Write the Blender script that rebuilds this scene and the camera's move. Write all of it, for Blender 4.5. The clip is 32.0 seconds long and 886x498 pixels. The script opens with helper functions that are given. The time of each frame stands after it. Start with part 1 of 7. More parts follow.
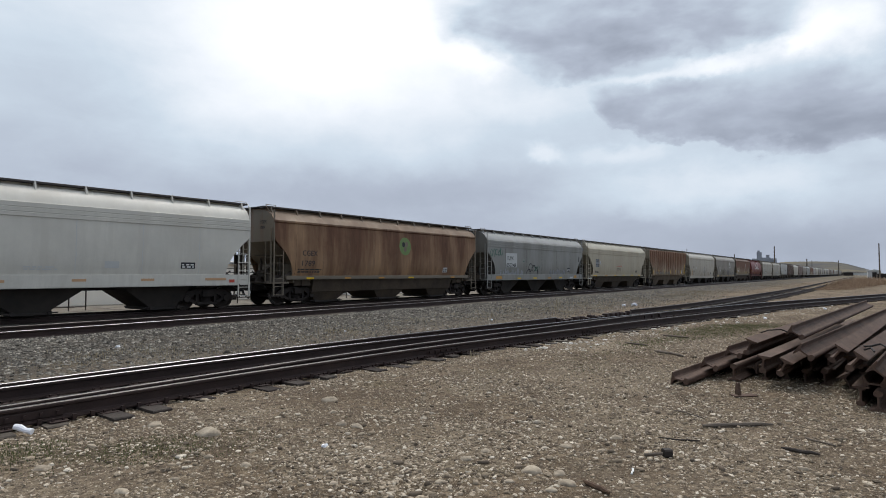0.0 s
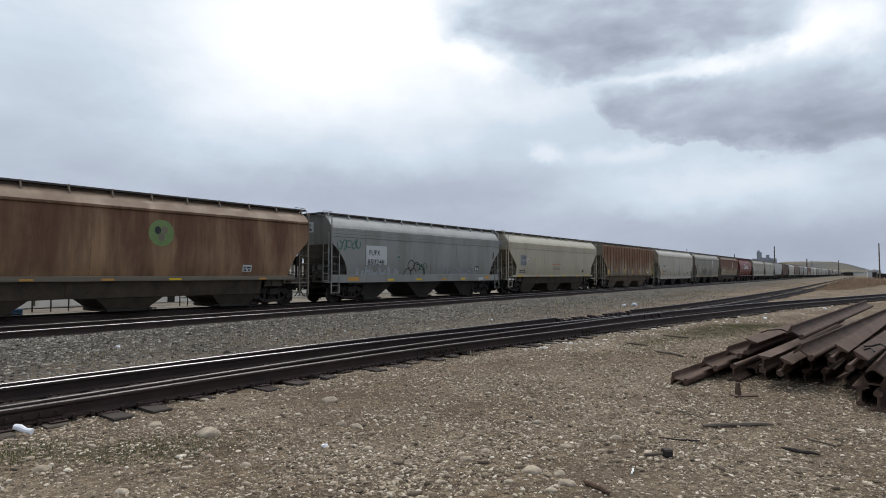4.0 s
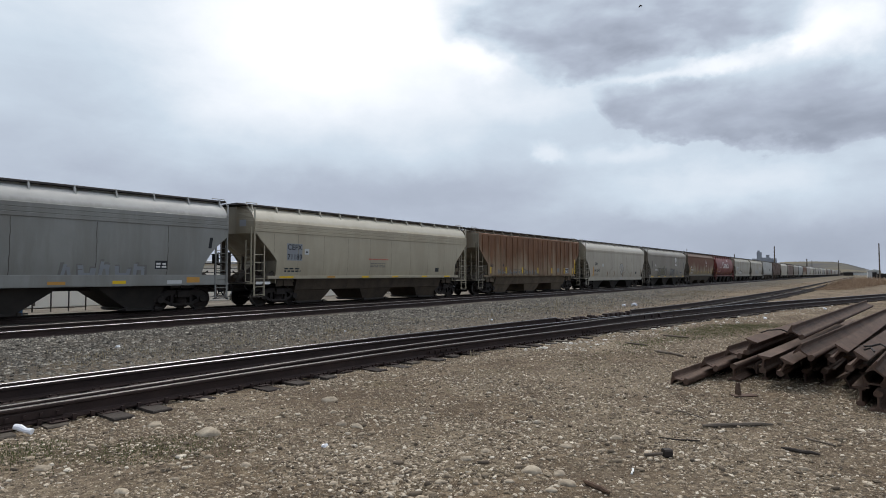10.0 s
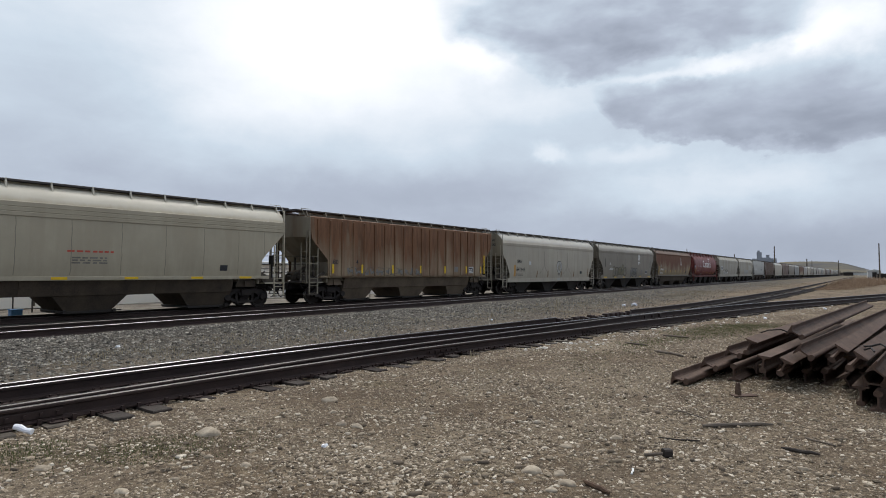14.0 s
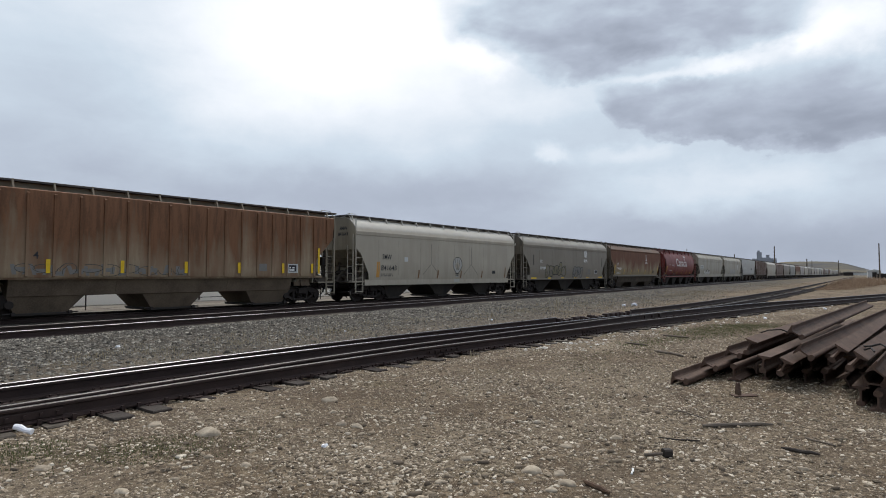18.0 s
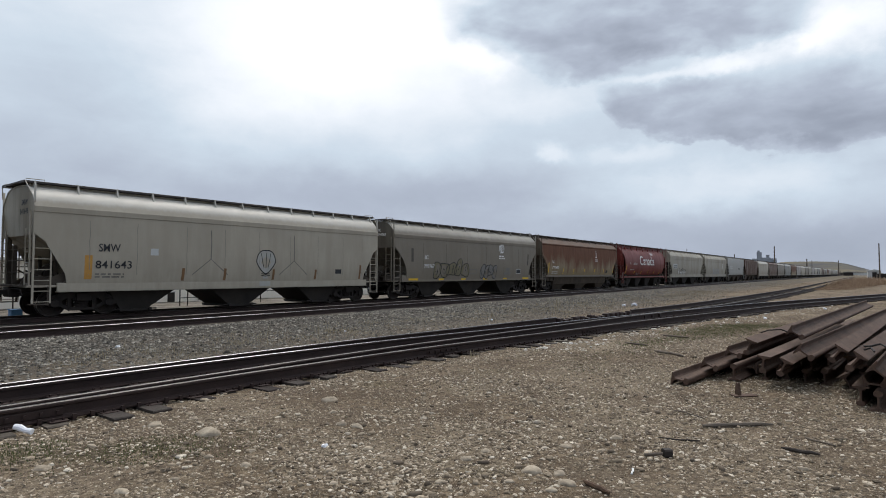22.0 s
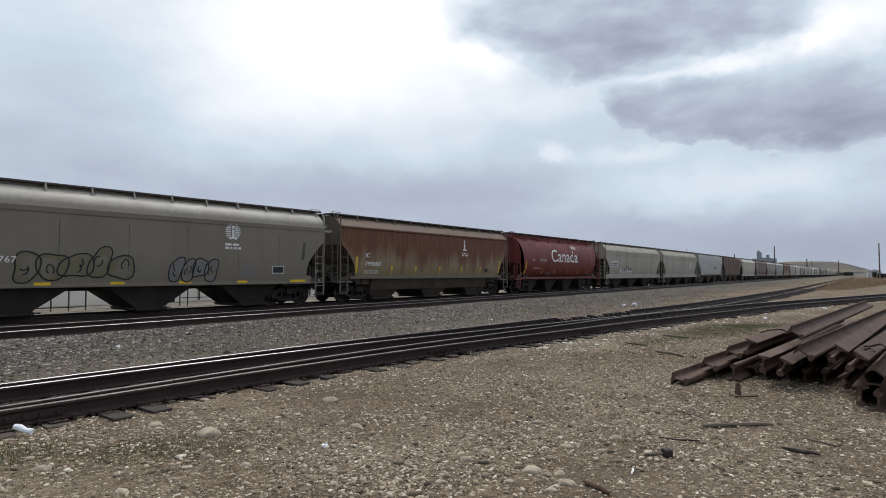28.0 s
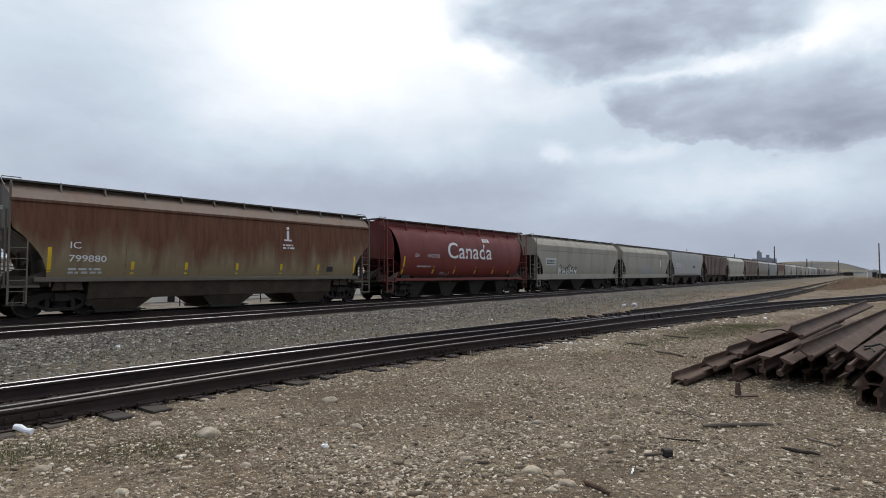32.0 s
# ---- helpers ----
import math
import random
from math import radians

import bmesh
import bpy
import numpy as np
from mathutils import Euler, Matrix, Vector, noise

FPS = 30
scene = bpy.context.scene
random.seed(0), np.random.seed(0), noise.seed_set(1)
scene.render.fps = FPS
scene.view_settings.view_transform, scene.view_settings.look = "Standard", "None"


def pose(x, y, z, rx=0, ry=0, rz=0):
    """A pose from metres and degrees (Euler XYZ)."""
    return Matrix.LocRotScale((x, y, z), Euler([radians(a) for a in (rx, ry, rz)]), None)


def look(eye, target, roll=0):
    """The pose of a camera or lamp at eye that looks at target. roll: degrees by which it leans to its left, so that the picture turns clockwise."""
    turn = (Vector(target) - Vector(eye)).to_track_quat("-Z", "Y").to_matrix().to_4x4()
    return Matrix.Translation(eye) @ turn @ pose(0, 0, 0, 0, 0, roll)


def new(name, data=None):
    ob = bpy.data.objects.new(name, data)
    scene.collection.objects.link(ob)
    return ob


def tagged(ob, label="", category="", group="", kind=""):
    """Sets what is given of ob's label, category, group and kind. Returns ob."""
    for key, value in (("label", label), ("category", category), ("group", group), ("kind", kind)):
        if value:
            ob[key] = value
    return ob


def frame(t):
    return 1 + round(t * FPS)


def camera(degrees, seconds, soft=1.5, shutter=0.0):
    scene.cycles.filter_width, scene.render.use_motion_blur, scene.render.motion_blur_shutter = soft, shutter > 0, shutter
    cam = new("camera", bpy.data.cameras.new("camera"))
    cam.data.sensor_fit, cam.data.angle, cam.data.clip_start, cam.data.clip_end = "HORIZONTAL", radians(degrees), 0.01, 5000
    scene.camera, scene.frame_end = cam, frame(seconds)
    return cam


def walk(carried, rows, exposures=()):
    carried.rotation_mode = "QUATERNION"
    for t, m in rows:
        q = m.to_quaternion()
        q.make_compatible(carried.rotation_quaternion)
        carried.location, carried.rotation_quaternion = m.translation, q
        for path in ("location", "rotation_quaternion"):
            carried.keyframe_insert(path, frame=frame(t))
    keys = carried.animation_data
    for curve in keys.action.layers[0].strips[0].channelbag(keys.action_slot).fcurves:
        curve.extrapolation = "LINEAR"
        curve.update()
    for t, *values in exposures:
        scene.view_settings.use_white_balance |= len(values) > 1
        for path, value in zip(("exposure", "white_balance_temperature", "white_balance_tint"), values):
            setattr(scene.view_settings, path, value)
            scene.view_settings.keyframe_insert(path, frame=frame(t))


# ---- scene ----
FOV = 74.02
EYE = (0.0, 0.0, 1.62)
AZ, TILT = 35.78, 2.423
cam = camera(FOV, 32.0, soft=0.95)
_a, _t = radians(AZ), radians(TILT)
VIEW = Vector((math.cos(_a) * math.cos(_t), math.sin(_a) * math.cos(_t), math.sin(_t)))
STAND = look(EYE, Vector(EYE) + VIEW)
walk(cam, [(0.0, STAND), (32.0, STAND)])


# ---- node helpers ----
class Nodes:
    def __init__(self, tree):
        self.tree, self.nodes, self.links = tree, tree.nodes, tree.links
        tree.nodes.clear()

    def add(self, kind, **props):
        n = self.nodes.new(kind)
        for k, v in props.items():
            setattr(n, k, v)
        return n

    def put(self, value, socket):
        if value is None:
            return
        if isinstance(value, bpy.types.NodeSocket):
            self.links.new(value, socket)
        else:
            socket.default_value = value

    def math(self, op, a, b=None, c=None, clamp=False):
        n = self.add("ShaderNodeMath", operation=op, use_clamp=clamp)
        for i, v in enumerate((a, b, c)):
            self.put(v, n.inputs[i])
        return n.outputs[0]

    def vmath(self, op, a, b=None, scale=None):
        n = self.add("ShaderNodeVectorMath", operation=op)
        self.put(a, n.inputs[0])
        self.put(b, n.inputs[1])
        if scale is not None:
            self.put(scale, n.inputs["Scale"])
        return n.outputs["Value"] if op in ("LENGTH", "DOT_PRODUCT") else n.outputs[0]

    def noise(self, vec, scale, detail=4.0, rough=0.55, distort=0.0):
        n = self.add("ShaderNodeTexNoise")
        self.put(vec, n.inputs["Vector"])
        n.inputs["Scale"].default_value, n.inputs["Detail"].default_value = scale, detail
        n.inputs["Roughness"].default_value, n.inputs["Distortion"].default_value = rough, distort
        return n.outputs["Fac"]

    def voronoi(self, vec, scale, feature="F1", out="Distance"):
        n = self.add("ShaderNodeTexVoronoi", feature=feature)
        self.put(vec, n.inputs["Vector"])
        n.inputs["Scale"].default_value = scale
        return n.outputs[out]

    def ramp(self, fac, stops, interp="LINEAR"):
        n = self.add("ShaderNodeValToRGB")
        n.color_ramp.interpolation = interp
        els = n.color_ramp.elements
        while len(els) < len(stops):
            els.new(0.5)
        for e, (p, c) in zip(els, stops):
            e.position = p
            e.color = (c, c, c, 1) if isinstance(c, (int, float)) else (*c, 1)
        self.put(fac, n.inputs[0])
        return n.outputs[0]

    def mix(self, fac, a, b, mode="MIX"):
        n = self.add("ShaderNodeMix", data_type="RGBA", blend_type=mode)
        self.put(fac, n.inputs[0])
        self.put(a if not isinstance(a, tuple) or len(a) == 4 else (*a, 1), n.inputs[6])
        self.put(b if not isinstance(b, tuple) or len(b) == 4 else (*b, 1), n.inputs[7])
        return n.outputs[2]

    def mapping(self, vec, scale=(1, 1, 1), loc=(0, 0, 0)):
        n = self.add("ShaderNodeMapping")
        self.put(vec, n.inputs[0])
        n.inputs["Location"].default_value, n.inputs["Scale"].default_value = loc, scale
        return n.outputs[0]

    def sep(self, vec):
        n = self.add("ShaderNodeSeparateXYZ")
        self.put(vec, n.inputs[0])
        return n.outputs


def heading(x, y):
    """Azimuth and elevation, in degrees, of a spot of the sky given on the picture's plane."""
    right = Vector((math.sin(_a), -math.cos(_a), 0))
    d = (VIEW + right * ((x - 784) / 1040) + right.cross(VIEW) * ((441 - y) / 1040)).normalized()
    return math.degrees(math.atan2(d.y, d.x)), math.degrees(math.asin(d.z))


# ---- sky: Nishita light under broken overcast; the clouds drift on a far backdrop ----
SUN_AZ, SUN_EL = 32.0, 58.0
# x, y, width, height, brightness of the cloud masses
CLOUDS = [
    (640, 30, 230, 160, 0.38), (450, 150, 200, 110, 0.13), (90, 220, 190, 130, -0.09), (180, 90, 120, 60, -0.04),
    (620, 350, 250, 42, -0.12), (880, 330, 150, 40, -0.08), (300, 310, 220, 40, -0.04), (760, 235, 100, 60, 0.05),
    (890, 28, 105, 58, -0.07), (1010, 75, 120, 72, -0.06), (1160, 45, 150, 66, -0.07), (1310, 22, 95, 58, -0.05),
    (1010, 122, 70, 24, -0.08), (1150, 195, 85, 36, -0.07), (1240, 205, 110, 26, -0.07), (1485, 245, 125, 26, -0.07),
    (1520, 180, 110, 45, -0.06), (1390, 150, 90, 30, -0.04),
    (1180, 138, 120, 13, 0.20), (1290, 108, 60, 16, 0.24), (1400, 70, 60, 22, 0.20), (1500, 40, 90, 50, 0.28), (960, 185, 120, 26, 0.08),
    (968, 271, 34, 16, 0.17), (1110, 272, 90, 18, 0.12), (850, 110, 50, 26, 0.16), (1260, 335, 300, 50, 0.16),
    (1450, 440, 180, 36, -0.12), (1540, 310, 70, 24, -0.08), (1250, 400, 160, 40, -0.05), (1000, 400, 300, 26, -0.04),
]
# cloud banks: their base line, the depth over it, the shade
BANKS = [
    ([(740, 40), (800, 84), (850, 96), (900, 112), (935, 146), (990, 164), (1050, 152), (1110, 130), (1180, 110), (1240, 92), (1330, 96), (1400, 84), (1450, 30)], 150, -0.25, 2.4),
    ([(1040, 160), (1065, 205), (1095, 234), (1170, 262), (1250, 264), (1330, 269), (1420, 278), (1500, 264), (1568, 257), (1700, 250), (1800, 200)], 88, -0.29, 1.2),
]


def sky_group():
    tree = bpy.data.node_groups.new("cloud_sky", "ShaderNodeTree")
    tree.interface.new_socket("Direction", in_out="INPUT", socket_type="NodeSocketVector")
    tree.interface.new_socket("Color", in_out="OUTPUT", socket_type="NodeSocketColor")
    n = Nodes(tree)
    gi, go = n.add("NodeGroupInput"), n.add("NodeGroupOutput")
    d = n.vmath("NORMALIZE", gi.outputs[0])
    x, y, z = n.sep(d)
    k = 180 / math.pi
    az = n.math("MULTIPLY", n.math("ARCTAN2", y, x), k)
    el = n.math("MULTIPLY", n.math("ARCSINE", z), k)
    flat = n.mapping(d, (1, 1, 1.5))
    w1 = n.noise(flat, 8.0, 8.0, 0.58)
    w2 = n.noise(n.mapping(flat, (1, 1, 1), (5.3, 1.7, 9.1)), 8.0, 8.0, 0.58)
    azw = n.math("ADD", az, n.math("MULTIPLY", n.math("SUBTRACT", w1, 0.5), 8.5))
    elw = n.math("ADD", el, n.math("MULTIPLY", n.math("SUBTRACT", w2, 0.5), 5.0))
    total = n.ramp(n.math("DIVIDE", n.math("MAXIMUM", el, 0.0), 90.0),
                   [(0.0, 0.43), (0.035, 0.47), (0.09, 0.56), (0.16, 0.66), (0.3, 0.76), (0.55, 0.92), (1.0, 0.95)])
    shade = 0.0
    for px, py, sx, sy, amp in CLOUDS:
        a0, e0 = heading(px, py)
        sa = abs(heading(px + sx, py)[0] - heading(px - sx, py)[0]) / 2
        se = abs(heading(px, py - sy)[1] - heading(px, py + sy)[1]) / 2
        u = n.math("DIVIDE", n.math("SUBTRACT", azw, a0), sa)
        v = n.math("DIVIDE", n.math("SUBTRACT", elw, e0), se)
        q = n.math("ADD", n.math("MULTIPLY", u, u), n.math("MULTIPLY", v, v))
        q = n.math("POWER", q, 1.2)
        total = n.math("ADD", total, n.math("MULTIPLY", n.math("EXPONENT", n.math("MULTIPLY", q, -0.9)), amp))
    tuft = n.noise(n.mapping(d, (1, 1, 1.8), (1.1, 7.0, 3.0)), 15.0, 5.0, 0.52)
    for line, deep, amp, crisp in BANKS:
        pts = sorted(heading(*p) for p in line)
        a0, a1 = pts[0][0], pts[-1][0]
        at = n.math("DIVIDE", n.math("SUBTRACT", n.math("ADD", az, n.math("MULTIPLY", n.math("SUBTRACT", tuft, 0.5), 3.0)), a0), a1 - a0, clamp=True)
        base = n.math("MULTIPLY", n.ramp(at, [((a - a0) / (a1 - a0), e / 60) for a, e in pts]), 60.0)
        ends = n.ramp(at, [(0.0, 0.0), (0.10, 0.85), (0.2, 1.0), (0.84, 1.0), (0.93, 0.75), (1.0, 0.0)])
        rise = n.math("SUBTRACT", n.math("ADD", el, n.math("ADD", n.math("MULTIPLY", n.math("SUBTRACT", tuft, 0.5), 3.6), n.math("MULTIPLY", n.math("SUBTRACT", w2, 0.5), 4.2))), base)
        edge = n.ramp(n.math("DIVIDE", rise, crisp), [(0.0, 0.0), (0.4, 0.5), (1.0, 1.0)], "EASE")
        up = n.math("DIVIDE", n.math("MAXIMUM", n.math("SUBTRACT", rise, 1.0), 0.0), deep / 18.2)
        puff = n.math("MULTIPLY", n.math("MULTIPLY", edge, ends), n.math("EXPONENT", n.math("MULTIPLY", n.math("MULTIPLY", up, up), -1.0)))
        total = n.math("ADD", total, n.math("MULTIPLY", puff, amp))
        shade = n.math("ADD", shade, puff)
    # dims the unseen sky behind the camera, to keep the car sides darker
    away = n.math("MAXIMUM", n.math("MULTIPLY", n.vmath("DOT_PRODUCT", d, (-VIEW.x, -VIEW.y, 0.0)), 0.48), 0.0)
    total = n.math("SUBTRACT", total, away)
    soft = n.noise(n.mapping(d, (1, 1, 3.0)), 5.0, 6.0, 0.55, 0.4)
    fine = n.noise(n.mapping(d, (1, 1, 1.6)), 16.0, 6.0, 0.6, 0.3)
    streak = n.noise(n.mapping(d, (1, 1, 2.6), (2.0, 0.4, 0.0)), 8.5, 4.0, 0.5, 0.15)
    total = n.math("ADD", total, n.math("MULTIPLY", n.math("MULTIPLY", n.math("SUBTRACT", streak, 0.5), n.math("MINIMUM", shade, 1.0)), 0.85))
    total = n.math("ADD", total, n.math("MULTIPLY", n.math("SUBTRACT", soft, 0.5), 0.15))
    total = n.math("ADD", total, n.math("MULTIPLY", n.math("SUBTRACT", fine, 0.5), 0.08))
    col = n.ramp(total, [(0.0, (0.255, 0.288, 0.365)), (0.25, (0.338, 0.380, 0.468)), (0.45, (0.450, 0.505, 0.61)),
                         (0.65, (0.62, 0.715, 0.82)), (0.85, (0.88, 0.93, 1.0)), (1.0, (1.05, 1.08, 1.1))])
    n.links.new(col, go.inputs[0])
    return tree


SKY = sky_group()
world = bpy.data.worlds.new("world")
world.use_nodes = True
scene.world = world
n = Nodes(world.node_tree)
g = n.add("ShaderNodeGroup", node_tree=SKY)
n.links.new(n.add("ShaderNodeTexCoord").outputs["Generated"], g.inputs[0])
nish = n.add("ShaderNodeTexSky", sky_type="NISHITA", sun_disc=False,
             sun_elevation=radians(SUN_EL), sun_rotation=radians(90 - SUN_AZ))
b1, b2, su = n.add("ShaderNodeBackground"), n.add("ShaderNodeBackground"), n.add("ShaderNodeAddShader")
n.links.new(g.outputs[0], b1.inputs[0])
b1.inputs[1].default_value = 0.92
n.links.new(nish.outputs[0], b2.inputs[0])
b2.inputs[1].default_value = 0.05
n.links.new(b1.outputs[0], su.inputs[0])
n.links.new(b2.outputs[0], su.inputs[1])
n.links.new(su.outputs[0], n.add("ShaderNodeOutputWorld").inputs[0])

sun = new("sun", bpy.data.lights.new("sun", "SUN"))
sun.data.energy, sun.data.angle, sun.data.color = 2.25, radians(26), (1.0, 0.96, 0.9)
sd = Vector((math.cos(radians(SUN_EL)) * math.cos(radians(SUN_AZ)), math.cos(radians(SUN_EL)) * math.sin(radians(SUN_AZ)), math.sin(radians(SUN_EL))))
sun.matrix_world = look(sd * 100, (0, 0, 0))
scene.view_settings.exposure = 0.0


# ---- mesh helpers ----
class MB:
    """Gathers vertices and faces of one mesh."""

    def __init__(self):
        self.v, self.f = [], []

    def poly(self, pts):
        i = len(self.v)
        self.v += [tuple(p) for p in pts]
        self.f.append(tuple(range(i, i + len(pts))))
        return self

    def box(self, x0, x1, y0, y1, z0, z1, c=0.0):
        """A box; c chamfers its upright and lengthwise edges."""
        i = len(self.v)
        if c <= 0:
            self.v += [(x, y, z) for x in (x0, x1) for y in (y0, y1) for z in (z0, z1)]
            self.f += [tuple(i + k for k in q) for q in ((0, 1, 3, 2), (4, 6, 7, 5), (0, 4, 5, 1), (2, 3, 7, 6), (0, 2, 6, 4), (1, 5, 7, 3))]
            return self
        ring = [(y0 + c, z0), (y1 - c, z0), (y1, z0 + c), (y1, z1 - c), (y1 - c, z1), (y0 + c, z1), (y0, z1 - c), (y0, z0 + c)]
        return self.prism(ring, x0, x1)

    def prism(self, ring, x0, x1):
        """A polygon of (y, z) drawn out along x."""
        i, m = len(self.v), len(ring)
        self.v += [(x0, y, z) for y, z in ring] + [(x1, y, z) for y, z in ring]
        self.f.append(tuple(range(i + m - 1, i - 1, -1)))
        self.f.append(tuple(range(i + m, i + 2 * m)))
        self.f += [(i + k, i + (k + 1) % m, i + m + (k + 1) % m, i + m + k) for k in range(m)]
        return self

    def yprism(self, ring, y0, y1):
        """A polygon of (x, z) drawn out along y."""
        i, m = len(self.v), len(ring)
        self.v += [(x, y0, z) for x, z in ring] + [(x, y1, z) for x, z in ring]
        self.f.append(tuple(range(i, i + m)))
        self.f.append(tuple(range(i + 2 * m - 1, i + m - 1, -1)))
        self.f += [(i + (k + 1) % m, i + k, i + m + k, i + m + (k + 1) % m) for k in range(m)]
        return self

    def tube(self, pts, r, sides=6):
        """A round bar along a line of points."""
        pts = [Vector(p) for p in pts]
        i = len(self.v)
        for k, p in enumerate(pts):
            d = (pts[min(k + 1, len(pts) - 1)] - pts[max(k - 1, 0)]).normalized()
            s = d.cross(Vector((0, 0, 1)) if abs(d.z) < 0.9 else Vector((1, 0, 0))).normalized()
            u = s.cross(d)
            rr = r[k] if isinstance(r, (list, tuple)) else r
            for q in range(sides):
                a = 2 * math.pi * q / sides
                self.v.append(tuple(p + s * (rr * math.cos(a)) + u * (rr * math.sin(a))))
        for k in range(len(pts) - 1):
            for q in range(sides):
                a, b = i + k * sides + q, i + k * sides + (q + 1) % sides
                self.f.append((a, b, b + sides, a + sides))
        self.f.append(tuple(i + q for q in range(sides - 1, -1, -1)))
        self.f.append(tuple(i + (len(pts) - 1) * sides + q for q in range(sides)))
        return self

    def lathe(self, prof, sides=24, axis="y"):
        """A closed ring of (radius, along) turned about an axis through the origin."""
        i, m = len(self.v), len(prof)
        for q in range(sides):
            a = 2 * math.pi * q / sides
            for r, h in prof:
                c, s = r * math.cos(a), r * math.sin(a)
                self.v.append({"y": (c, h, s), "z": (c, s, h), "x": (h, c, s)}[axis])
        for q in range(sides):
            for k in range(m):
                a, b = i + q * m + k, i + q * m + (k + 1) % m
                c, d = i + ((q + 1) % sides) * m + (k + 1) % m, i + ((q + 1) % sides) * m + k
                self.f.append((a, b, c, d))
        return self

    def mesh(self, name, mat, smooth=False):
        me = bpy.data.meshes.new(name)
        me.from_pydata(self.v, [], self.f)
        if mat:
            me.materials.append(mat)
        if smooth:
            me.shade_smooth()
            me.set_sharp_from_angle(angle=radians(35))
        me.update()
        return me


def part(name, mb, mat, parent, label="", smooth=False):
    """One mesh object under a thing or under a part; mb: a builder or a mesh that is shared."""
    me = mb if isinstance(mb, bpy.types.Mesh) else mb.mesh(name, mat, smooth)
    ob = new(name, me)
    ob.parent = parent
    if label:
        ob["label"] = label
    if name in ("lettering", "stencil", "graffiti", "rust_streak", "warning"):
        ob["kind"] = "stuff"
    return ob


def thing(name, label, category, group="", kind="", m=None):
    ob = new(name)
    ob.empty_display_size = 0.2
    tagged(ob, label, category, group, kind)
    if m is not None:
        ob.matrix_basis = m
    return ob


def spline(ctrl):
    """A smooth line y(x) through control points."""
    xs, ys = np.array([c[0] for c in ctrl], float), np.array([c[1] for c in ctrl], float)
    m = np.gradient(ys, xs)

    def at(x):
        i = int(np.clip(np.searchsorted(xs, x) - 1, 0, len(xs) - 2))
        h = xs[i + 1] - xs[i]
        if x < xs[0]:
            return float(ys[0] + m[0] * (x - xs[0]))
        if x > xs[-1]:
            return float(ys[-1] + m[-1] * (x - xs[-1]))
        t = (x - xs[i]) / h
        return float((2 * t**3 - 3 * t**2 + 1) * ys[i] + (t**3 - 2 * t**2 + t) * h * m[i] + (-2 * t**3 + 3 * t**2) * ys[i + 1] + (t**3 - t**2) * h * m[i + 1])
    return at


# ---- the plan: three tracks, x along the train's line and away, y towards it ----
GAUGE = 1.505
Z_NEAR, Z_MAIN, Z_TRAIN = 0.20, 0.31, 0.13
near_a = spline([(-60, 8.36), (-14, 8.36), (-6, 8.31), (0, 8.18), (3, 8.115), (5, 8.06), (7.4, 7.90), (9, 7.76), (10.6, 7.54), (12.66, 7.21), (14.1, 6.98), (18.45, 6.33), (22, 5.67), (25, 5.10), (31, 4.0), (38, 2.2), (45.5, 0.2), (54, -2.0), (75, -7.6), (120, -19.5)])
near_b = spline([(-60, 8.36), (-14, 8.36), (0, 8.38), (5, 8.41), (7.4, 8.39), (9, 8.33), (10.6, 8.19), (12.66, 8.0), (14.1, 7.87), (18.45, 7.50), (23.5, 6.92), (28, 6.45), (34, 6.1), (40, 5.87), (50, 5.6), (66, 5.3), (100, 5.25), (400, 5.2)])
main_y = spline([(-80, 15.9), (-20, 16.2), (0, 16.5), (5, 16.65), (15, 17.1), (25, 17.42), (40, 17.6), (60, 17.6), (100, 17.6), (900, 17.6)])


def train_y(x):
    return 21.7 + 0.00035 * max(0.0, 123.0 - x) ** 2 / 2


def travelled(t):
    """Metres that the train has gone by t seconds."""
    return 3.4766 * t + 0.01067 * t * t - 0.00020757 * t**3 + 0.22 * (1 - math.exp(-t / 1.6))


# ---- materials ----
def material(name):
    m = bpy.data.materials.new(name)
    m.use_nodes = True
    n = Nodes(m.node_tree)
    b, o = n.add("ShaderNodeBsdfPrincipled"), n.add("ShaderNodeOutputMaterial")
    n.links.new(b.outputs[0], o.inputs[0])
    return m, n, b


def bump(n, b, height, strength=0.4, distance=0.02):
    k = n.add("ShaderNodeBump")
    k.inputs["Strength"].default_value, k.inputs["Distance"].default_value = strength, distance
    n.links.new(height, k.inputs["Height"])
    n.links.new(k.outputs[0], b.inputs["Normal"])


def worn(name, base, dark, rough=0.6, metal=0.0, scale=3.0, grain=40.0, amount=0.5, bumpy=0.25):
    """A plain surface with blotches and grain."""
    m, n, b = material(name)
    p = n.add("ShaderNodeTexCoord").outputs["Object"]
    r = n.add("ShaderNodeObjectInfo").outputs["Random"]
    p = n.vmath("ADD", p, n.vmath("SCALE", (3.1, 7.7, 1.3), scale=r))
    big = n.noise(p, scale, 5, 0.6)
    fine = n.noise(p, grain, 4, 0.6)
    f = n.math("MULTIPLY", n.ramp(n.math("ADD", n.math("MULTIPLY", big, 0.7), n.math("MULTIPLY", fine, 0.3)), [(0.35, 0.0), (0.65, 1.0)]), amount)
    n.links.new(n.mix(f, base, dark), b.inputs["Base Color"])
    n.links.new(n.ramp(fine, [(0.3, max(0.05, rough - 0.12)), (0.7, min(1, rough + 0.12))]), b.inputs["Roughness"])
    b.inputs["Metallic"].default_value = metal
    b.inputs["Specular IOR Level"].default_value = 0.22
    bump(n, b, fine, bumpy, 0.01)
    return m


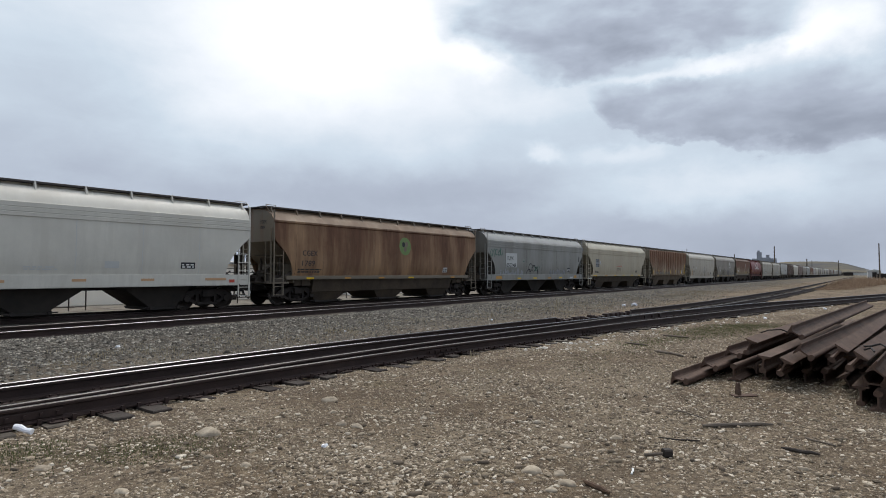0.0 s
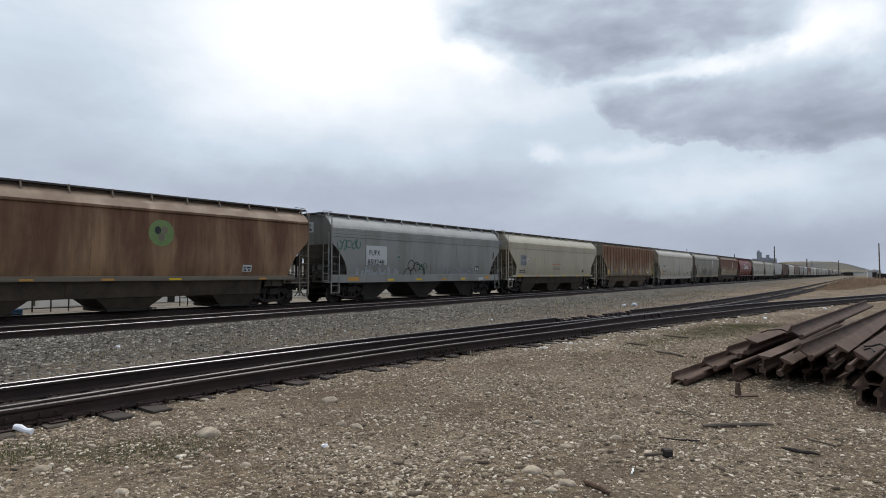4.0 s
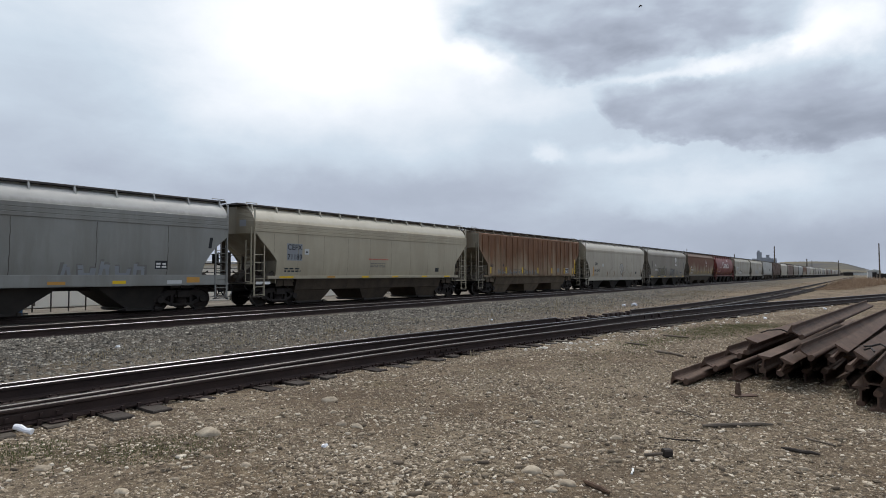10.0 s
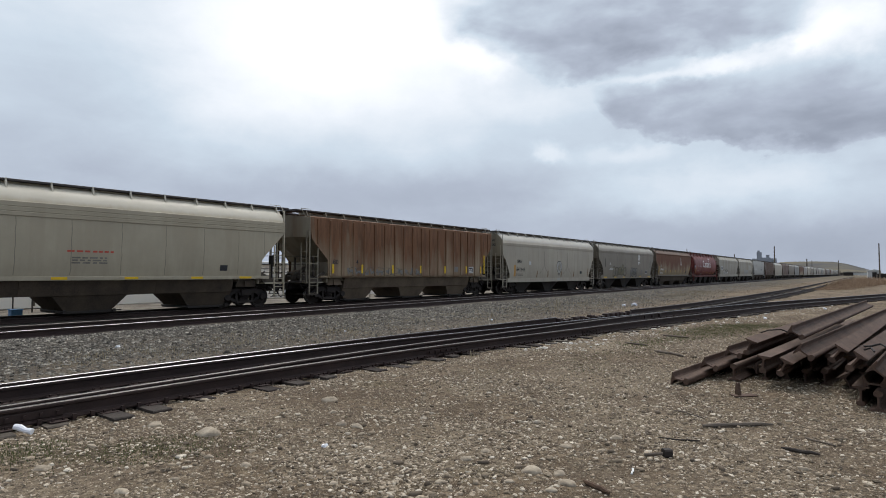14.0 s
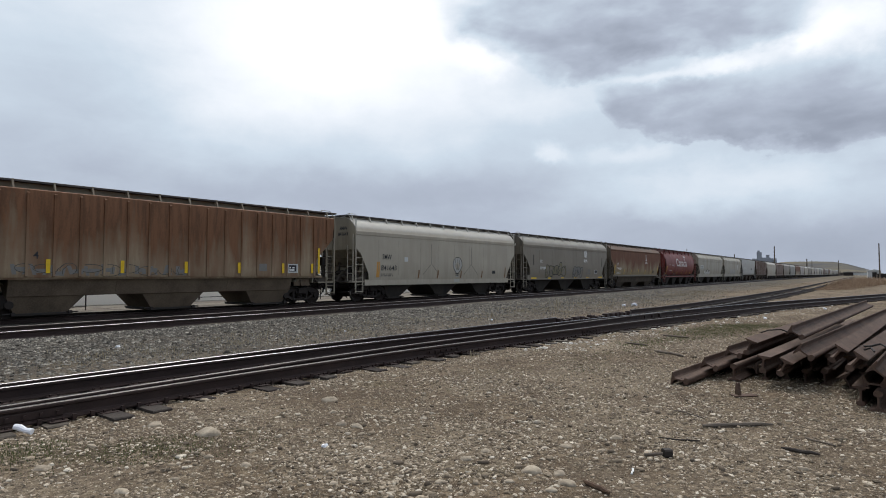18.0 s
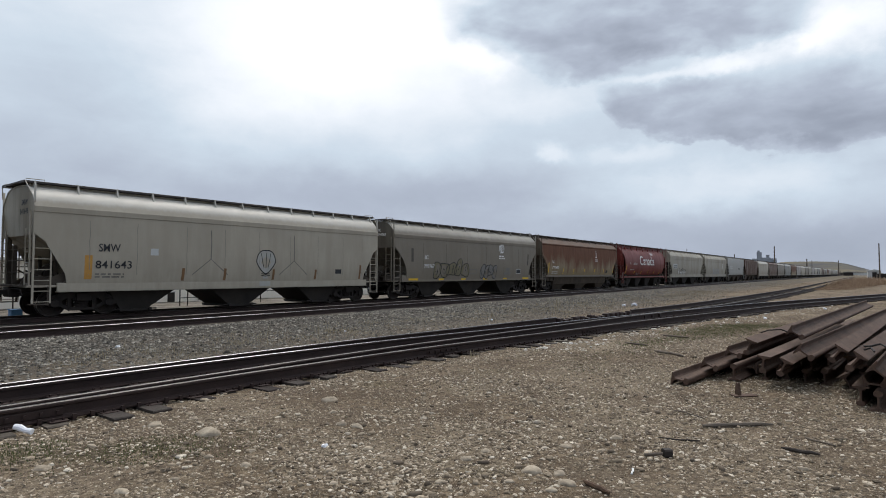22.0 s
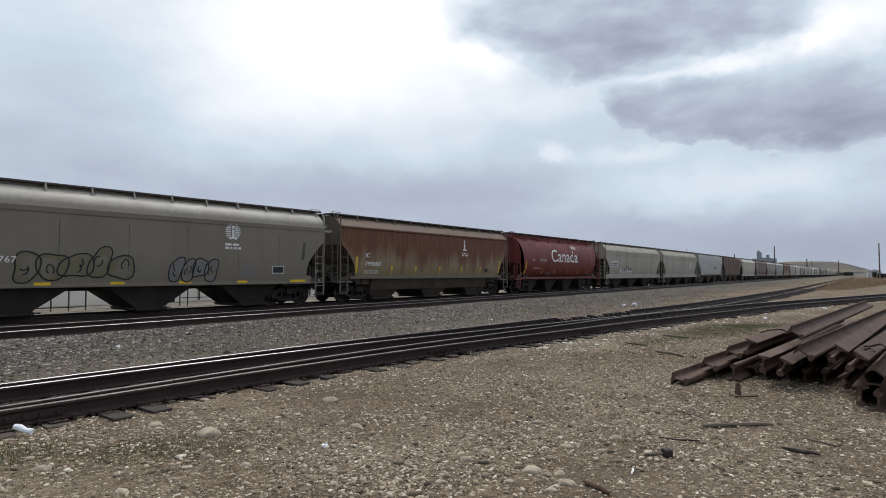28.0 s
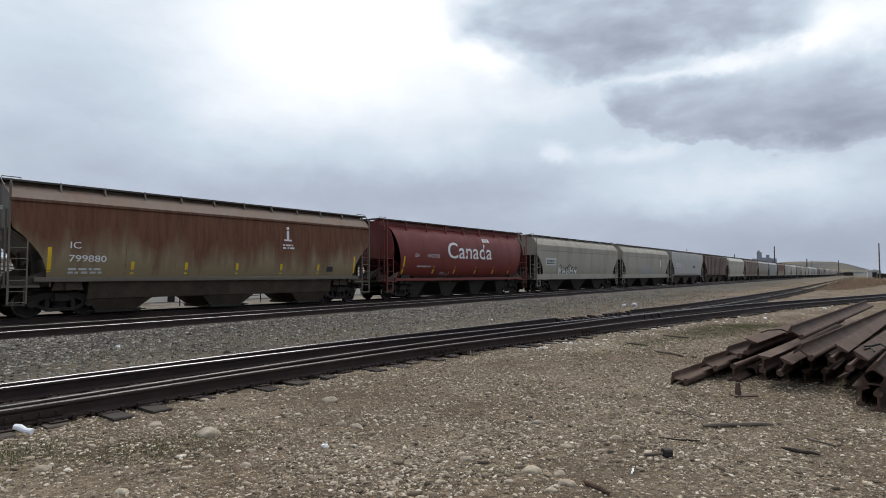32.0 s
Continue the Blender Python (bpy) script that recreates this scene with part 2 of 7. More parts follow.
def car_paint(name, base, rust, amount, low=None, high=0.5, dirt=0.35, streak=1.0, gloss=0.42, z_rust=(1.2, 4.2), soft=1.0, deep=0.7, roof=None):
    base, rust = ((c[0] * 1.03, c[1] * 1.0, c[2] * 0.955) for c in (base, rust))
    """Weathered car paint: broad run-down bands of rust, blotches, specks and dust along the sill."""
    m, n, b = material(name)
    p = n.add("ShaderNodeTexCoord").outputs["Object"]
    x, y, z = n.sep(p)
    ri = n.add("ShaderNodeObjectInfo").outputs["Random"]
    p0 = n.vmath("ADD", p, n.vmath("SCALE", (31.0, 0.0, 7.0), scale=ri))
    wav = n.vmath("ADD", p0, n.vmath("SCALE", (1.0, 0.0, 0.0), scale=n.math("MULTIPLY", n.noise(p0, 1.6, 4, 0.6), 0.16)))
    run = n.noise(n.mapping(wav, (0.55 * streak, 1.0, 0.085)), 2.0, 3, 0.5)
    thin = n.noise(n.mapping(wav, (2.6 * streak, 1.0, 0.30)), 2.0, 5, 0.6)
    blot = n.noise(p0, 0.8, 6, 0.62)
    run, thin = n.ramp(run, [(0.34, 0.0), (0.66, 1.0)]), n.ramp(thin, [(0.30, 0.0), (0.70, 1.0)])
    patchy = n.ramp(blot, [(0.30, 0.0), (0.70, 1.0)])
    fine = n.noise(p, 14.0, 6, 0.65)
    up = n.ramp(n.math("DIVIDE", n.math("SUBTRACT", z, z_rust[0]), z_rust[1] - z_rust[0]), [(0.0, 0.0), (1.0, 1.0)])
    f = n.math("ADD", n.math("MULTIPLY", run, 0.44), n.math("MULTIPLY", thin, 0.28))
    f = n.math("ADD", f, n.math("MULTIPLY", patchy, 0.18))
    f = n.math("ADD", f, n.math("MULTIPLY", fine, 0.10))
    f = n.math("ADD", f, n.math("MULTIPLY", n.math("SUBTRACT", up, 0.5), high))
    f = n.math("MULTIPLY", n.ramp(n.math("ADD", f, amount - 0.5), [(0.28, 0.0), (0.52, 0.5), (0.80, 1.0)]), soft)
    dark = tuple(c * deep for c in rust)
    rc = n.mix(n.ramp(n.math("ADD", n.math("MULTIPLY", thin, 0.55), n.math("MULTIPLY", fine, 0.45)), [(0.34, 0.0), (0.64, 1.0)]), dark, rust)
    pale = tuple(min(1, c * 1.08) for c in base)
    pc = n.mix(n.ramp(blot, [(0.3, 0.0), (0.7, 1.0)]), tuple(c * 0.92 for c in base), pale)
    col = n.mix(f, pc, rc)
    foot = n.ramp(n.math("DIVIDE", n.math("SUBTRACT", z, 1.2), 1.6), [(0.0, 1.0), (1.0, 0.25)])
    grime = n.math("MULTIPLY", n.ramp(n.math("ADD", n.math("MULTIPLY", thin, 0.55), n.math("MULTIPLY", fine, 0.45)), [(0.28, 0.0), (0.78, 1.0)]), dirt)
    col = n.mix(n.math("MULTIPLY", grime, foot), col, low or (0.15, 0.125, 0.098))
    speck = n.ramp(n.noise(p0, 5.5, 4, 0.7), [(0.66, 0.0), (0.76, 0.6 * dirt + 0.08)])
    col = n.mix(speck, col, tuple(c * 0.5 for c in rust))
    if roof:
        # roof sheet tone: settled dust, plus painted-in sunlight on grey and beige cars
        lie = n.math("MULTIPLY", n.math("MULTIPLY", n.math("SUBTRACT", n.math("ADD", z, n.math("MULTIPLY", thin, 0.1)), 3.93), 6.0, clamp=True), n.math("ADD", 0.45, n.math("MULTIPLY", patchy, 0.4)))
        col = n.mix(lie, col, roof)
    n.links.new(col, b.inputs["Base Color"])
    n.links.new(n.ramp(n.math("ADD", n.math("MULTIPLY", f, 0.5), n.math("MULTIPLY", fine, 0.4)), [(0.1, gloss), (0.9, 0.85)]), b.inputs["Roughness"])
    b.inputs["Specular IOR Level"].default_value = 0.35
    bump(n, b, n.math("ADD", n.math("MULTIPLY", n.noise(p, 1.1, 3, 0.5), 1.0), n.math("MULTIPLY", fine, 0.06)), 0.35, 0.03)
    return m


def plain(name, color, rough=0.6, metal=0.0):
    return worn(name, color, tuple(c * 0.7 for c in color), rough, metal, 6.0, 60.0, 0.5, 0.1)


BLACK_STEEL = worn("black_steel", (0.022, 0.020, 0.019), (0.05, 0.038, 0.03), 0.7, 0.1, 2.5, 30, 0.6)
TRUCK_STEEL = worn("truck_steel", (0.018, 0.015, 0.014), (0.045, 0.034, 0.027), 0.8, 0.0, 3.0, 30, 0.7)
WHEEL_STEEL = worn("wheel_steel", (0.022, 0.018, 0.016), (0.05, 0.036, 0.028), 0.7, 0.2, 5.0, 30, 0.7)
TREAD_STEEL = worn("tread_steel", (0.35, 0.34, 0.33), (0.2, 0.18, 0.16), 0.3, 0.9, 5.0, 30, 0.5)
RUBBER = plain("hose_rubber", (0.012, 0.012, 0.013), 0.6)
YELLOW = worn("reflector_yellow", (0.72, 0.46, 0.02), (0.5, 0.30, 0.02), 0.45, 0, 5, 40, 0.5)
ORANGE = worn("faded_orange", (0.52, 0.27, 0.06), (0.38, 0.19, 0.06), 0.6, 0, 4, 40, 0.6)
TAN_MARK = worn("faded_tan", (0.50, 0.30, 0.16), (0.42, 0.25, 0.14), 0.6, 0, 4, 40, 0.6)
WHITE_MARK = worn("white_marking", (0.74, 0.73, 0.70), (0.5, 0.48, 0.44), 0.6, 0, 5, 30, 0.5)
BLACK_MARK = worn("black_marking", (0.025, 0.025, 0.028), (0.06, 0.06, 0.06), 0.6, 0, 5, 30, 0.5)
GREEN_MARK = worn("green_marking", (0.16, 0.235, 0.085), (0.12, 0.165, 0.06), 0.6, 0, 5, 30, 0.6)
RED_MARK = worn("red_marking", (0.50, 0.08, 0.05), (0.35, 0.08, 0.06), 0.6, 0, 5, 30, 0.5)
PATCH = worn("pale_patch", (0.50, 0.50, 0.48), (0.42, 0.42, 0.40), 0.55, 0, 3, 40, 0.5)
BLUE_PATCH = worn("blue_grey_patch", (0.255, 0.265, 0.275), (0.22, 0.225, 0.235), 0.55, 0, 3, 40, 0.5)
SPRAY_GREEN = plain("spray_green", (0.05, 0.13, 0.09), 0.6)
SPRAY_DARK = plain("spray_black", (0.024, 0.023, 0.023), 0.6)
SPRAY_DULL = worn("spray_dull_silver", (0.19, 0.18, 0.165), (0.14, 0.132, 0.118), 0.6, 0, 4, 30, 0.6)
SPRAY_PALE = worn("spray_silver", (0.33, 0.345, 0.355), (0.24, 0.25, 0.26), 0.55, 0, 4, 30, 0.6)
SPRAY_GOLD = worn("spray_ochre", (0.170, 0.148, 0.088), (0.138, 0.120, 0.080), 0.6, 0, 4, 30, 0.6)
WALKWAY = worn("walkway_steel", (0.055, 0.05, 0.05), (0.10, 0.085, 0.075), 0.6, 0.3, 4, 50, 0.6)


def rail_steel(name, base, dark, rough=0.62, gloss=0.4):
    m, n, b = material(name)
    p = n.add("ShaderNodeTexCoord").outputs["Object"]
    r = n.add("ShaderNodeObjectInfo").outputs["Random"]
    p = n.vmath("ADD", p, n.vmath("SCALE", (9.1, 5.7, 3.3), scale=r))
    big = n.noise(n.mapping(p, (0.6, 1, 1)), 4.0, 6, 0.65)
    fine = n.noise(p, 70.0, 5, 0.6)
    f = n.ramp(n.math("ADD", n.math("MULTIPLY", big, 0.6), n.math("MULTIPLY", fine, 0.4)), [(0.3, 0.0), (0.7, 1.0)])
    n.links.new(n.mix(f, dark, base), b.inputs["Base Color"])
    b.inputs["Roughness"].default_value, b.inputs["Specular IOR Level"].default_value = rough, gloss
    bump(n, b, fine, 0.3, 0.006)
    return m


RAIL_SIDE = rail_steel("rusty_rail_steel", (0.050, 0.031, 0.026), (0.020, 0.0135, 0.012), 0.72, 0.2)
PILE_STEEL = rail_steel("old_rail_rust", (0.132, 0.083, 0.059), (0.036, 0.022, 0.016), 0.78, 0.2)
RAIL_TOP = worn("polished_rail_head", (0.115, 0.112, 0.115), (0.08, 0.078, 0.078), 0.27, 1.0, 3.0, 60, 0.5, 0.02)
DULL_TOP = worn("dull_rail_head", (0.10, 0.094, 0.090), (0.055, 0.048, 0.043), 0.5, 0.8, 1.2, 60, 0.8, 0.05)
TIE_DARK = worn("oily_tie_wood", (0.036, 0.027, 0.022), (0.016, 0.012, 0.011), 0.95, 0, 6.0, 50, 0.8, 0.6)
TIE_WOOD = worn("creosoted_tie_wood", (0.060, 0.049, 0.041), (0.026, 0.021, 0.018), 0.9, 0, 6.0, 50, 0.8, 0.6)
GREY_TIE = worn("greyed_tie_wood", (0.105, 0.088, 0.070), (0.045, 0.037, 0.030), 0.95, 0, 6.0, 60, 0.8, 0.6)
GREY_WOOD = worn("weathered_grey_wood", (0.165, 0.135, 0.105), (0.075, 0.06, 0.048), 0.9, 0, 6.0, 60, 0.7, 0.6)


def ground_material():
    m, n, b = material("yard_ground")
    p = n.add("ShaderNodeNewGeometry").outputs["Position"]
    x, y, z = n.sep(p)
    big, mid, fine = n.noise(p, 0.35, 5, 0.6), n.noise(p, 2.2, 6, 0.62), n.noise(p, 28.0, 5, 0.7)
    tiny = n.noise(p, 110.0, 4, 0.7)
    warp = n.vmath("ADD", p, n.vmath("SCALE", (1.0, 0.7, 0.0), scale=n.math("MULTIPLY", n.noise(p, 17.0, 4, 0.6), 0.16)))
    pv = n.sep(n.voronoi(warp, 48.0, "F1", "Color"))[0]
    pd = n.voronoi(warp, 48.0)
    pv2 = n.sep(n.voronoi(n.vmath("ADD", warp, (3.3, 1.1, 0.0)), 19.0, "F1", "Color"))[1]
    pd2 = n.voronoi(n.vmath("ADD", warp, (3.3, 1.1, 0.0)), 19.0)
    soil = n.mix(n.ramp(n.math("ADD", n.math("MULTIPLY", mid, 0.6), n.math("MULTIPLY", fine, 0.4)), [(0.35, 0.0), (0.65, 1.0)]), (0.080, 0.056, 0.036), (0.185, 0.138, 0.092))
    clod = n.noise(p, 10.0, 4, 0.7)
    soil = n.mix(n.ramp(clod, [(0.40, 0.75), (0.52, 0.0)]), soil, (0.062, 0.044, 0.030))
    soil = n.mix(n.ramp(n.math("ADD", n.math("MULTIPLY", clod, 0.5), n.math("MULTIPLY", fine, 0.5)), [(0.54, 0.0), (0.66, 0.8)]), soil, (0.34, 0.262, 0.175))
    soil = n.mix(n.ramp(tiny, [(0.52, 0.0), (0.68, 0.7)]), soil, (0.38, 0.305, 0.215))
    soil = n.mix(n.ramp(tiny, [(0.32, 0.85), (0.46, 0.0)]), soil, (0.05, 0.037, 0.026))
    stones = n.ramp(pv, [(0.0, (0.13, 0.10, 0.072)), (0.4, (0.24, 0.19, 0.138)), (0.75, (0.36, 0.295, 0.215)), (1.0, (0.60, 0.52, 0.40))])
    here = n.math("MULTIPLY", n.ramp(pd, [(0.006, 1.0), (0.011, 0.0)]), n.ramp(n.math("ADD", pv, n.math("MULTIPLY", n.math("SUBTRACT", mid, 0.5), 1.4)), [(0.42, 0.0), (0.55, 0.9)]))
    yard = n.mix(here, soil, stones)
    here2 = n.math("MULTIPLY", n.ramp(pd2, [(0.016, 1.0), (0.026, 0.0)]), n.ramp(pv2, [(0.72, 0.0), (0.80, 0.85)]))
    yard = n.mix(here2, yard, n.ramp(pv, [(0.0, (0.16, 0.13, 0.098)), (0.6, (0.33, 0.28, 0.21)), (1.0, (0.52, 0.46, 0.36))]))
    patch = n.ramp(n.noise(n.vmath("ADD", p, (2.0, 9.0, 0.0)), 1.1, 7, 0.68), [(0.40, 0.0), (0.50, 0.45), (0.60, 1.0)])
    yard = n.mix(n.math("MULTIPLY", n.math("SUBTRACT", 1.0, patch), 0.45), yard, (0.082, 0.058, 0.038))
    yard = n.mix(n.math("MULTIPLY", n.math("MULTIPLY", patch, n.ramp(clod, [(0.44, 0.0), (0.60, 1.0)])), 0.35), yard, (0.34, 0.275, 0.19))
    bal = n.ramp(pv, [(0.0, (0.028, 0.026, 0.023)), (0.5, (0.078, 0.072, 0.063)), (1.0, (0.20, 0.187, 0.162))])
    bal = n.mix(n.ramp(n.math("DIVIDE", n.math("SUBTRACT", y, 25.0), 2.0), [(0.0, 0.0), (1.0, 0.85)]), bal, (0.27, 0.25, 0.215))
    bal = n.mix(n.ramp(big, [(0.42, 0.0), (0.62, 0.5)]), bal, (0.105, 0.084, 0.060))
    bal = n.mix(n.ramp(n.noise(n.mapping(p, (0.35, 1.0, 1.0)), 1.3, 6, 0.65), [(0.36, 0.75), (0.52, 0.0)]), bal, (0.034, 0.030, 0.026))
    wob = n.math("ADD", y, n.math("MULTIPLY", n.math("SUBTRACT", mid, 0.5), 1.6))
    isb = n.ramp(n.math("DIVIDE", n.math("SUBTRACT", wob, 8.8), 4.6), [(0.0, 0.0), (0.25, 0.62), (1.0, 1.0)])
    near = n.ramp(n.math("DIVIDE", n.math("SUBTRACT", x, 130.0), 60.0), [(0.0, 1.0), (1.0, 0.0)])
    col = n.mix(n.math("MULTIPLY", isb, near), yard, bal)
    dry = n.mix(n.ramp(big, [(0.3, 0.0), (0.7, 1.0)]), (0.082, 0.071, 0.050), (0.150, 0.124, 0.088))
    far = n.ramp(n.math("DIVIDE", n.math("SUBTRACT", n.vmath("LENGTH", p), 110.0), 80.0), [(0.0, 0.0), (1.0, 1.0)])
    col = n.mix(far, col, dry)
    # ground between the siding's rails goes nearly black, fading out from x = 20
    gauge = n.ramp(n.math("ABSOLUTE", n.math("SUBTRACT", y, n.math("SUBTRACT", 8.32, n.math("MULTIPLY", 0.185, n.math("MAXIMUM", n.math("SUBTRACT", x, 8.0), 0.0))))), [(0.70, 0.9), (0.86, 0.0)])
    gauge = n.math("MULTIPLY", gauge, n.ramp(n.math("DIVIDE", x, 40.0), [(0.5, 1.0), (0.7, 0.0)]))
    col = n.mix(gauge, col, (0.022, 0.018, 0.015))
    pale = n.math("MULTIPLY", n.ramp(n.noise(n.vmath("ADD", p, (7.0, 3.0, 0.0)), 0.42, 6, 0.65), [(0.46, 0.0), (0.66, 0.6)]), n.math("SUBTRACT", 1.0, isb))
    col = n.mix(n.math("MULTIPLY", pale, n.ramp(fine, [(0.42, 0.15), (0.58, 1.0)])), col, (0.42, 0.36, 0.27))
    weeds = n.math("MULTIPLY", n.ramp(n.noise(p, 0.55, 6, 0.65), [(0.56, 0.0), (0.70, 0.45)]), n.math("SUBTRACT", 1.0, isb))
    col = n.mix(n.math("MULTIPLY", weeds, n.ramp(tiny, [(0.35, 0.3), (0.6, 1.0)])), col, (0.10, 0.10, 0.042))
    col = n.mix(1.0, col, (0.80, 0.765, 0.725), "MULTIPLY")
    n.links.new(col, b.inputs["Base Color"])
    b.inputs["Roughness"].default_value = 0.95
    b.inputs["Specular IOR Level"].default_value = 0.2
    hgt = n.math("ADD", n.math("MULTIPLY", here, 0.5), n.math("MULTIPLY", here2, 0.8))
    hgt = n.math("ADD", hgt, n.math("ADD", n.math("MULTIPLY", fine, 1.3), n.math("MULTIPLY", tiny, 0.9)))
    bump(n, b, hgt, 0.8, 0.018)
    return m


def stone_material(name, stops, rough=0.85):
    m, n, b = material(name)
    g = n.add("ShaderNodeNewGeometry")
    p = g.outputs["Position"]
    col = n.ramp(g.outputs["Random Per Island"], stops)
    fine = n.noise(p, 55.0, 5, 0.6)
    col = n.mix(n.ramp(fine, [(0.35, 0.0), (0.7, 0.45)]), col, (0.09, 0.075, 0.058))
    n.links.new(col, b.inputs["Base Color"])
    b.inputs["Roughness"].default_value, b.inputs["Specular IOR Level"].default_value = rough, 0.25
    bump(n, b, fine, 0.35, 0.01)
    return m


GROUND = ground_material()
PEBBLE = stone_material("river_pebbles", [(0.0, (0.075, 0.057, 0.040)), (0.2, (0.17, 0.131, 0.090)), (0.5, (0.265, 0.206, 0.139)), (0.8, (0.415, 0.337, 0.241)), (1.0, (0.69, 0.61, 0.49))])
CRUSHED = stone_material("crushed_ballast", [(0.0, (0.030, 0.027, 0.023)), (0.4, (0.095, 0.086, 0.072)), (0.75, (0.195, 0.178, 0.148)), (1.0, (0.38, 0.345, 0.285))])
COBBLE = worn("tan_cobble", (0.42, 0.355, 0.265), (0.20, 0.160, 0.115), 0.9, 0, 9, 45, 0.9, 0.6)
PALE_STONE = stone_material("pale_stones", [(0.0, (0.36, 0.32, 0.26)), (0.5, (0.52, 0.48, 0.41)), (1.0, (0.72, 0.69, 0.63))])


# ---- ground: one sheet to the horizon ----
def ground_z(x, y):
    r = math.hypot(x, y)
    h = 0.0
    if r < 90:
        h += 0.030 * noise.noise((x * 0.55, y * 0.55, 0.3)) + 0.016 * noise.noise((x * 2.1, y * 2.1, 1.7)) + (0.007 * noise.noise((x * 7, y * 7, 4.2)) if r < 20 else 0)
    d = abs(y - main_y(x))
    if d < 3.6:
        k = min(1.0, max(0.0, (3.4 - d) / 1.7))
        h += 0.125 * k * k * (3 - 2 * k)
    if y > 18.8:
        k = min(1.0, (y - 18.8) / 1.5)
        h -= 0.07 * k
    d = min(abs(y - near_a(x)), abs(y - near_b(x))) if -30 < x < 110 else 9
    if d < 1.9:
        k = min(1.0, (1.9 - d) / 0.8)
        h = h * (1 - 0.5 * k) - (0.035 + 0.03 * noise.noise((x * 0.9, y * 0.4, 7.7))) * k
        if d < 0.72:
            h -= 0.035 * min(1, (0.72 - d) / 0.2)
    if x < 3 and y < 3 and r < 2.5:
        h *= r / 2.5
    return h


def steps(lo, hi, fine, grow, far):
    out, d = list(np.arange(lo, hi, fine)), fine
    v = hi
    while v < far:
        out.append(v)
        d *= grow
        v += d
    return out + [far]


def build_ground():
    xs = steps(1.0, 15.0, 0.09, 1.055, 4500.0)
    xs = [-v for v in reversed(steps(0.0, 0.5, 0.25, 1.25, 4500.0))] + [v for v in xs if v > 0.3]
    ys = steps(-3.0, 11.0, 0.09, 1.035, 4500.0)
    ys = [-v for v in reversed(steps(3.2, 3.3, 0.12, 1.22, 4500.0))] + ys
    xs, ys = sorted(set(round(v, 4) for v in xs)), sorted(set(round(v, 4) for v in ys))
    nx, ny = len(xs), len(ys)
    vs = [(x, y, ground_z(x, y)) for y in ys for x in xs]
    fs = [(j * nx + i, j * nx + i + 1, (j + 1) * nx + i + 1, (j + 1) * nx + i) for j in range(ny - 1) for i in range(nx - 1)]
    me = bpy.data.meshes.new("ground")
    me.from_pydata(vs, [], fs)
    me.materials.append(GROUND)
    me.shade_smooth()
    tagged(new("ground", me), "gravel and dirt rail yard ground with pebbles", "ground", kind="structure")


build_ground()


# ---- tracks ----
RAIL = [(0.07, 0.0), (0.07, 0.011), (0.022, 0.026), (0.0085, 0.042), (0.0085, 0.120), (0.035, 0.132), (0.037, 0.150), (0.031, 0.163), (0.018, 0.1695), (0.0, 0.171)]
RAIL = [(y, z * 1.12) for y, z in RAIL]
RAIL_H = 0.171 * 1.12
RAIL = RAIL + [(-y, z) for y, z in reversed(RAIL[:-1])]


def rail_mesh(line, name, sides, top=None):
    """A rail swept along points (x, y, z of its foot); its head's running face polished if top is given."""
    vs, fs, mi = [], [], []
    m = len(RAIL)
    for k, p in enumerate(line):
        a, b = line[max(k - 1, 0)], line[min(k + 1, len(line) - 1)]
        dx, dy = b[0] - a[0], b[1] - a[1]
        q = math.hypot(dx, dy)
        nx, ny = -dy / q, dx / q
        vs += [(p[0] + nx * u, p[1] + ny * u, p[2] + w) for u, w in RAIL]
    for k in range(len(line) - 1):
        for j in range(m):
            j2 = (j + 1) % m
            fs.append((k * m + j2, k * m + j, (k + 1) * m + j, (k + 1) * m + j2))
            mi.append(1 if top and 7 <= j <= 10 else 0)
    fs += [tuple(range(m)), tuple(range(len(vs) - 1, len(vs) - m - 1, -1))]
    mi += [0, 0]
    me = bpy.data.meshes.new(name)
    me.from_pydata(vs, [], fs)
    me.materials.append(sides)
    if top:
        me.materials.append(top)
        me.polygons.foreach_set("material_index", mi)
    me.update()
    return me


def xs_for(x0, x1):
    out, x = [], x0
    while x < x1:
        out.append(x)
        x += max(0.5, (abs(x) - 20) * 0.08) if x > 0 else 2.0
    return out + [x1]


def offset_line(f, x0, x1, off, z):
    out = []
    for x in xs_for(x0, x1):
        s = (f(x + 0.2) - f(x - 0.2)) / 0.4
        q = math.hypot(1, s)
        out.append((x - s / q * off, f(x) + off / q, z))
    return out


def blend(p, q, x0, x1):
    """The line p before x0, the line q after x1."""
    def f(x):
        k = min(1, max(0, (x - x0) / (x1 - x0)))
        return p(x) * (1 - k) + q(x) * k
    return f


random.seed(4)
TIE_MESH = {}
TIE_HALF = {"plain": 1.30, "long": 1.60, "switch": 1.95, "far": 1.30}


def tie_mesh(kind, wood):
    if (kind, wood.name) not in TIE_MESH:
        mb = MB()
        ln = TIE_HALF[kind]
        mb.box(-0.115, 0.115, -ln, ln, -0.17, 0.0, 0.012)
        TIE_MESH[kind, wood.name] = mb.mesh("tie", wood)
    return TIE_MESH[kind, wood.name]


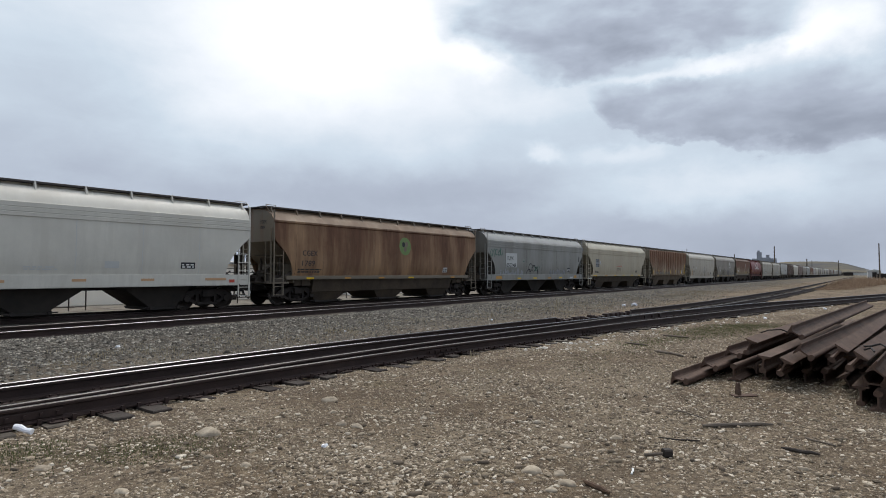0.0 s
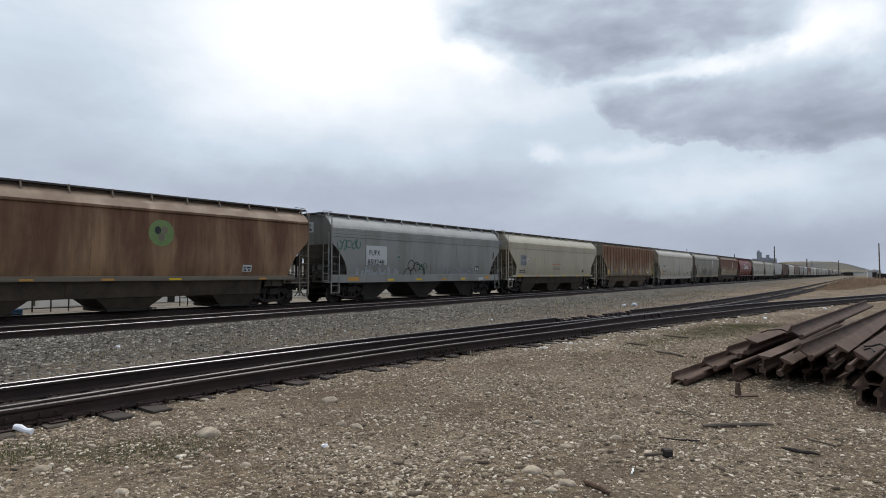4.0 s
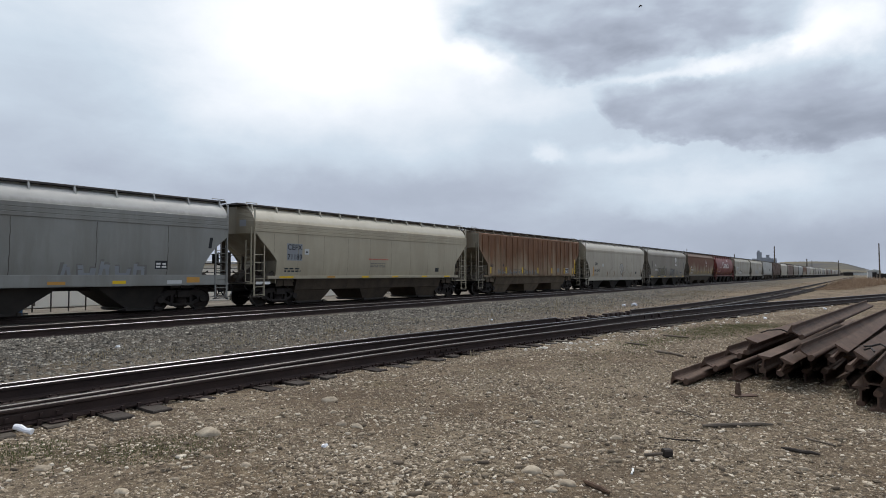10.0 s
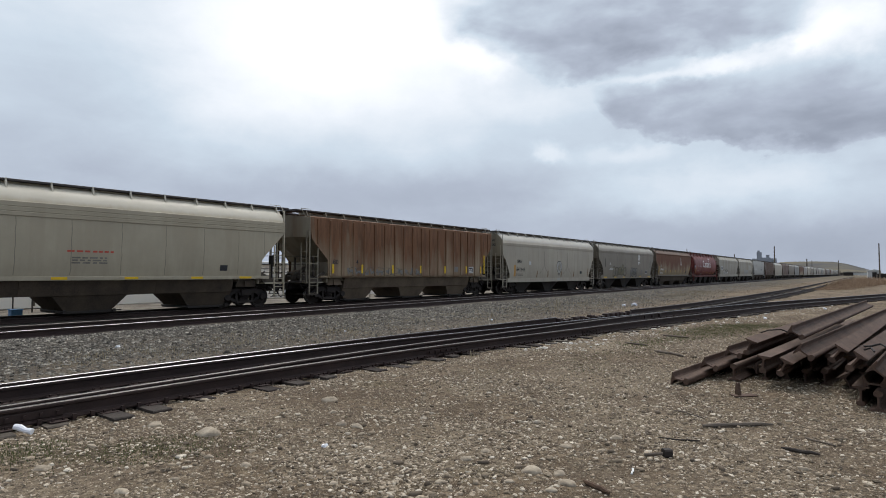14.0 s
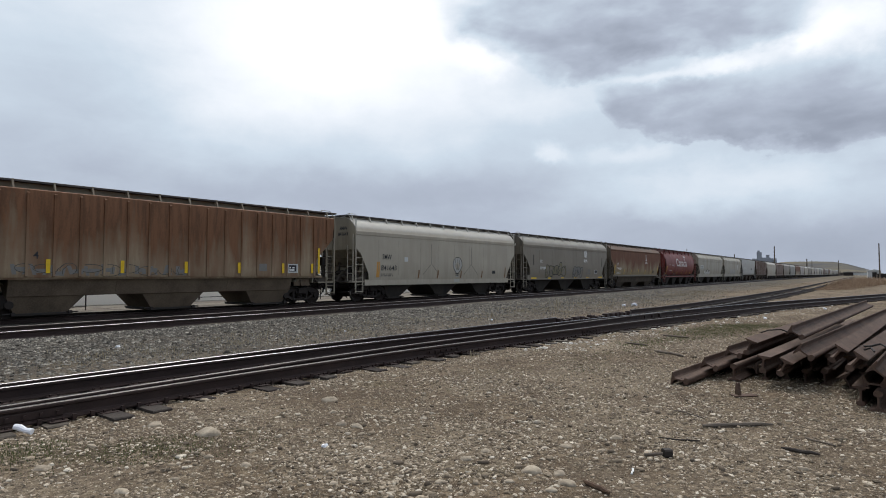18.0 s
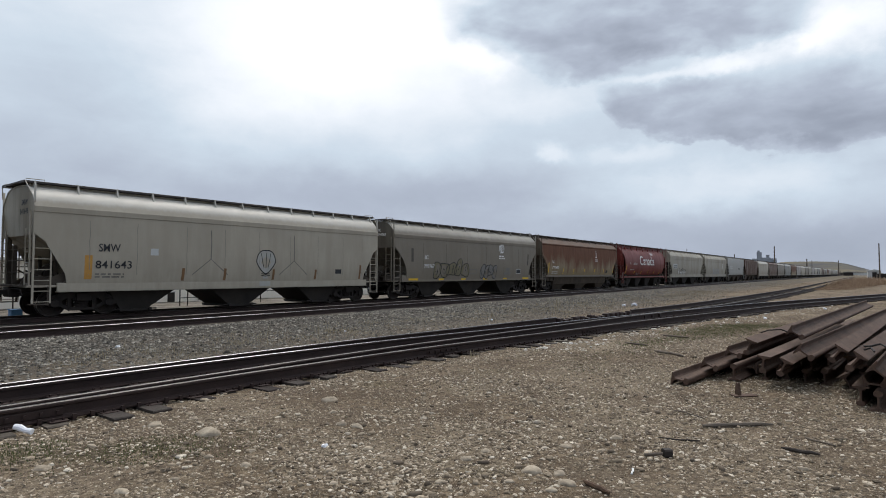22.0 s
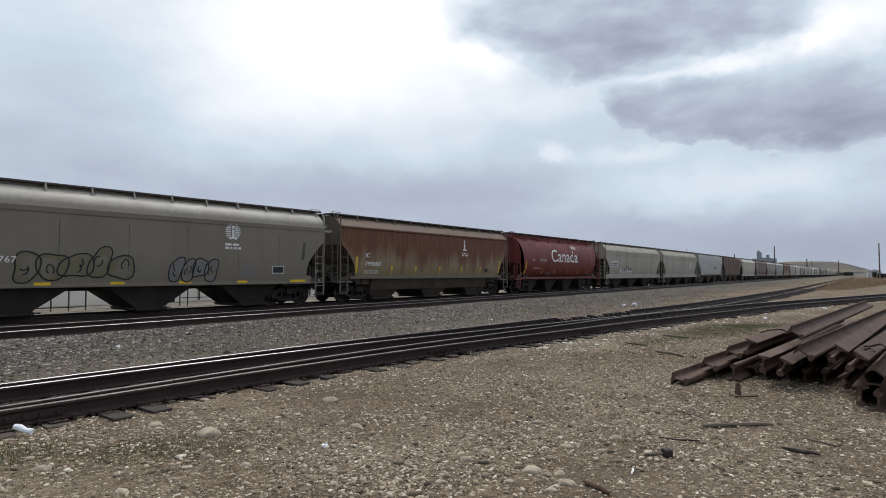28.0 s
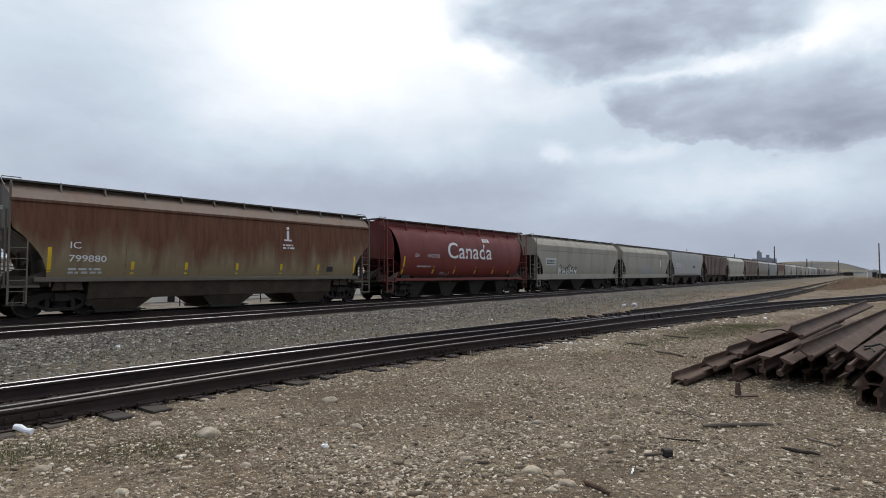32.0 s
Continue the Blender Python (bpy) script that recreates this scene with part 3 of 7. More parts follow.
PLATE = MB().box(-0.09, 0.09, -0.17, 0.17, 0.0, 0.014, 0.004)
for _sx in (-0.05, 0.05):
    for _sy in (-0.115, 0.115):
        PLATE.box(_sx - 0.012, _sx + 0.012, _sy - 0.014, _sy + 0.014, 0.014, 0.042)
PLATE = PLATE.mesh("tie_plate", RAIL_SIDE)
ANCHOR = MB().box(-0.018, 0.018, -0.085, 0.085, -0.03, 0.012).box(-0.022, 0.022, 0.06, 0.095, -0.01, 0.04).mesh("rail_anchor", RAIL_SIDE)
JOINT = MB().box(-0.46, 0.46, 0.010, 0.032, 0.035, 0.125, 0.008)
for _k in range(6):
    JOINT.box(-0.40 + _k * 0.16 - 0.018, -0.40 + _k * 0.16 + 0.018, 0.03, 0.062, 0.065, 0.1)
JOINT = JOINT.mesh("joint_bar", RAIL_SIDE)


def build_near_track():
    tr = thing("siding_track", "rusty siding track with wooden ties forking at a turnout", "railway track", kind="structure")
    foot = Z_NEAR - RAIL_H
    hb = GAUGE / 2
    part("rail", rail_mesh(offset_line(near_b, -60, 17.8, hb, foot), "rail", RAIL_SIDE, RAIL_TOP), None, tr)
    part("rail", rail_mesh(offset_line(near_b, 23.4, 380, hb, foot), "rail", RAIL_SIDE, DULL_TOP), None, tr)
    part("rail", rail_mesh(offset_line(near_a, -60, 150, -hb, foot), "rail", RAIL_SIDE, DULL_TOP), None, tr)
    xs = next(x for x in np.arange(-13.0, 30.0, 0.1) if near_b(x) - near_a(x) > 0.078)
    part("rail", rail_mesh(offset_line(near_a, float(xs), 150, hb, foot - 0.006), "rail", RAIL_SIDE, RAIL_TOP), None, tr, "switch rail")
    part("rail", rail_mesh(offset_line(near_b, float(xs), 380, -hb, foot - 0.006), "rail", RAIL_SIDE, DULL_TOP), None, tr, "switch rail")
    x = -3.0
    while x < 75:
        span = near_b(x) - near_a(x)
        for f in ((near_a, near_b) if span >= 2.2 else (near_a,)):
            s = math.atan(f(x + 0.3) / 0.6 - f(x - 0.3) / 0.6)
            wide = span if span < 2.2 else 0.0
            out = random.choice((0.16, 0.28, 0.34, 0.44, 0.5)) if x > 0 else 0.3
            kind = "plain" if wide < 0.45 else "long" if wide < 1.1 else "switch"
            wood = random.choice((TIE_DARK, TIE_WOOD, TIE_WOOD, GREY_TIE))
            ob = part("tie", tie_mesh(kind, wood), None, tr)
            ob.matrix_basis = pose(x + random.uniform(-0.04, 0.04), f(x) - hb - out + TIE_HALF[kind], foot - 0.016 + random.uniform(-0.006, 0.0), random.uniform(-0.8, 0.2), 0, math.degrees(s) * 0.5 + random.uniform(-2.5, 2.5))
            if x < 26 and f is near_a:
                for off in (-hb, hb):
                    pl = part("tie_plate", PLATE, None, tr)
                    pl.matrix_basis = pose(x, f(x) + off, foot - 0.013, 0, 0, math.degrees(s))
        if 0 < x < 16:
            s = math.degrees(math.atan(near_a(x + 0.3) / 0.6 - near_a(x - 0.3) / 0.6))
            for dx in (-0.17, 0.17):
                an = part("rail_anchor", ANCHOR, None, tr)
                an.matrix_basis = pose(x + dx, near_a(x + dx) - hb - 0.012, foot, 0, 0, s + 180)
        x += 0.53 if x < 40 else 0.62
    for x in (2.45, 9.6, 15.2):
        for side in (0, 180):
            jb = part("joint_bar", JOINT, None, tr)
            jb.matrix_basis = pose(x, near_a(x) - hb, foot, 0, 0, side + math.degrees(math.atan((near_a(x + .3) - near_a(x - .3)) / .6)))
    # switch rods and frog blocks
    for x in (6.6, 7.4):
        part("switch_rod", MB().box(x - 0.03, x + 0.03, near_a(x) - 0.7, near_b(x) + 0.7, foot - 0.005, foot + 0.02), RAIL_SIDE, tr)
    for k in range(15):
        x = 18.0 + 0.37 * k
        y, w = near_b(x) + hb + random.uniform(-0.03, 0.03), random.uniform(0.10, 0.16)
        part("frog_block", MB().box(x - w, x + w, y - 0.12, y + 0.08, foot - 0.03, foot + random.uniform(0.07, 0.16), 0.02), RAIL_SIDE, tr)
    for k in range(9):
        x = 17.6 + 0.6 * k
        y = (near_b(x) - hb + near_a(x) + hb) / 2
        part("frog_block", MB().box(x - 0.09, x + 0.09, y - 0.1, y + 0.1, foot + 0.03, foot + 0.15, 0.01), RAIL_SIDE, tr)


def build_line(name, label, f, z, x0, x1, tie_to):
    tr = thing(name, label, "railway track", kind="structure")
    for off in (-GAUGE / 2, GAUGE / 2):
        part("rail", rail_mesh(offset_line(f, x0, x1, off, z - RAIL_H), "rail", RAIL_SIDE, RAIL_TOP if off < 0 and z > 0.2 else DULL_TOP), None, tr)
    x = -6.0
    while x < tie_to:
        s = math.degrees(math.atan((f(x + 0.5) - f(x - 0.5))))
        ob = part("tie", tie_mesh("far", TIE_WOOD if random.random() < 0.8 else GREY_WOOD), None, tr)
        ob.matrix_basis = pose(x, f(x) + random.uniform(-0.05, 0.05), z - RAIL_H - 0.012, 0, 0, s + random.uniform(-1, 1))
        x += 0.52


build_near_track()
build_line("main_track", "raised main track with polished rails on grey ballast", main_y, Z_MAIN, -80, 900, 70)
build_line("train_track", "track on which the grain train rolls", train_y, Z_TRAIN, -80, 900, 60)


# ---- the grain train ----
PROFILES = {
    "belted": [(1.47, 1.30), (1.54, 1.65), (1.585, 2.1), (1.60, 2.6), (1.60, 3.05), (1.595, 3.39), (1.625, 3.40), (1.628, 3.52), (1.615, 3.535), (1.628, 3.55), (1.63, 3.68), (1.617, 3.695), (1.63, 3.71), (1.625, 3.86), (1.58, 3.875), (1.51, 4.00), (1.33, 4.26), (1.08, 4.46), (0.75, 4.54), (0.35, 4.57), (0, 4.58)],
    "round": [(1.42, 1.30), (1.52, 1.6), (1.58, 2.0), (1.605, 2.5), (1.60, 3.0), (1.58, 3.5), (1.55, 3.86), (1.60, 3.90), (1.60, 3.99), (1.53, 4.04), (1.40, 4.20), (1.10, 4.43), (0.75, 4.53), (0.35, 4.56), (0, 4.57)],
    "flat": [(1.56, 1.36), (1.575, 1.40), (1.58, 2.2), (1.58, 3.2), (1.58, 4.22), (1.56, 4.29), (1.40, 4.33), (0.9, 4.40), (0.4, 4.43), (0, 4.44)],
    "banded": [(1.52, 1.16), (1.57, 1.5), (1.60, 2.0), (1.60, 2.6), (1.60, 3.1), (1.59, 3.57), (1.62, 3.58), (1.63, 3.76), (1.615, 3.78), (1.57, 3.95), (1.40, 4.18), (1.10, 4.44), (0.75, 4.53), (0.35, 4.56), (0, 4.57)],
    "barrel": [(1.10, 1.25), (1.33, 1.50), (1.50, 1.85), (1.60, 2.3), (1.635, 2.75), (1.60, 3.2), (1.50, 3.6), (1.32, 3.95), (1.05, 4.23), (0.7, 4.41), (0.35, 4.47), (0, 4.49)],
}


def width_at(profile, z):
    zs = [p[1] for p in profile]
    ys = [p[0] for p in profile]
    return float(np.interp(z, zs, ys))


def cut_at(kind, z):
    """How far the side sheet's end is cut back at this height."""
    if kind == "curved":
        t = max(0.0, (3.08 - z) / 1.75)
        return 1.14 * (1 - (1 - min(1, t)) ** 2.0)
    if kind == "slanted":
        return 1.20 * min(1.0, max(0.0, (3.36 - z) / 1.2))
    if kind == "steep":
        return min(1.05, max(0.0, (2.86 - z) * 1.4) if z > 2.64 else 0.31 + (2.64 - z) * 0.58)
    if kind == "barrel":
        return 0.55 + 0.75 * (1 - (1 - min(1, max(0, (4.4 - z) / 3.1))) ** 2.2) * (0.55 + 0.45 * min(1, max(0, (4.4 - z) / 3.1)))
    return 0.0


def side_shell(profile, half, cut):
    """Both sides and the roof in one sheet of plate with thickness."""
    mb = MB()
    pts = []
    for (y0, z0), (y1, z1) in zip(profile, profile[1:]):
        k = max(1, int(math.hypot(y1 - y0, z1 - z0) / 0.22)) if z1 < 3.4 else 1
        pts += [(y0 + (y1 - y0) * q / k, z0 + (z1 - z0) * q / k) for q in range(k)]
    pts.append(profile[-1])
    ring = [(-y, z) for y, z in pts] + [(y, z) for y, z in reversed(pts[:-1])]
    cols = 10
    for inner in (0, 1):
        for y, z in ring:
            e = half - cut_at(cut, z)
            s = 1 - 0.018 * inner
            for k in range(cols + 1):
                mb.v.append((-e + 2 * e * k / cols, y * s, z - 0.025 * inner * (z > 4)))
    w, m = cols + 1, len(ring)
    off = w * m
    for j in range(m - 1):
        for k in range(cols):
            a = j * w + k
            mb.f.append((a, a + 1, a + 1 + w, a + w))
            mb.f.append((off + a, off + a + w, off + a + 1 + w, off + a + 1))
        for a, b in ((j * w, (j + 1) * w), ((j + 1) * w + cols, j * w + cols)):
            mb.f.append((a, b, off + b, off + a))
    for k in range(cols):
        mb.f.append((k + 1, k, off + k, off + k + 1))
        a = (m - 1) * w + k
        mb.f.append((a, a + 1, off + a + 1, off + a))
    return mb


SHARED = {}


def shared(key, make):
    if key not in SHARED:
        SHARED[key] = make()
    return SHARED[key]


def wheel_mesh():
    prof = [(0.085, -0.09), (0.085, 0.09), (0.14, 0.075), (0.16, 0.02), (0.36, 0.0), (0.40, 0.05), (0.455, 0.06), (0.457, -0.04), (0.482, -0.055), (0.482, -0.075), (0.40, -0.07), (0.36, -0.03), (0.16, -0.02), (0.14, -0.085)]
    mb = MB().lathe(prof, 32)
    me = mb.mesh("wheel", WHEEL_STEEL, True)
    me.materials.append(TREAD_STEEL)
    for p in me.polygons:
        c = p.center
        if math.hypot(c.x, c.z) > 0.444 and abs(p.normal.y) < 0.4:
            p.material_index = 1
    return me


def axle_mesh():
    mb = MB().lathe([(0.0, -1.12), (0.07, -1.12), (0.08, -0.7), (0.075, 0.0), (0.08, 0.7), (0.07, 1.12), (0.0, 1.12)], 14)
    for s in (-1, 1):
        # bearing end cap with three bolts
        for k in range(3):
            a = k * 2.094
            mb.box(0.05 * math.cos(a) - 0.015, 0.05 * math.cos(a) + 0.015, s * 1.11, s * 1.14, 0.05 * math.sin(a) - 0.015, 0.05 * math.sin(a) + 0.015)
    return mb.mesh("wheelset", WHEEL_STEEL, True)


def frame_mesh():
    ring = [(-1.14, 0.34), (-1.16, 0.52), (-1.05, 0.64), (-0.55, 0.80), (0.55, 0.80), (1.05, 0.64), (1.16, 0.52), (1.14, 0.34), (0.70, 0.34), (0.66, 0.50), (0.46, 0.60), (-0.46, 0.60), (-0.66, 0.50), (-0.70, 0.34)]
    mb = MB().yprism(ring, -0.07, 0.07)
    mb.box(-0.42, 0.42, -0.10, 0.10, 0.15, 0.26, 0.02)
    for s in (-1, 1):
        mb.yprism([(s * 0.42, 0.16), (s * 0.92, 0.40), (s * 0.86, 0.50), (s * 0.40, 0.27)][::s], -0.06, 0.06)
        mb.yprism([(s * 0.34, 0.25), (s * 0.46, 0.25), (s * 0.46, 0.62), (s * 0.34, 0.62)][::s], -0.06, 0.06)
    mb.box(-0.32, 0.32, -0.12, 0.12, 0.50, 0.62, 0.02)
    return mb.mesh("side_frame", TRUCK_STEEL)


def spring_mesh():
    prof = [(0.0, 0.25), (0.10, 0.25)]
    for k in range(6):
        prof += [(0.115, 0.26 + k * 0.045), (0.085, 0.285 + k * 0.045)]
    mb = MB().lathe(prof + [(0.1, 0.54), (0.0, 0.54)], 12, "z")
    mb.v = [(x * 2.3, y, z) for x, y, z in mb.v]
    return mb.mesh("spring_nest", TRUCK_STEEL)


def coupler_mesh():
    mb = MB().box(0.0, 0.55, -0.085, 0.085, 0.78, 0.95, 0.02)
    mb.box(0.50, 0.66, -0.16, 0.12, 0.74, 1.0, 0.03)
    mb.box(0.64, 0.74, -0.17, -0.03, 0.77, 0.97, 0.02)
    mb.box(0.60, 0.70, 0.06, 0.16, 0.76, 0.98, 0.02)
    mb.box(-0.15, 0.12, -0.32, 0.32, 0.70, 1.02, 0.02)
    return mb.mesh("coupler", TRUCK_STEEL)


def hose_mesh():
    pts = [(0.35 + 0.40 * k / 8, -0.38 + 0.1 * k / 8, 0.72 - 0.36 * math.sin(k / 8 * math.pi * 0.5)) for k in range(9)]
    mb = MB().tube(pts, 0.026, 7)
    mb.box(0.22, 0.38, -0.43, -0.33, 0.68, 0.78, 0.01)
    return mb.mesh("air_hose", RUBBER, True)


def ladder_mesh(low, rungs, tall, wide, mat_key, mat):
    mb = MB()
    top = low + rungs * 0.36
    mb.box(-0.03, 0.03, -0.02, 0.03, low, tall)
    mb.box(wide - 0.022, wide + 0.022, -0.015, 0.02, low, top + 0.12)
    for k in range(rungs):
        z = low + 0.05 + k * 0.36
        mb.tube([(0, 0, z), (wide, 0, z)], 0.016, 6)
    return mb.mesh("ladder", mat)


def add_truck(car, x, keyed):
    for s in (-1, 1):
        ob = part("side_frame", shared("frame", frame_mesh), None, car)
        ob.matrix_basis = pose(x, s * 1.0, 0.04)
        sp = part("spring_nest", shared("spring", spring_mesh), None, car)
        sp.matrix_basis = pose(x, s * 1.0, 0.0)
    part("truck_bolster", shared("bolster", lambda: MB().box(-0.22, 0.22, -1.2, 1.2, 0.52, 0.82, 0.03).mesh("truck_bolster", TRUCK_STEEL)), None, car).matrix_basis = pose(x, 0, 0)
    for dx in (-0.89, 0.89):
        ws = part("wheelset", shared("axle", axle_mesh), None, car)
        ws.matrix_basis = pose(x + dx, 0, 0.457)
        for s in (-1, 1):
            w = part("wheel", shared("wheel", wheel_mesh), None, ws)
            w.matrix_basis = pose(0, s * 0.79, 0, 0, 0, 0 if s > 0 else 180)
        if keyed:
            SPUN.append((ws, x + dx))
        for s in (-1, 1):
            b = part("bearing_adapter", shared("adapter", lambda: MB().lathe([(0.0, -0.09), (0.13, -0.09), (0.15, -0.03), (0.15, 0.06), (0.0, 0.09)], 14).mesh("bearing_adapter", TRUCK_STEEL, True)), None, car)
            b.matrix_basis = pose(x + dx, s * 1.06, 0.457)


SPUN, TRAIN = [], []


def words(car, prof, body, x, z, size, mat, width=None, name="lettering", label="", space=1.0):
    """Letters on the near side, laid on its curve; x, z: the left foot."""
    cu = bpy.data.curves.new("letters", "FONT")
    cu.body, cu.size, cu.space_character, cu.resolution_u = body, size, space, 3
    cu.offset = size * 0.008
    ob = bpy.data.objects.new("letters", cu)
    me = bpy.data.meshes.new_from_object(ob)
    bpy.data.objects.remove(ob)
    co = np.empty(len(me.vertices) * 3)
    me.vertices.foreach_get("co", co)
    co = co.reshape(-1, 3)
    if width:
        co[:, 0] = (co[:, 0] - co[:, 0].min()) * (width / max(1e-6, np.ptp(co[:, 0])))
    out = np.array([(x + u, -(width_at(prof, z + v) + 0.016), z + v) for u, v, _ in co])
    me.vertices.foreach_set("co", out.ravel())
    me.materials.clear()
    me.materials.append(mat)
    me.update()
    return part(name, me, None, car, label or f"painted letters {body}")


def plate(mb, prof, x0, x1, z0, z1, out=0.005, lean=0.0):
    """A painted rectangle on the near side."""
    k = max(1, int((z1 - z0) / 0.2))
    i = len(mb.v)
    for q in range(k + 1):
        z = z0 + (z1 - z0) * q / k
        y = -(width_at(prof, z) + out)
        sh = lean * q / k
        mb.v += [(x0 + sh, y, z), (x1 + sh, y, z)]
    for q in range(k):
        a = i + 2 * q
        mb.f.append((a, a + 1, a + 3, a + 2))
    return mb


def stroke(mb, prof, pts, w, out=0.008):
    """A brush stroke of width w through (x, z) points."""
    i = len(mb.v)
    for k, (x, z) in enumerate(pts):
        a, b = pts[max(0, k - 1)], pts[min(len(pts) - 1, k + 1)]
        d = math.hypot(b[0] - a[0], b[1] - a[1]) or 1
        nx, nz = -(b[1] - a[1]) / d * w / 2, (b[0] - a[0]) / d * w / 2
        for s in (1, -1):
            mb.v.append((x + nx * s, -(width_at(prof, z + nz * s) + out), z + nz * s))
    for k in range(len(pts) - 1):
        a = i + 2 * k
        mb.f.append((a, a + 1, a + 3, a + 2))
    return mb


def scrawl(prof, x0, x1, z0, z1, loops, w, seed, out=0.008):
    """Spray-can loops that spell nothing."""
    rnd = random.Random(seed)
    mb = MB()
    step = (x1 - x0) / loops
    for k in range(loops):
        cx, cz = x0 + step * (k + 0.5), (z0 + z1) / 2 + rnd.uniform(-0.12, 0.12) * (z1 - z0)
        rx, rz = step * rnd.uniform(0.42, 0.75), (z1 - z0) * rnd.uniform(0.32, 0.5)
        a0, turn = rnd.uniform(0, 6), rnd.choice((1, -1)) * rnd.uniform(3.6, 6.0)
        p = [(cx + rx * math.cos(a0 + turn * q / 18) * (1 - 0.25 * q / 18), cz + rz * math.sin(a0 + turn * q / 18)) for q in range(19)]
        stroke(mb, prof, p, w, out)
        if rnd.random() < 0.7:
            xa = cx + rnd.uniform(-0.4, 0.4) * step
            stroke(mb, prof, [(xa, z0 + 0.05), (xa + rnd.uniform(-0.2, 0.2), (z0 + z1) / 2), (xa + rnd.uniform(-0.15, 0.3), z1 - 0.05)], w, out)
    return mb


def bubbles(prof, x0, x1, z0, z1, count, w, seed):
    """Rounded throw-up letters that spell nothing: their fill and their outline."""
    rnd = random.Random(seed)
    fill, line = MB(), MB()
    s = (x1 - x0) / count
    for k in range(count):
        cx, cz = x0 + s * (k + 0.5), (z0 + z1) / 2 + rnd.uniform(-0.08, 0.08) * (z1 - z0)
        rx, rz = s * rnd.uniform(0.52, 0.66), (z1 - z0) * rnd.uniform(0.42, 0.52)
        f1, f2 = rnd.uniform(0, 6), rnd.uniform(0, 6)
        ring = []
        for q in range(29):
            a = q / 28 * 2 * math.pi
            r = 1 + 0.14 * math.sin(2 * a + f1) + 0.10 * math.sin(3 * a + f2)
            ring.append((cx + rx * r * math.copysign(abs(math.cos(a)) ** 0.8, math.cos(a)) + 0.12 * (z1 - z0) * math.sin(a), cz + rz * r * math.copysign(abs(math.sin(a)) ** 0.8, math.sin(a))))
        fill.poly([(x, -(width_at(prof, z) + 0.006 + 0.0015 * (k % 2)), z) for x, z in ring[:-1]])
        stroke(line, prof, ring, w, 0.011)
        for _ in range(2):
            xa, za = cx + rnd.uniform(-0.3, 0.3) * rx, cz + rnd.uniform(-0.3, 0.3) * rz
            b = rnd.uniform(0, 6)
            stroke(line, prof, [(xa + rx * 0.35 * math.cos(b + 0.3 * q), za + rz * 0.4 * math.sin(b + 0.3 * q)) for q in range(8)], w * 0.9, 0.011)
    return fill, line


def end_words(car, spec_half, recess, body, y0, z, size, mat):
    """Small letters on the front end sheet."""
    cu = bpy.data.curves.new("letters", "FONT")
    cu.body, cu.size, cu.resolution_u, cu.offset = body, size, 2, size * 0.03
    ob = bpy.data.objects.new("letters", cu)
    me = bpy.data.meshes.new_from_object(ob)
    bpy.data.objects.remove(ob)
    for v in me.vertices:
        v.co = (-(spec_half - recess + 0.018), y0 - v.co.x, z + v.co.y)
    me.materials.clear()
    me.materials.append(mat)
    part("lettering", me, None, car, f"small painted letters {body}")


def blocks(prof, x0, x1, z0, z1, count, seed, out=0.006):
    """Chunky faded throw-up shapes with slanted edges."""
    rnd = random.Random(seed)
    mb = MB()
    s = (x1 - x0) / count
    for k in range(count):
        a = x0 + s * k + rnd.uniform(0, 0.1) * s
        lo, hi = z0 + rnd.uniform(0, 0.15) * (z1 - z0), z1 - rnd.uniform(0, 0.3) * (z1 - z0)
        w = s * rnd.uniform(0.16, 0.3)
        ln = rnd.uniform(-0.12, 0.12)
        plate(mb, prof, a, a + w, lo, hi, out, ln)
        plate(mb, prof, a + s * 0.5, a + s * 0.5 + w, lo, hi - 0.1, out, -ln)
        zc = rnd.uniform(lo, hi - 0.2)
        plate(mb, prof, a + w * 0.5, a + s * 0.6, zc, zc + 0.14, out + 0.002, 0.03)
    return mb


def bars(prof, x0, x1, z0, z1, rows, seed, out=0.006):
    """Small print that cannot be read: plain bars."""
    rnd = random.Random(seed)
    mb = MB()
    h = (z1 - z0) / rows
    for r in range(rows):
        x = x0
        while x < x1 - 0.03:
            w = min(x1 - x, rnd.uniform(0.08, 0.3))
            plate(mb, prof, x, x + w, z0 + r * h, z0 + r * h + h * 0.6, out)
            x += w + rnd.uniform(0.04, 0.09)
    return mb


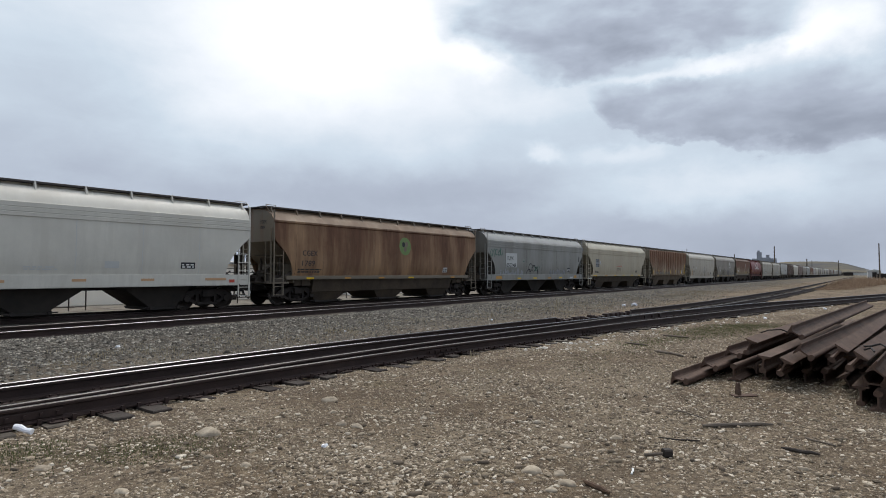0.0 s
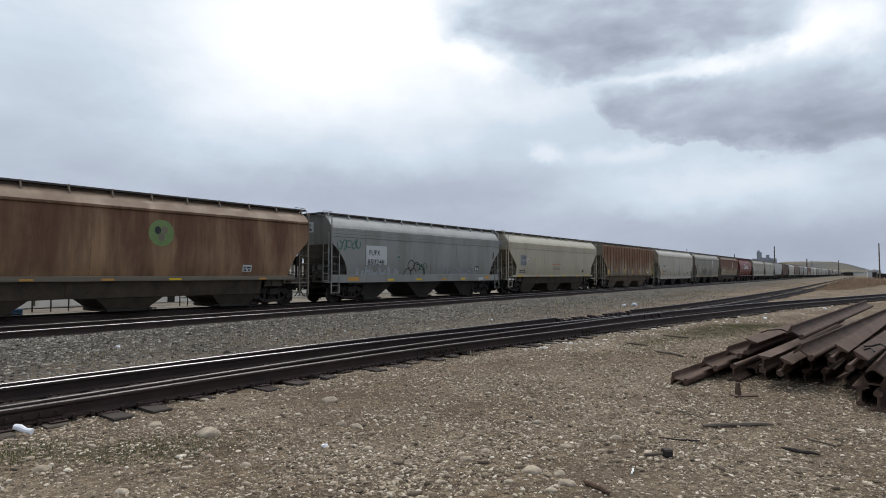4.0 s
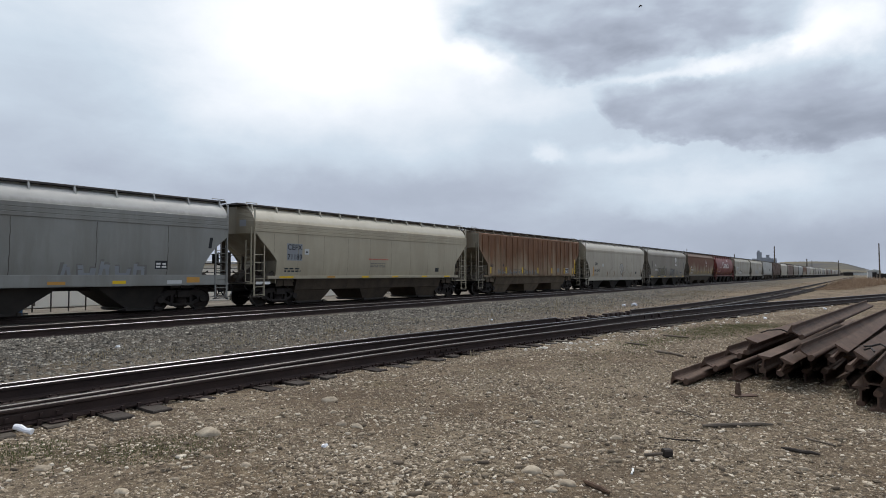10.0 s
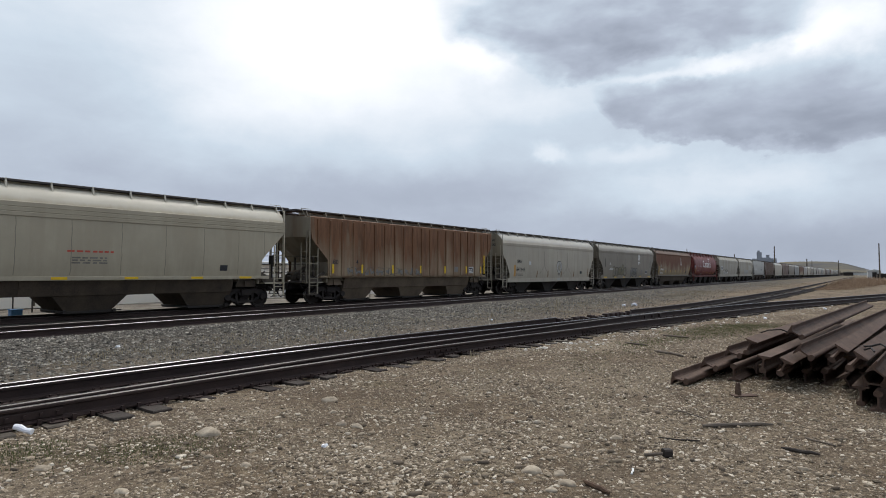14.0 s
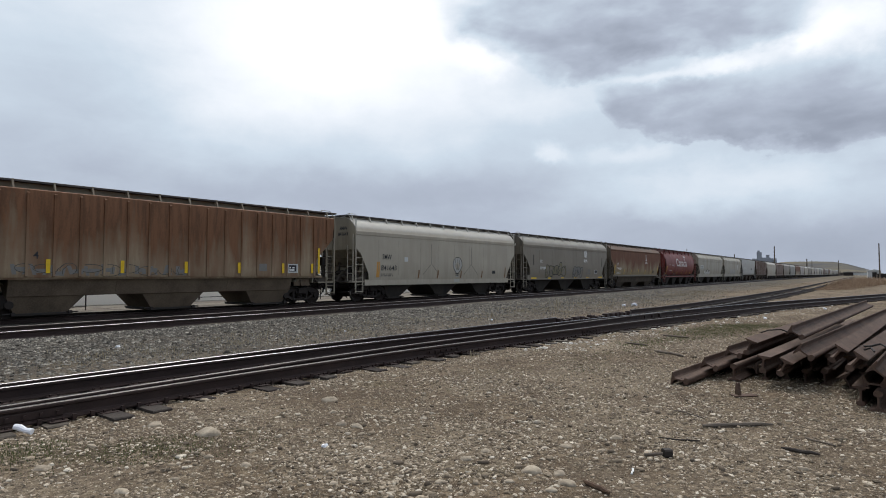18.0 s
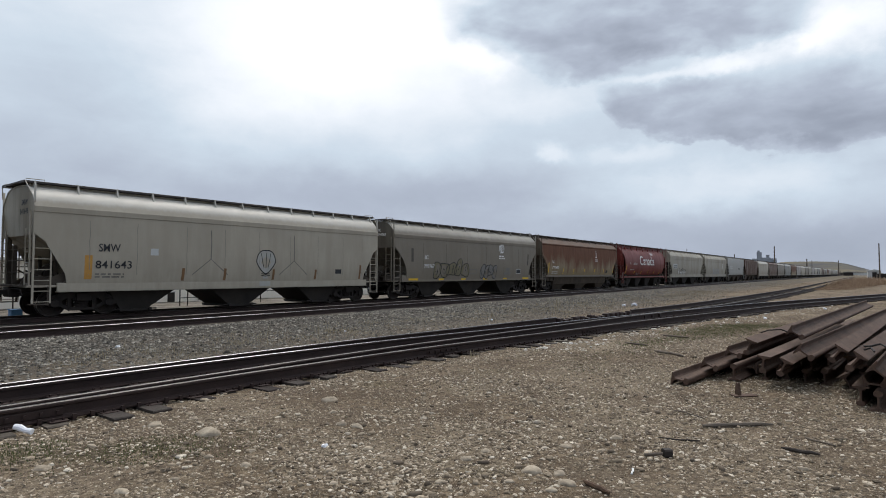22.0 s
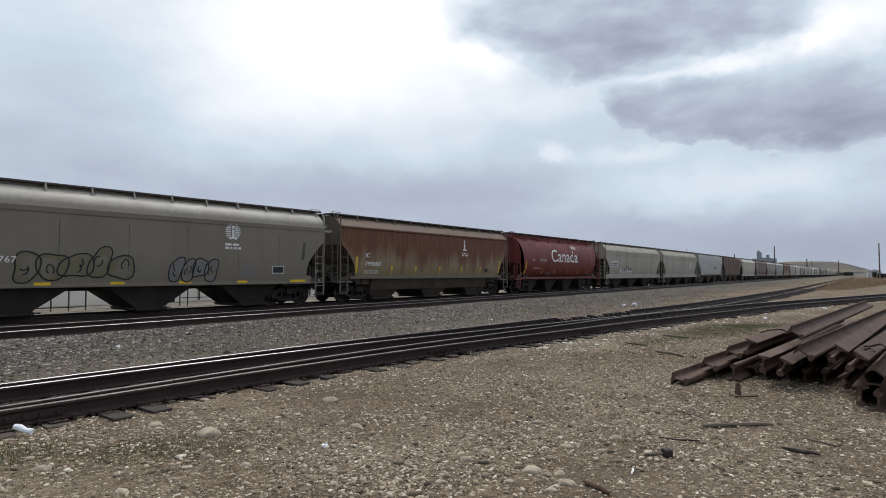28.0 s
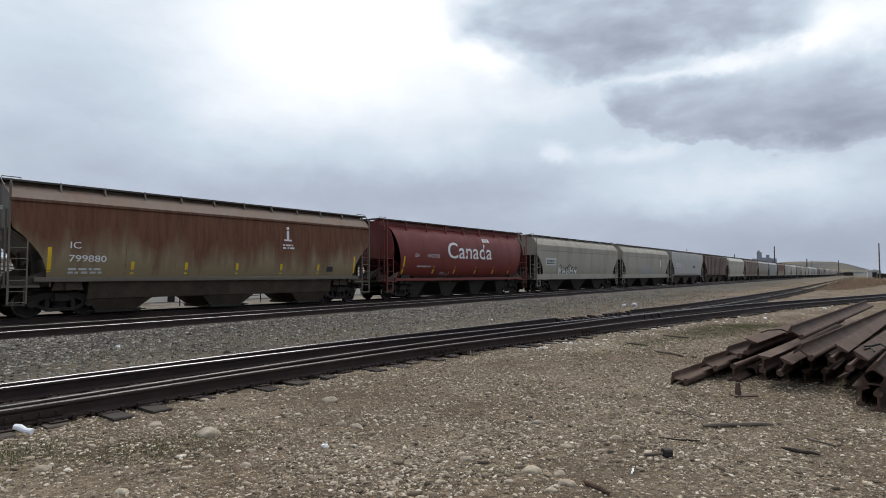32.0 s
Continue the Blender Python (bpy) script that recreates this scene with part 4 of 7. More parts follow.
def hopper_car(spec):
    """One covered hopper car, at its own middle, rail head at z = 0, its front towards -x."""
    half = (spec["rear"] - spec["front"]) / 2
    prof, cut, paint, detail = PROFILES[spec["profile"]], spec["cut"], spec["paint"], spec.get("detail", 2)
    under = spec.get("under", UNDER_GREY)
    trim = spec.get("trim", paint)
    car = thing("hopper_car", spec["label"], "hopper car", "cars of the grain train")
    TRAIN.append((car, (spec["front"] + spec["rear"]) / 2))
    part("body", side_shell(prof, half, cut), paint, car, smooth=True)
    zc = {"curved": 3.0, "slanted": 3.3, "steep": 2.8, "barrel": 2.4}[cut]
    recess = 0.55 if cut == "barrel" else 0.03
    ring = [(y, z) for y, z in prof if z > zc]
    ring = [(width_at(prof, zc), zc)] + ring
    ring = [(y * 0.985, z - (0.03 if z > 4 else 0)) for y, z in ring]
    full = ring + [(-y, z) for y, z in reversed(ring[:-1])]
    bulge = spec.get("bulge", 0.0)
    for s in (-1, 1):
        e = s * (half - recess)
        mb = MB()
        if bulge:
            # faceted end: a flat middle that stands out between two slanted cheeks
            out = [(min(0.72, max(-0.72, y)), z) for y, z in full]
            m = len(full)
            mb.v += [(e, y, z) for y, z in full] + [(e + s * bulge, y, z) for y, z in out]
            mb.f += [(k, (k + 1) % m, m + (k + 1) % m, m + k)[::s] for k in range(m)]
            mb.f.append(tuple(range(m, 2 * m))[::s])
        else:
            mb.prism(full if s < 0 else full[::-1], e - 0.012, e + 0.012)
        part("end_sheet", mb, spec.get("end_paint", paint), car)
        run = half - recess - 2.3
        mb = MB()
        w = width_at(prof, zc) * 0.975
        w2 = width_at(prof, 1.35) * 0.965
        a, b = [(e, -w, zc), (e, w, zc)], [(s * run, w2, 1.15), (s * run, -w2, 1.15)]
        mb.poly(a + b)
        mb.poly([(x - 0.03 * s, y, z - 0.03) for x, y, z in (a + b)][::-1])
        if bulge:
            mb.poly([(e + s * bulge, -0.72, zc), (e + s * bulge, 0.72, zc), (s * (run + 1.2), 0.72, 2.2), (s * (run + 1.2), -0.72, 2.2)])
            for sy in (-1, 1):
                mb.poly([(e + s * bulge, sy * 0.72, zc), (e, sy * w, zc), (s * (run + 1.2), sy * 0.72, 2.2)])
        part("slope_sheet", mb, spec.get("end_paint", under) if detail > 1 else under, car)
        if cut != "barrel":
            xb = half - recess - 1.22
            zb = zc - (zc - 1.15) * 1.22 / 2.3 - 0.05
            wb = width_at(prof, 2.0) * 0.90
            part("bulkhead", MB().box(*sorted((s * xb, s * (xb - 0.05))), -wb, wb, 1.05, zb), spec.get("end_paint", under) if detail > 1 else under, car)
        # end platform, stub sill and its plates
        mb = MB().box(*sorted((s * (half - 2.4), s * (half + 0.28))), -0.28, 0.28, 0.72, 1.04, 0.02)
        part("stub_sill", mb, BLACK_STEEL, car)
        mb = MB().box(*sorted((s * (half - 0.95), s * (half + 0.12))), -1.48, 1.48, 1.03, 1.10, 0.01)
        part("end_platform", mb, trim if detail > 1 else BLACK_STEEL, car)
        mb = MB()
        for sy in (-1, 1):
            mb.yprism([(s * (half - 1.35), 0.92), (s * (half - 2.35), 0.92), (s * (half - 2.2), 1.45), (s * (half - 1.5), 1.45)][::s], sy * 1.30 - 0.04, sy * 1.30 + 0.04)
            mb.box(*sorted((s * (half - 1.75), s * (half - 1.95))), *sorted((sy * 0.25, sy * 1.4)), 0.92, 1.18)
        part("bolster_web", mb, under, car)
        cp = part("coupler", shared("coupler", coupler_mesh), None, car)
        cp.matrix_basis = pose(s * (half + 0.12), 0, 0, 0, 0, 0 if s > 0 else 180)
        if detail > 1:
            ho = part("air_hose", shared("hose", hose_mesh), None, car)
            ho.matrix_basis = pose(s * (half + 0.1), 0, 0, 0, 0, 0 if s > 0 else 180)
            # struts that carry the end of the hopper
            for sy in (-1, 1):
                zs = zc - (zc - 1.15) * (0.95 - recess) / 2.3
                part("end_post", MB().box(*sorted((s * (half - 1.00), s * (half - 0.91))), *sorted((sy * 0.70, sy * 0.78)), 1.08, zs), END_GRIME, car)
                part("gusset", MB().yprism([(s * (half - 0.08), 1.1), (s * (half - 0.95), 1.1), (s * (half - 1.25), 1.55), (s * (half - 1.15), 1.62)][::s], *sorted((sy * 1.28, sy * 1.33))), END_GRIME, car)
                part("cross_brace", MB().tube([(s * (half - 0.15), sy * 0.30, 1.62), (s * (half - 0.95), sy * 0.72, 1.22)], 0.03, 5), END_GRIME, car)
                part("uncoupling_lever", MB().tube([(s * (half + 0.22), sy * 0.15, 1.0), (s * (half + 0.2), sy * 1.15, 0.98), (s * (half + 0.22), sy * 1.4, 0.78)], 0.018, 5), BLACK_STEEL, car)
                part("side_step", MB().box(*sorted((s * (half - 0.5), s * (half + 0.05))), *sorted((sy * 1.40, sy * 1.58)), 0.45, 0.49).box(*sorted((s * (half - 0.5), s * (half - 0.46))), *sorted((sy * 1.52, sy * 1.57)), 0.47, 1.06), END_GRIME, car)
            part("corner_post", MB().box(*sorted((s * (half - 0.14), s * (half - 0.01))), 0.96, 1.10, 1.08, zc + 0.1), END_GRIME, car)
            part("corner_post", MB().box(*sorted((s * (half - 0.18), s * (half - 0.05))), 0.52, 0.66, 1.08, 2.5), END_GRIME, car)
            part("centre_web", MB().yprism([(s * (half - 1.25), 1.06), (s * (half - 0.08), 1.06), (s * (half - 0.25), 1.42), (s * (half - 0.8), 1.75), (s * (half - 1.25), 2.05)][::s], -0.05, 0.05), END_GRIME, car)
            mb = MB()
            for z in (1.55, 1.95, 2.35):
                mb.tube([(s * (half - 0.02), -1.5, z), (s * (half - 0.02), 1.5, z)], 0.014, 5)
            part("handrail", mb, END_GRIME, car)
            mb = MB().box(*sorted((s * (half - 0.9), s * (half - 0.25))), -0.85, -0.5, 1.1, 1.42, 0.03)
            mb.tube([(s * (half - 0.55), -0.4, 1.3), (s * (half - 0.55), 0.75, 1.3)], 0.13, 10)
            part("brake_cylinder", mb, END_GRIME, car)
            part("brake_pipe", MB().tube([(s * (half - 1.6), -0.9, 0.95), (s * (half - 0.4), -0.9, 0.93), (s * (half + 0.12), -0.42, 0.82)], 0.03, 6), BLACK_STEEL, car)
            part("crossover_grating", MB().box(*sorted((s * (half - 0.02), s * (half + 0.26))), -1.2, 1.2, 1.06, 1.12, 0.006), END_GRIME, car)
        tx = s * (half - 1.72)
        add_truck(car, tx, detail > 2)
    sill = spec.get("sill", (1.03, 1.45))
    for s in (-1, 1):
        mb = MB()
        y0, y1 = (1.50, 1.56) if sill[1] > 1.4 else (1.42, 1.52)
        inset = 0.0 if sill[1] > 1.4 else 0.75
        mb.box(-half + inset + 0.02, half - inset - 0.02, *sorted((s * y0, s * y1)), sill[0], sill[1], 0.01)
        mb.box(-half + inset + 0.02, half - inset - 0.02, *sorted((s * (y0 - 0.12), s * y1)), sill[0], sill[0] + 0.03)
        part("side_sill", mb, spec.get("sill_paint", paint), car)
    # discharge bays
    n_bay = spec.get("bays", 3)
    pitch = 4.55 if n_bay == 3 else 3.3
    apex, flat_top = spec.get("apex", (1.00, 1.25))
    for k in range(n_bay):
        c = pitch * (k - (n_bay - 1) / 2)
        lim, lb = half - 2.5, spec.get("foot", 0.50 if n_bay == 3 else 0.45)
        w1, w2, w3, zb = 1.42, 1.24, 0.98, 0.15

        def ends(l, wide=0.0):
            return max(-lim + wide, c - l), min(lim - wide, c + l)
        rings = [(ends(pitch / 2 - 0.004), w1, 1.34), (ends(pitch / 2 - 0.004 if flat_top > 0.5 else pitch / 2 - flat_top / 2), w2, apex)]
        if flat_top > 0.5:
            rings.append((ends(pitch / 2 - flat_top / 2), w2 - 0.04, apex - 0.02))
        rings.append((ends(lb, 0.1), w3, zb))
        mb = MB()
        i = 0
        for (e0, e1), w, z in rings:
            mb.v += [(e0, -w, z), (e1, -w, z), (e1, w, z), (e0, w, z)]
        for q in range(len(rings) - 1):
            for j in range(4):
                a, b = i + 4 * q + j, i + 4 * q + (j + 1) % 4
                mb.f.append((a + 4, b + 4, b, a))
        q = 4 * len(rings) - 4
        mb.f.append((q, q + 3, q + 2, q + 1))
        mb.f.append((i, i + 1, i + 2, i + 3))
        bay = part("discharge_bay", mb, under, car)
        if detail > 1:
            e0, e1 = rings[-1][0]
            gm = MB().box(e0 - 0.08, e1 + 0.08, -1.04, 1.04, 0.07, 0.16, 0.01)
            for s, e in ((-1, e0), (1, e1)):
                gm.tube([(e + s * 0.05, -1.12, 0.15), (e + s * 0.05, 1.12, 0.15)], 0.035, 6)
                gm.tube([(e + s * 0.05, -1.18, 0.15), (e + s * 0.05, -1.10, 0.15)], 0.07, 6)
                gm.tube([(e + s * 0.05, -1.06, 0.15), (e + s * 0.32, -1.06, 0.15)], 0.03, 6)
            part("outlet_gate", gm, BLACK_STEEL, bay)
    part("centre_sill", MB().box(-half + 2.2, half - 2.2, -0.25, 0.25, 0.86, 1.2), BLACK_STEEL, car)
    # roof walks
    for s in (-1, 1):
        y0, y1 = s * 0.66, s * 1.12
        mb = MB().box(-half - 0.18 - bulge, half + 0.18 + bulge, *sorted((y0, y1)), 4.575, 4.655, 0.012)
        part("running_board", mb, WALKWAY, car)
        if detail > 1:
            nb = spec.get("brackets", 11)
            zr = float(np.interp(-1.24, [-p[0] for p in prof if p[1] > 3.9], [p[1] for p in prof if p[1] > 3.9]))
            for k in range(nb):
                x = -half + 0.15 + (2 * half - 0.3) * k / (nb - 1)
                mb = MB().prism([(s * 0.40, 4.54), (s * 1.06, 4.54), (s * 1.17, zr + 0.04), (s * 1.21, zr - 0.02), (s * 1.26, zr - 0.02), (s * 1.145, 4.60), (s * 1.145, 4.662), (s * 1.125, 4.662), (s * 1.125, 4.574), (s * 0.40, 4.574)][::s], x - 0.028, x + 0.028)
                part("board_bracket", mb, trim, car)
        zi = float(np.interp(-0.86, [-p[0] for p in prof if p[1] > 3.9], [p[1] for p in prof if p[1] > 3.9]))
        part("board_stringer", MB().box(-half + 0.05, half - 0.05, *sorted((s * 0.84, s * 0.88)), zi - 0.03, 4.576), trim, car)
    for s in (-1, 1):
        part("end_walk", MB().box(*sorted((s * (half - 0.30), s * (half + 0.18 + bulge))), -0.72, 0.72, 4.605, 4.65, 0.008), WALKWAY, car)
    mb = MB()
    mb.prism([(-0.34, 4.50), (-0.34, 4.60), (-0.22, 4.66), (0.22, 4.66), (0.34, 4.60), (0.34, 4.50)], -half + 0.8, half - 0.8)
    hatch = part("hatch_trough", mb, trim, car)
    if detail > 1:
        for k in range(9):
            x = -half + 1.2 + (2 * half - 2.4) * k / 8
            part("hatch_strap", MB().prism([(-0.37, 4.52), (-0.36, 4.62), (-0.22, 4.69), (0.22, 4.69), (0.36, 4.62), (0.37, 4.52)], x - 0.04, x + 0.04), WALKWAY, hatch)
    # ladders and grab irons
    if detail > 0:
        for s in (-1, 1):
            for sy in (-1, 1):
                if detail < 2 and sy > 0:
                    continue
                lad = part("ladder", shared(("side", spec["name"] if detail > 1 else trim.name, trim.name), lambda: ladder_mesh(0.50, 6, 4.45 if cut != "barrel" else 4.5, 0.52, 0, trim)), None, car)
                lad.matrix_basis = pose(s * (half - 0.02), sy * 1.57, 0, 0, 0, 0 if s < 0 else 180)
                if detail > 1:
                    el = part("end_ladder", shared(("end", trim.name), lambda: ladder_mesh(1.1, 5, 3.6, 0.42, 0, trim)), None, car)
                    el.matrix_basis = pose(s * (half + 0.04), sy * 1.42, 0, 0, 0, 90 if sy < 0 else -90)
        if detail > 1:
            for s in (-1, 1):
                for sy in (-1, 1):
                    x = s * (half + 0.1)
                    part("roof_grab", MB().tube([(x - s * 0.55, sy * 1.06, 4.65), (x - s * 0.55, sy * 1.06, 4.72), (x, sy * 1.06, 4.72), (x + s * 0.04, sy * 1.2, 4.58), (x - s * 0.05, sy * 1.48, 4.2)], 0.016, 5), trim, car)
            wheel = MB().lathe([(0.24, -0.015), (0.28, -0.015), (0.28, 0.015), (0.24, 0.015)], 20, "x")
            wheel.tube([(0, -0.26, 0), (0, 0.26, 0)], 0.014, 5).tube([(0, 0, -0.26), (0, 0, 0.26)], 0.014, 5)
            ob = part("brake_wheel", wheel, BLACK_STEEL, car)
            ob.matrix_basis = pose(half + 0.16, -0.62, 2.15)
            part("brake_gear", MB().box(half - 0.08, half + 0.10, -0.74, -0.50, 1.95, 2.35, 0.03).box(half - 0.02, half + 0.04, -0.66, -0.58, 1.08, 1.97), BLACK_STEEL, car)
            part("brake_reservoir", MB().tube([(-half + 1.0, -0.2, 1.45), (-half + 1.0, 0.9, 1.45)], 0.24, 12), under, car)
    # plate seams
    if spec.get("seams"):
        top = 3.36 if spec["profile"] != "flat" else 4.2
        for x in spec["seams"]:
            z0 = 1.45
            while cut_at(cut, z0) > half - abs(x) - 0.05:
                z0 += 0.1
            mb = stroke(MB(), prof, [(x + 0.012 * math.sin(q * 2.3 + x), z0 + (top - z0) * q / 8) for q in range(9)], 0.024, 0.006)
            part("plate_seam", mb, spec.get("seam_paint", SEAM), car)
    for x in spec.get("ribs", ()):
        z0 = 1.38
        while cut_at(cut, z0) > half - abs(x) - 0.1:
            z0 += 0.1
        part("side_rib", MB().prism([(-1.575, z0), (-1.615, z0 + 0.03), (-1.615, 4.18), (-1.575, 4.22)], x - 0.04, x + 0.04), paint, car)
        part("side_rib", MB().prism([(1.575, 4.22), (1.615, 4.18), (1.615, z0 + 0.03), (1.575, z0)], x - 0.04, x + 0.04), paint, car)
    wide = [(1.565, 0.9), (1.565, 1.455)] if sill[1] > 1.4 else [(1.525, 0.9), (1.525, 1.5)]
    for x0, x1, z0, z1, mat in spec.get("reflectors", ()):
        p = wide if z1 < 1.47 else prof
        part("reflector", plate(MB(), p, x0, x1, z0, z1, 0.006 if not spec.get("ribs") else 0.043), mat, car)
    return car, prof


# bay and bolster tones; the default grey is nearly black
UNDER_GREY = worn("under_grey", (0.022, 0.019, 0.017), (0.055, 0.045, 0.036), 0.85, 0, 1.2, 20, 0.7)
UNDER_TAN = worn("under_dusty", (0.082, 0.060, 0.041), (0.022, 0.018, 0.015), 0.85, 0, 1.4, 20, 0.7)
UNDER_BROWN = worn("under_rusty", (0.150, 0.112, 0.076), (0.062, 0.045, 0.032), 0.85, 0, 1.2, 20, 0.8)
END_GRIME = worn("end_grime", (0.060, 0.050, 0.041), (0.11, 0.088, 0.068), 0.85, 0, 2.0, 25, 0.7)
SEAM_DARK = worn("dark_seam", (0.070, 0.062, 0.052), (0.12, 0.108, 0.09), 0.8, 0, 3, 20, 0.8)
SEAM_PALE = worn("faint_seam", (0.21, 0.192, 0.160), (0.29, 0.268, 0.225), 0.8, 0, 3, 20, 0.8)
SEAM_TAN = worn("tan_seam", (0.20, 0.175, 0.132), (0.27, 0.24, 0.18), 0.8, 0, 3, 20, 0.8)
SEAM = worn("seam_grime", (0.14, 0.125, 0.105), (0.24, 0.22, 0.19), 0.8, 0, 3, 20, 0.8)
ORANGE_RUST = worn("orange_rust", (0.21, 0.115, 0.055), (0.14, 0.085, 0.05), 0.85, 0, 5, 30, 0.7)
SPRAY_WHITE = worn("spray_white", (0.40, 0.385, 0.35), (0.33, 0.315, 0.28), 0.7, 0, 4, 30, 0.6)
RUSTY_SEAM = worn("rusty_seam", (0.10, 0.055, 0.035), (0.20, 0.13, 0.08), 0.8, 0, 3, 20, 0.8)

P_WHITE = car_paint("paint_white", (0.545, 0.53, 0.48), (0.42, 0.39, 0.335), 0.30, high=0.15, dirt=0.16, soft=0.45)
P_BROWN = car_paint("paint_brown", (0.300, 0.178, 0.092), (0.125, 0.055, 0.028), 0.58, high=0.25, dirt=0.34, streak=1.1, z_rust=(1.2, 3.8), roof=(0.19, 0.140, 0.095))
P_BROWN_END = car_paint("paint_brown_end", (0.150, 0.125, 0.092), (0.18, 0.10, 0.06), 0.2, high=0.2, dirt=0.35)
# the pale roof tones on grey, beige and olive paints include painted sunlight
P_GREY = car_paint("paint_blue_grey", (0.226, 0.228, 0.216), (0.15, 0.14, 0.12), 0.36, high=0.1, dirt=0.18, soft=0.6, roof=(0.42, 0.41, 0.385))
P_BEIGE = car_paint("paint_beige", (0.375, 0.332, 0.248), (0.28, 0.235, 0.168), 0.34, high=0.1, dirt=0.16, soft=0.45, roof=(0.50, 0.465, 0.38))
P_RUST = car_paint("paint_rust", (0.28, 0.212, 0.135), (0.172, 0.076, 0.033), 0.68, high=0.60, dirt=0.32, streak=1.1, z_rust=(1.3, 3.9), deep=0.6)
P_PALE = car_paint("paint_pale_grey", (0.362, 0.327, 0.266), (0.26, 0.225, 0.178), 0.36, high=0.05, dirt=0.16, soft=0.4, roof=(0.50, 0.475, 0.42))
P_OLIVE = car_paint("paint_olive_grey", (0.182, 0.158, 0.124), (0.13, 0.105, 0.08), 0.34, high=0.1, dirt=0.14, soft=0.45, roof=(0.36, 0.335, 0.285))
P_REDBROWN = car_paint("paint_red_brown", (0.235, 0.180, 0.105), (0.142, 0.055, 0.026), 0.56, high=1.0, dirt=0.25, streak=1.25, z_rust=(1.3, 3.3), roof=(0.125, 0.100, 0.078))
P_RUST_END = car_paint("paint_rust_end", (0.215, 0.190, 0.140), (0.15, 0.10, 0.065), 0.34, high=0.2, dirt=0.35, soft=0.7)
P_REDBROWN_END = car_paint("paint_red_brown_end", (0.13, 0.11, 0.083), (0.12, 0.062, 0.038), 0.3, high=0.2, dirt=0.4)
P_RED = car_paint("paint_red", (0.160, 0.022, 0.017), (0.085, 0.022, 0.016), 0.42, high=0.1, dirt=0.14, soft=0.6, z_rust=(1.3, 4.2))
# ends of the white, grey, beige and olive cars: side paint, a third darker
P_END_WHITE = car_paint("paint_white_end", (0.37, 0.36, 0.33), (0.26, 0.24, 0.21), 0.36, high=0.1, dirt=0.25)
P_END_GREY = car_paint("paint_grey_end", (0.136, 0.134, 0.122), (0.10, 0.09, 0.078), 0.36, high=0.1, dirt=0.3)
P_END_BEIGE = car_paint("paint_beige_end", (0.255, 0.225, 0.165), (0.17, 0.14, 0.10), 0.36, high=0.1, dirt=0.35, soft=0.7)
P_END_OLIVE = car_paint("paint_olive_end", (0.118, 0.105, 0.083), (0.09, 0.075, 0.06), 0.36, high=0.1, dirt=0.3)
P_CREAM = car_paint("paint_cream", (0.305, 0.28, 0.228), (0.22, 0.185, 0.14), 0.34, high=0.1, dirt=0.22, soft=0.6)
P_SILVER = car_paint("paint_silver", (0.32, 0.315, 0.295), (0.30, 0.26, 0.22), 0.15, high=0.1, dirt=0.2, soft=0.7)
P_DARKBROWN = car_paint("paint_dark_brown", (0.14, 0.09, 0.065), (0.09, 0.045, 0.03), 0.5, high=0.2, dirt=0.35)
P_LILAC = car_paint("paint_dusty_grey", (0.30, 0.275, 0.255), (0.18, 0.13, 0.11), 0.25, high=0.2, dirt=0.3)


def spread(half, n):
    return [-half + 2 * half * k / n for k in range(1, n)]


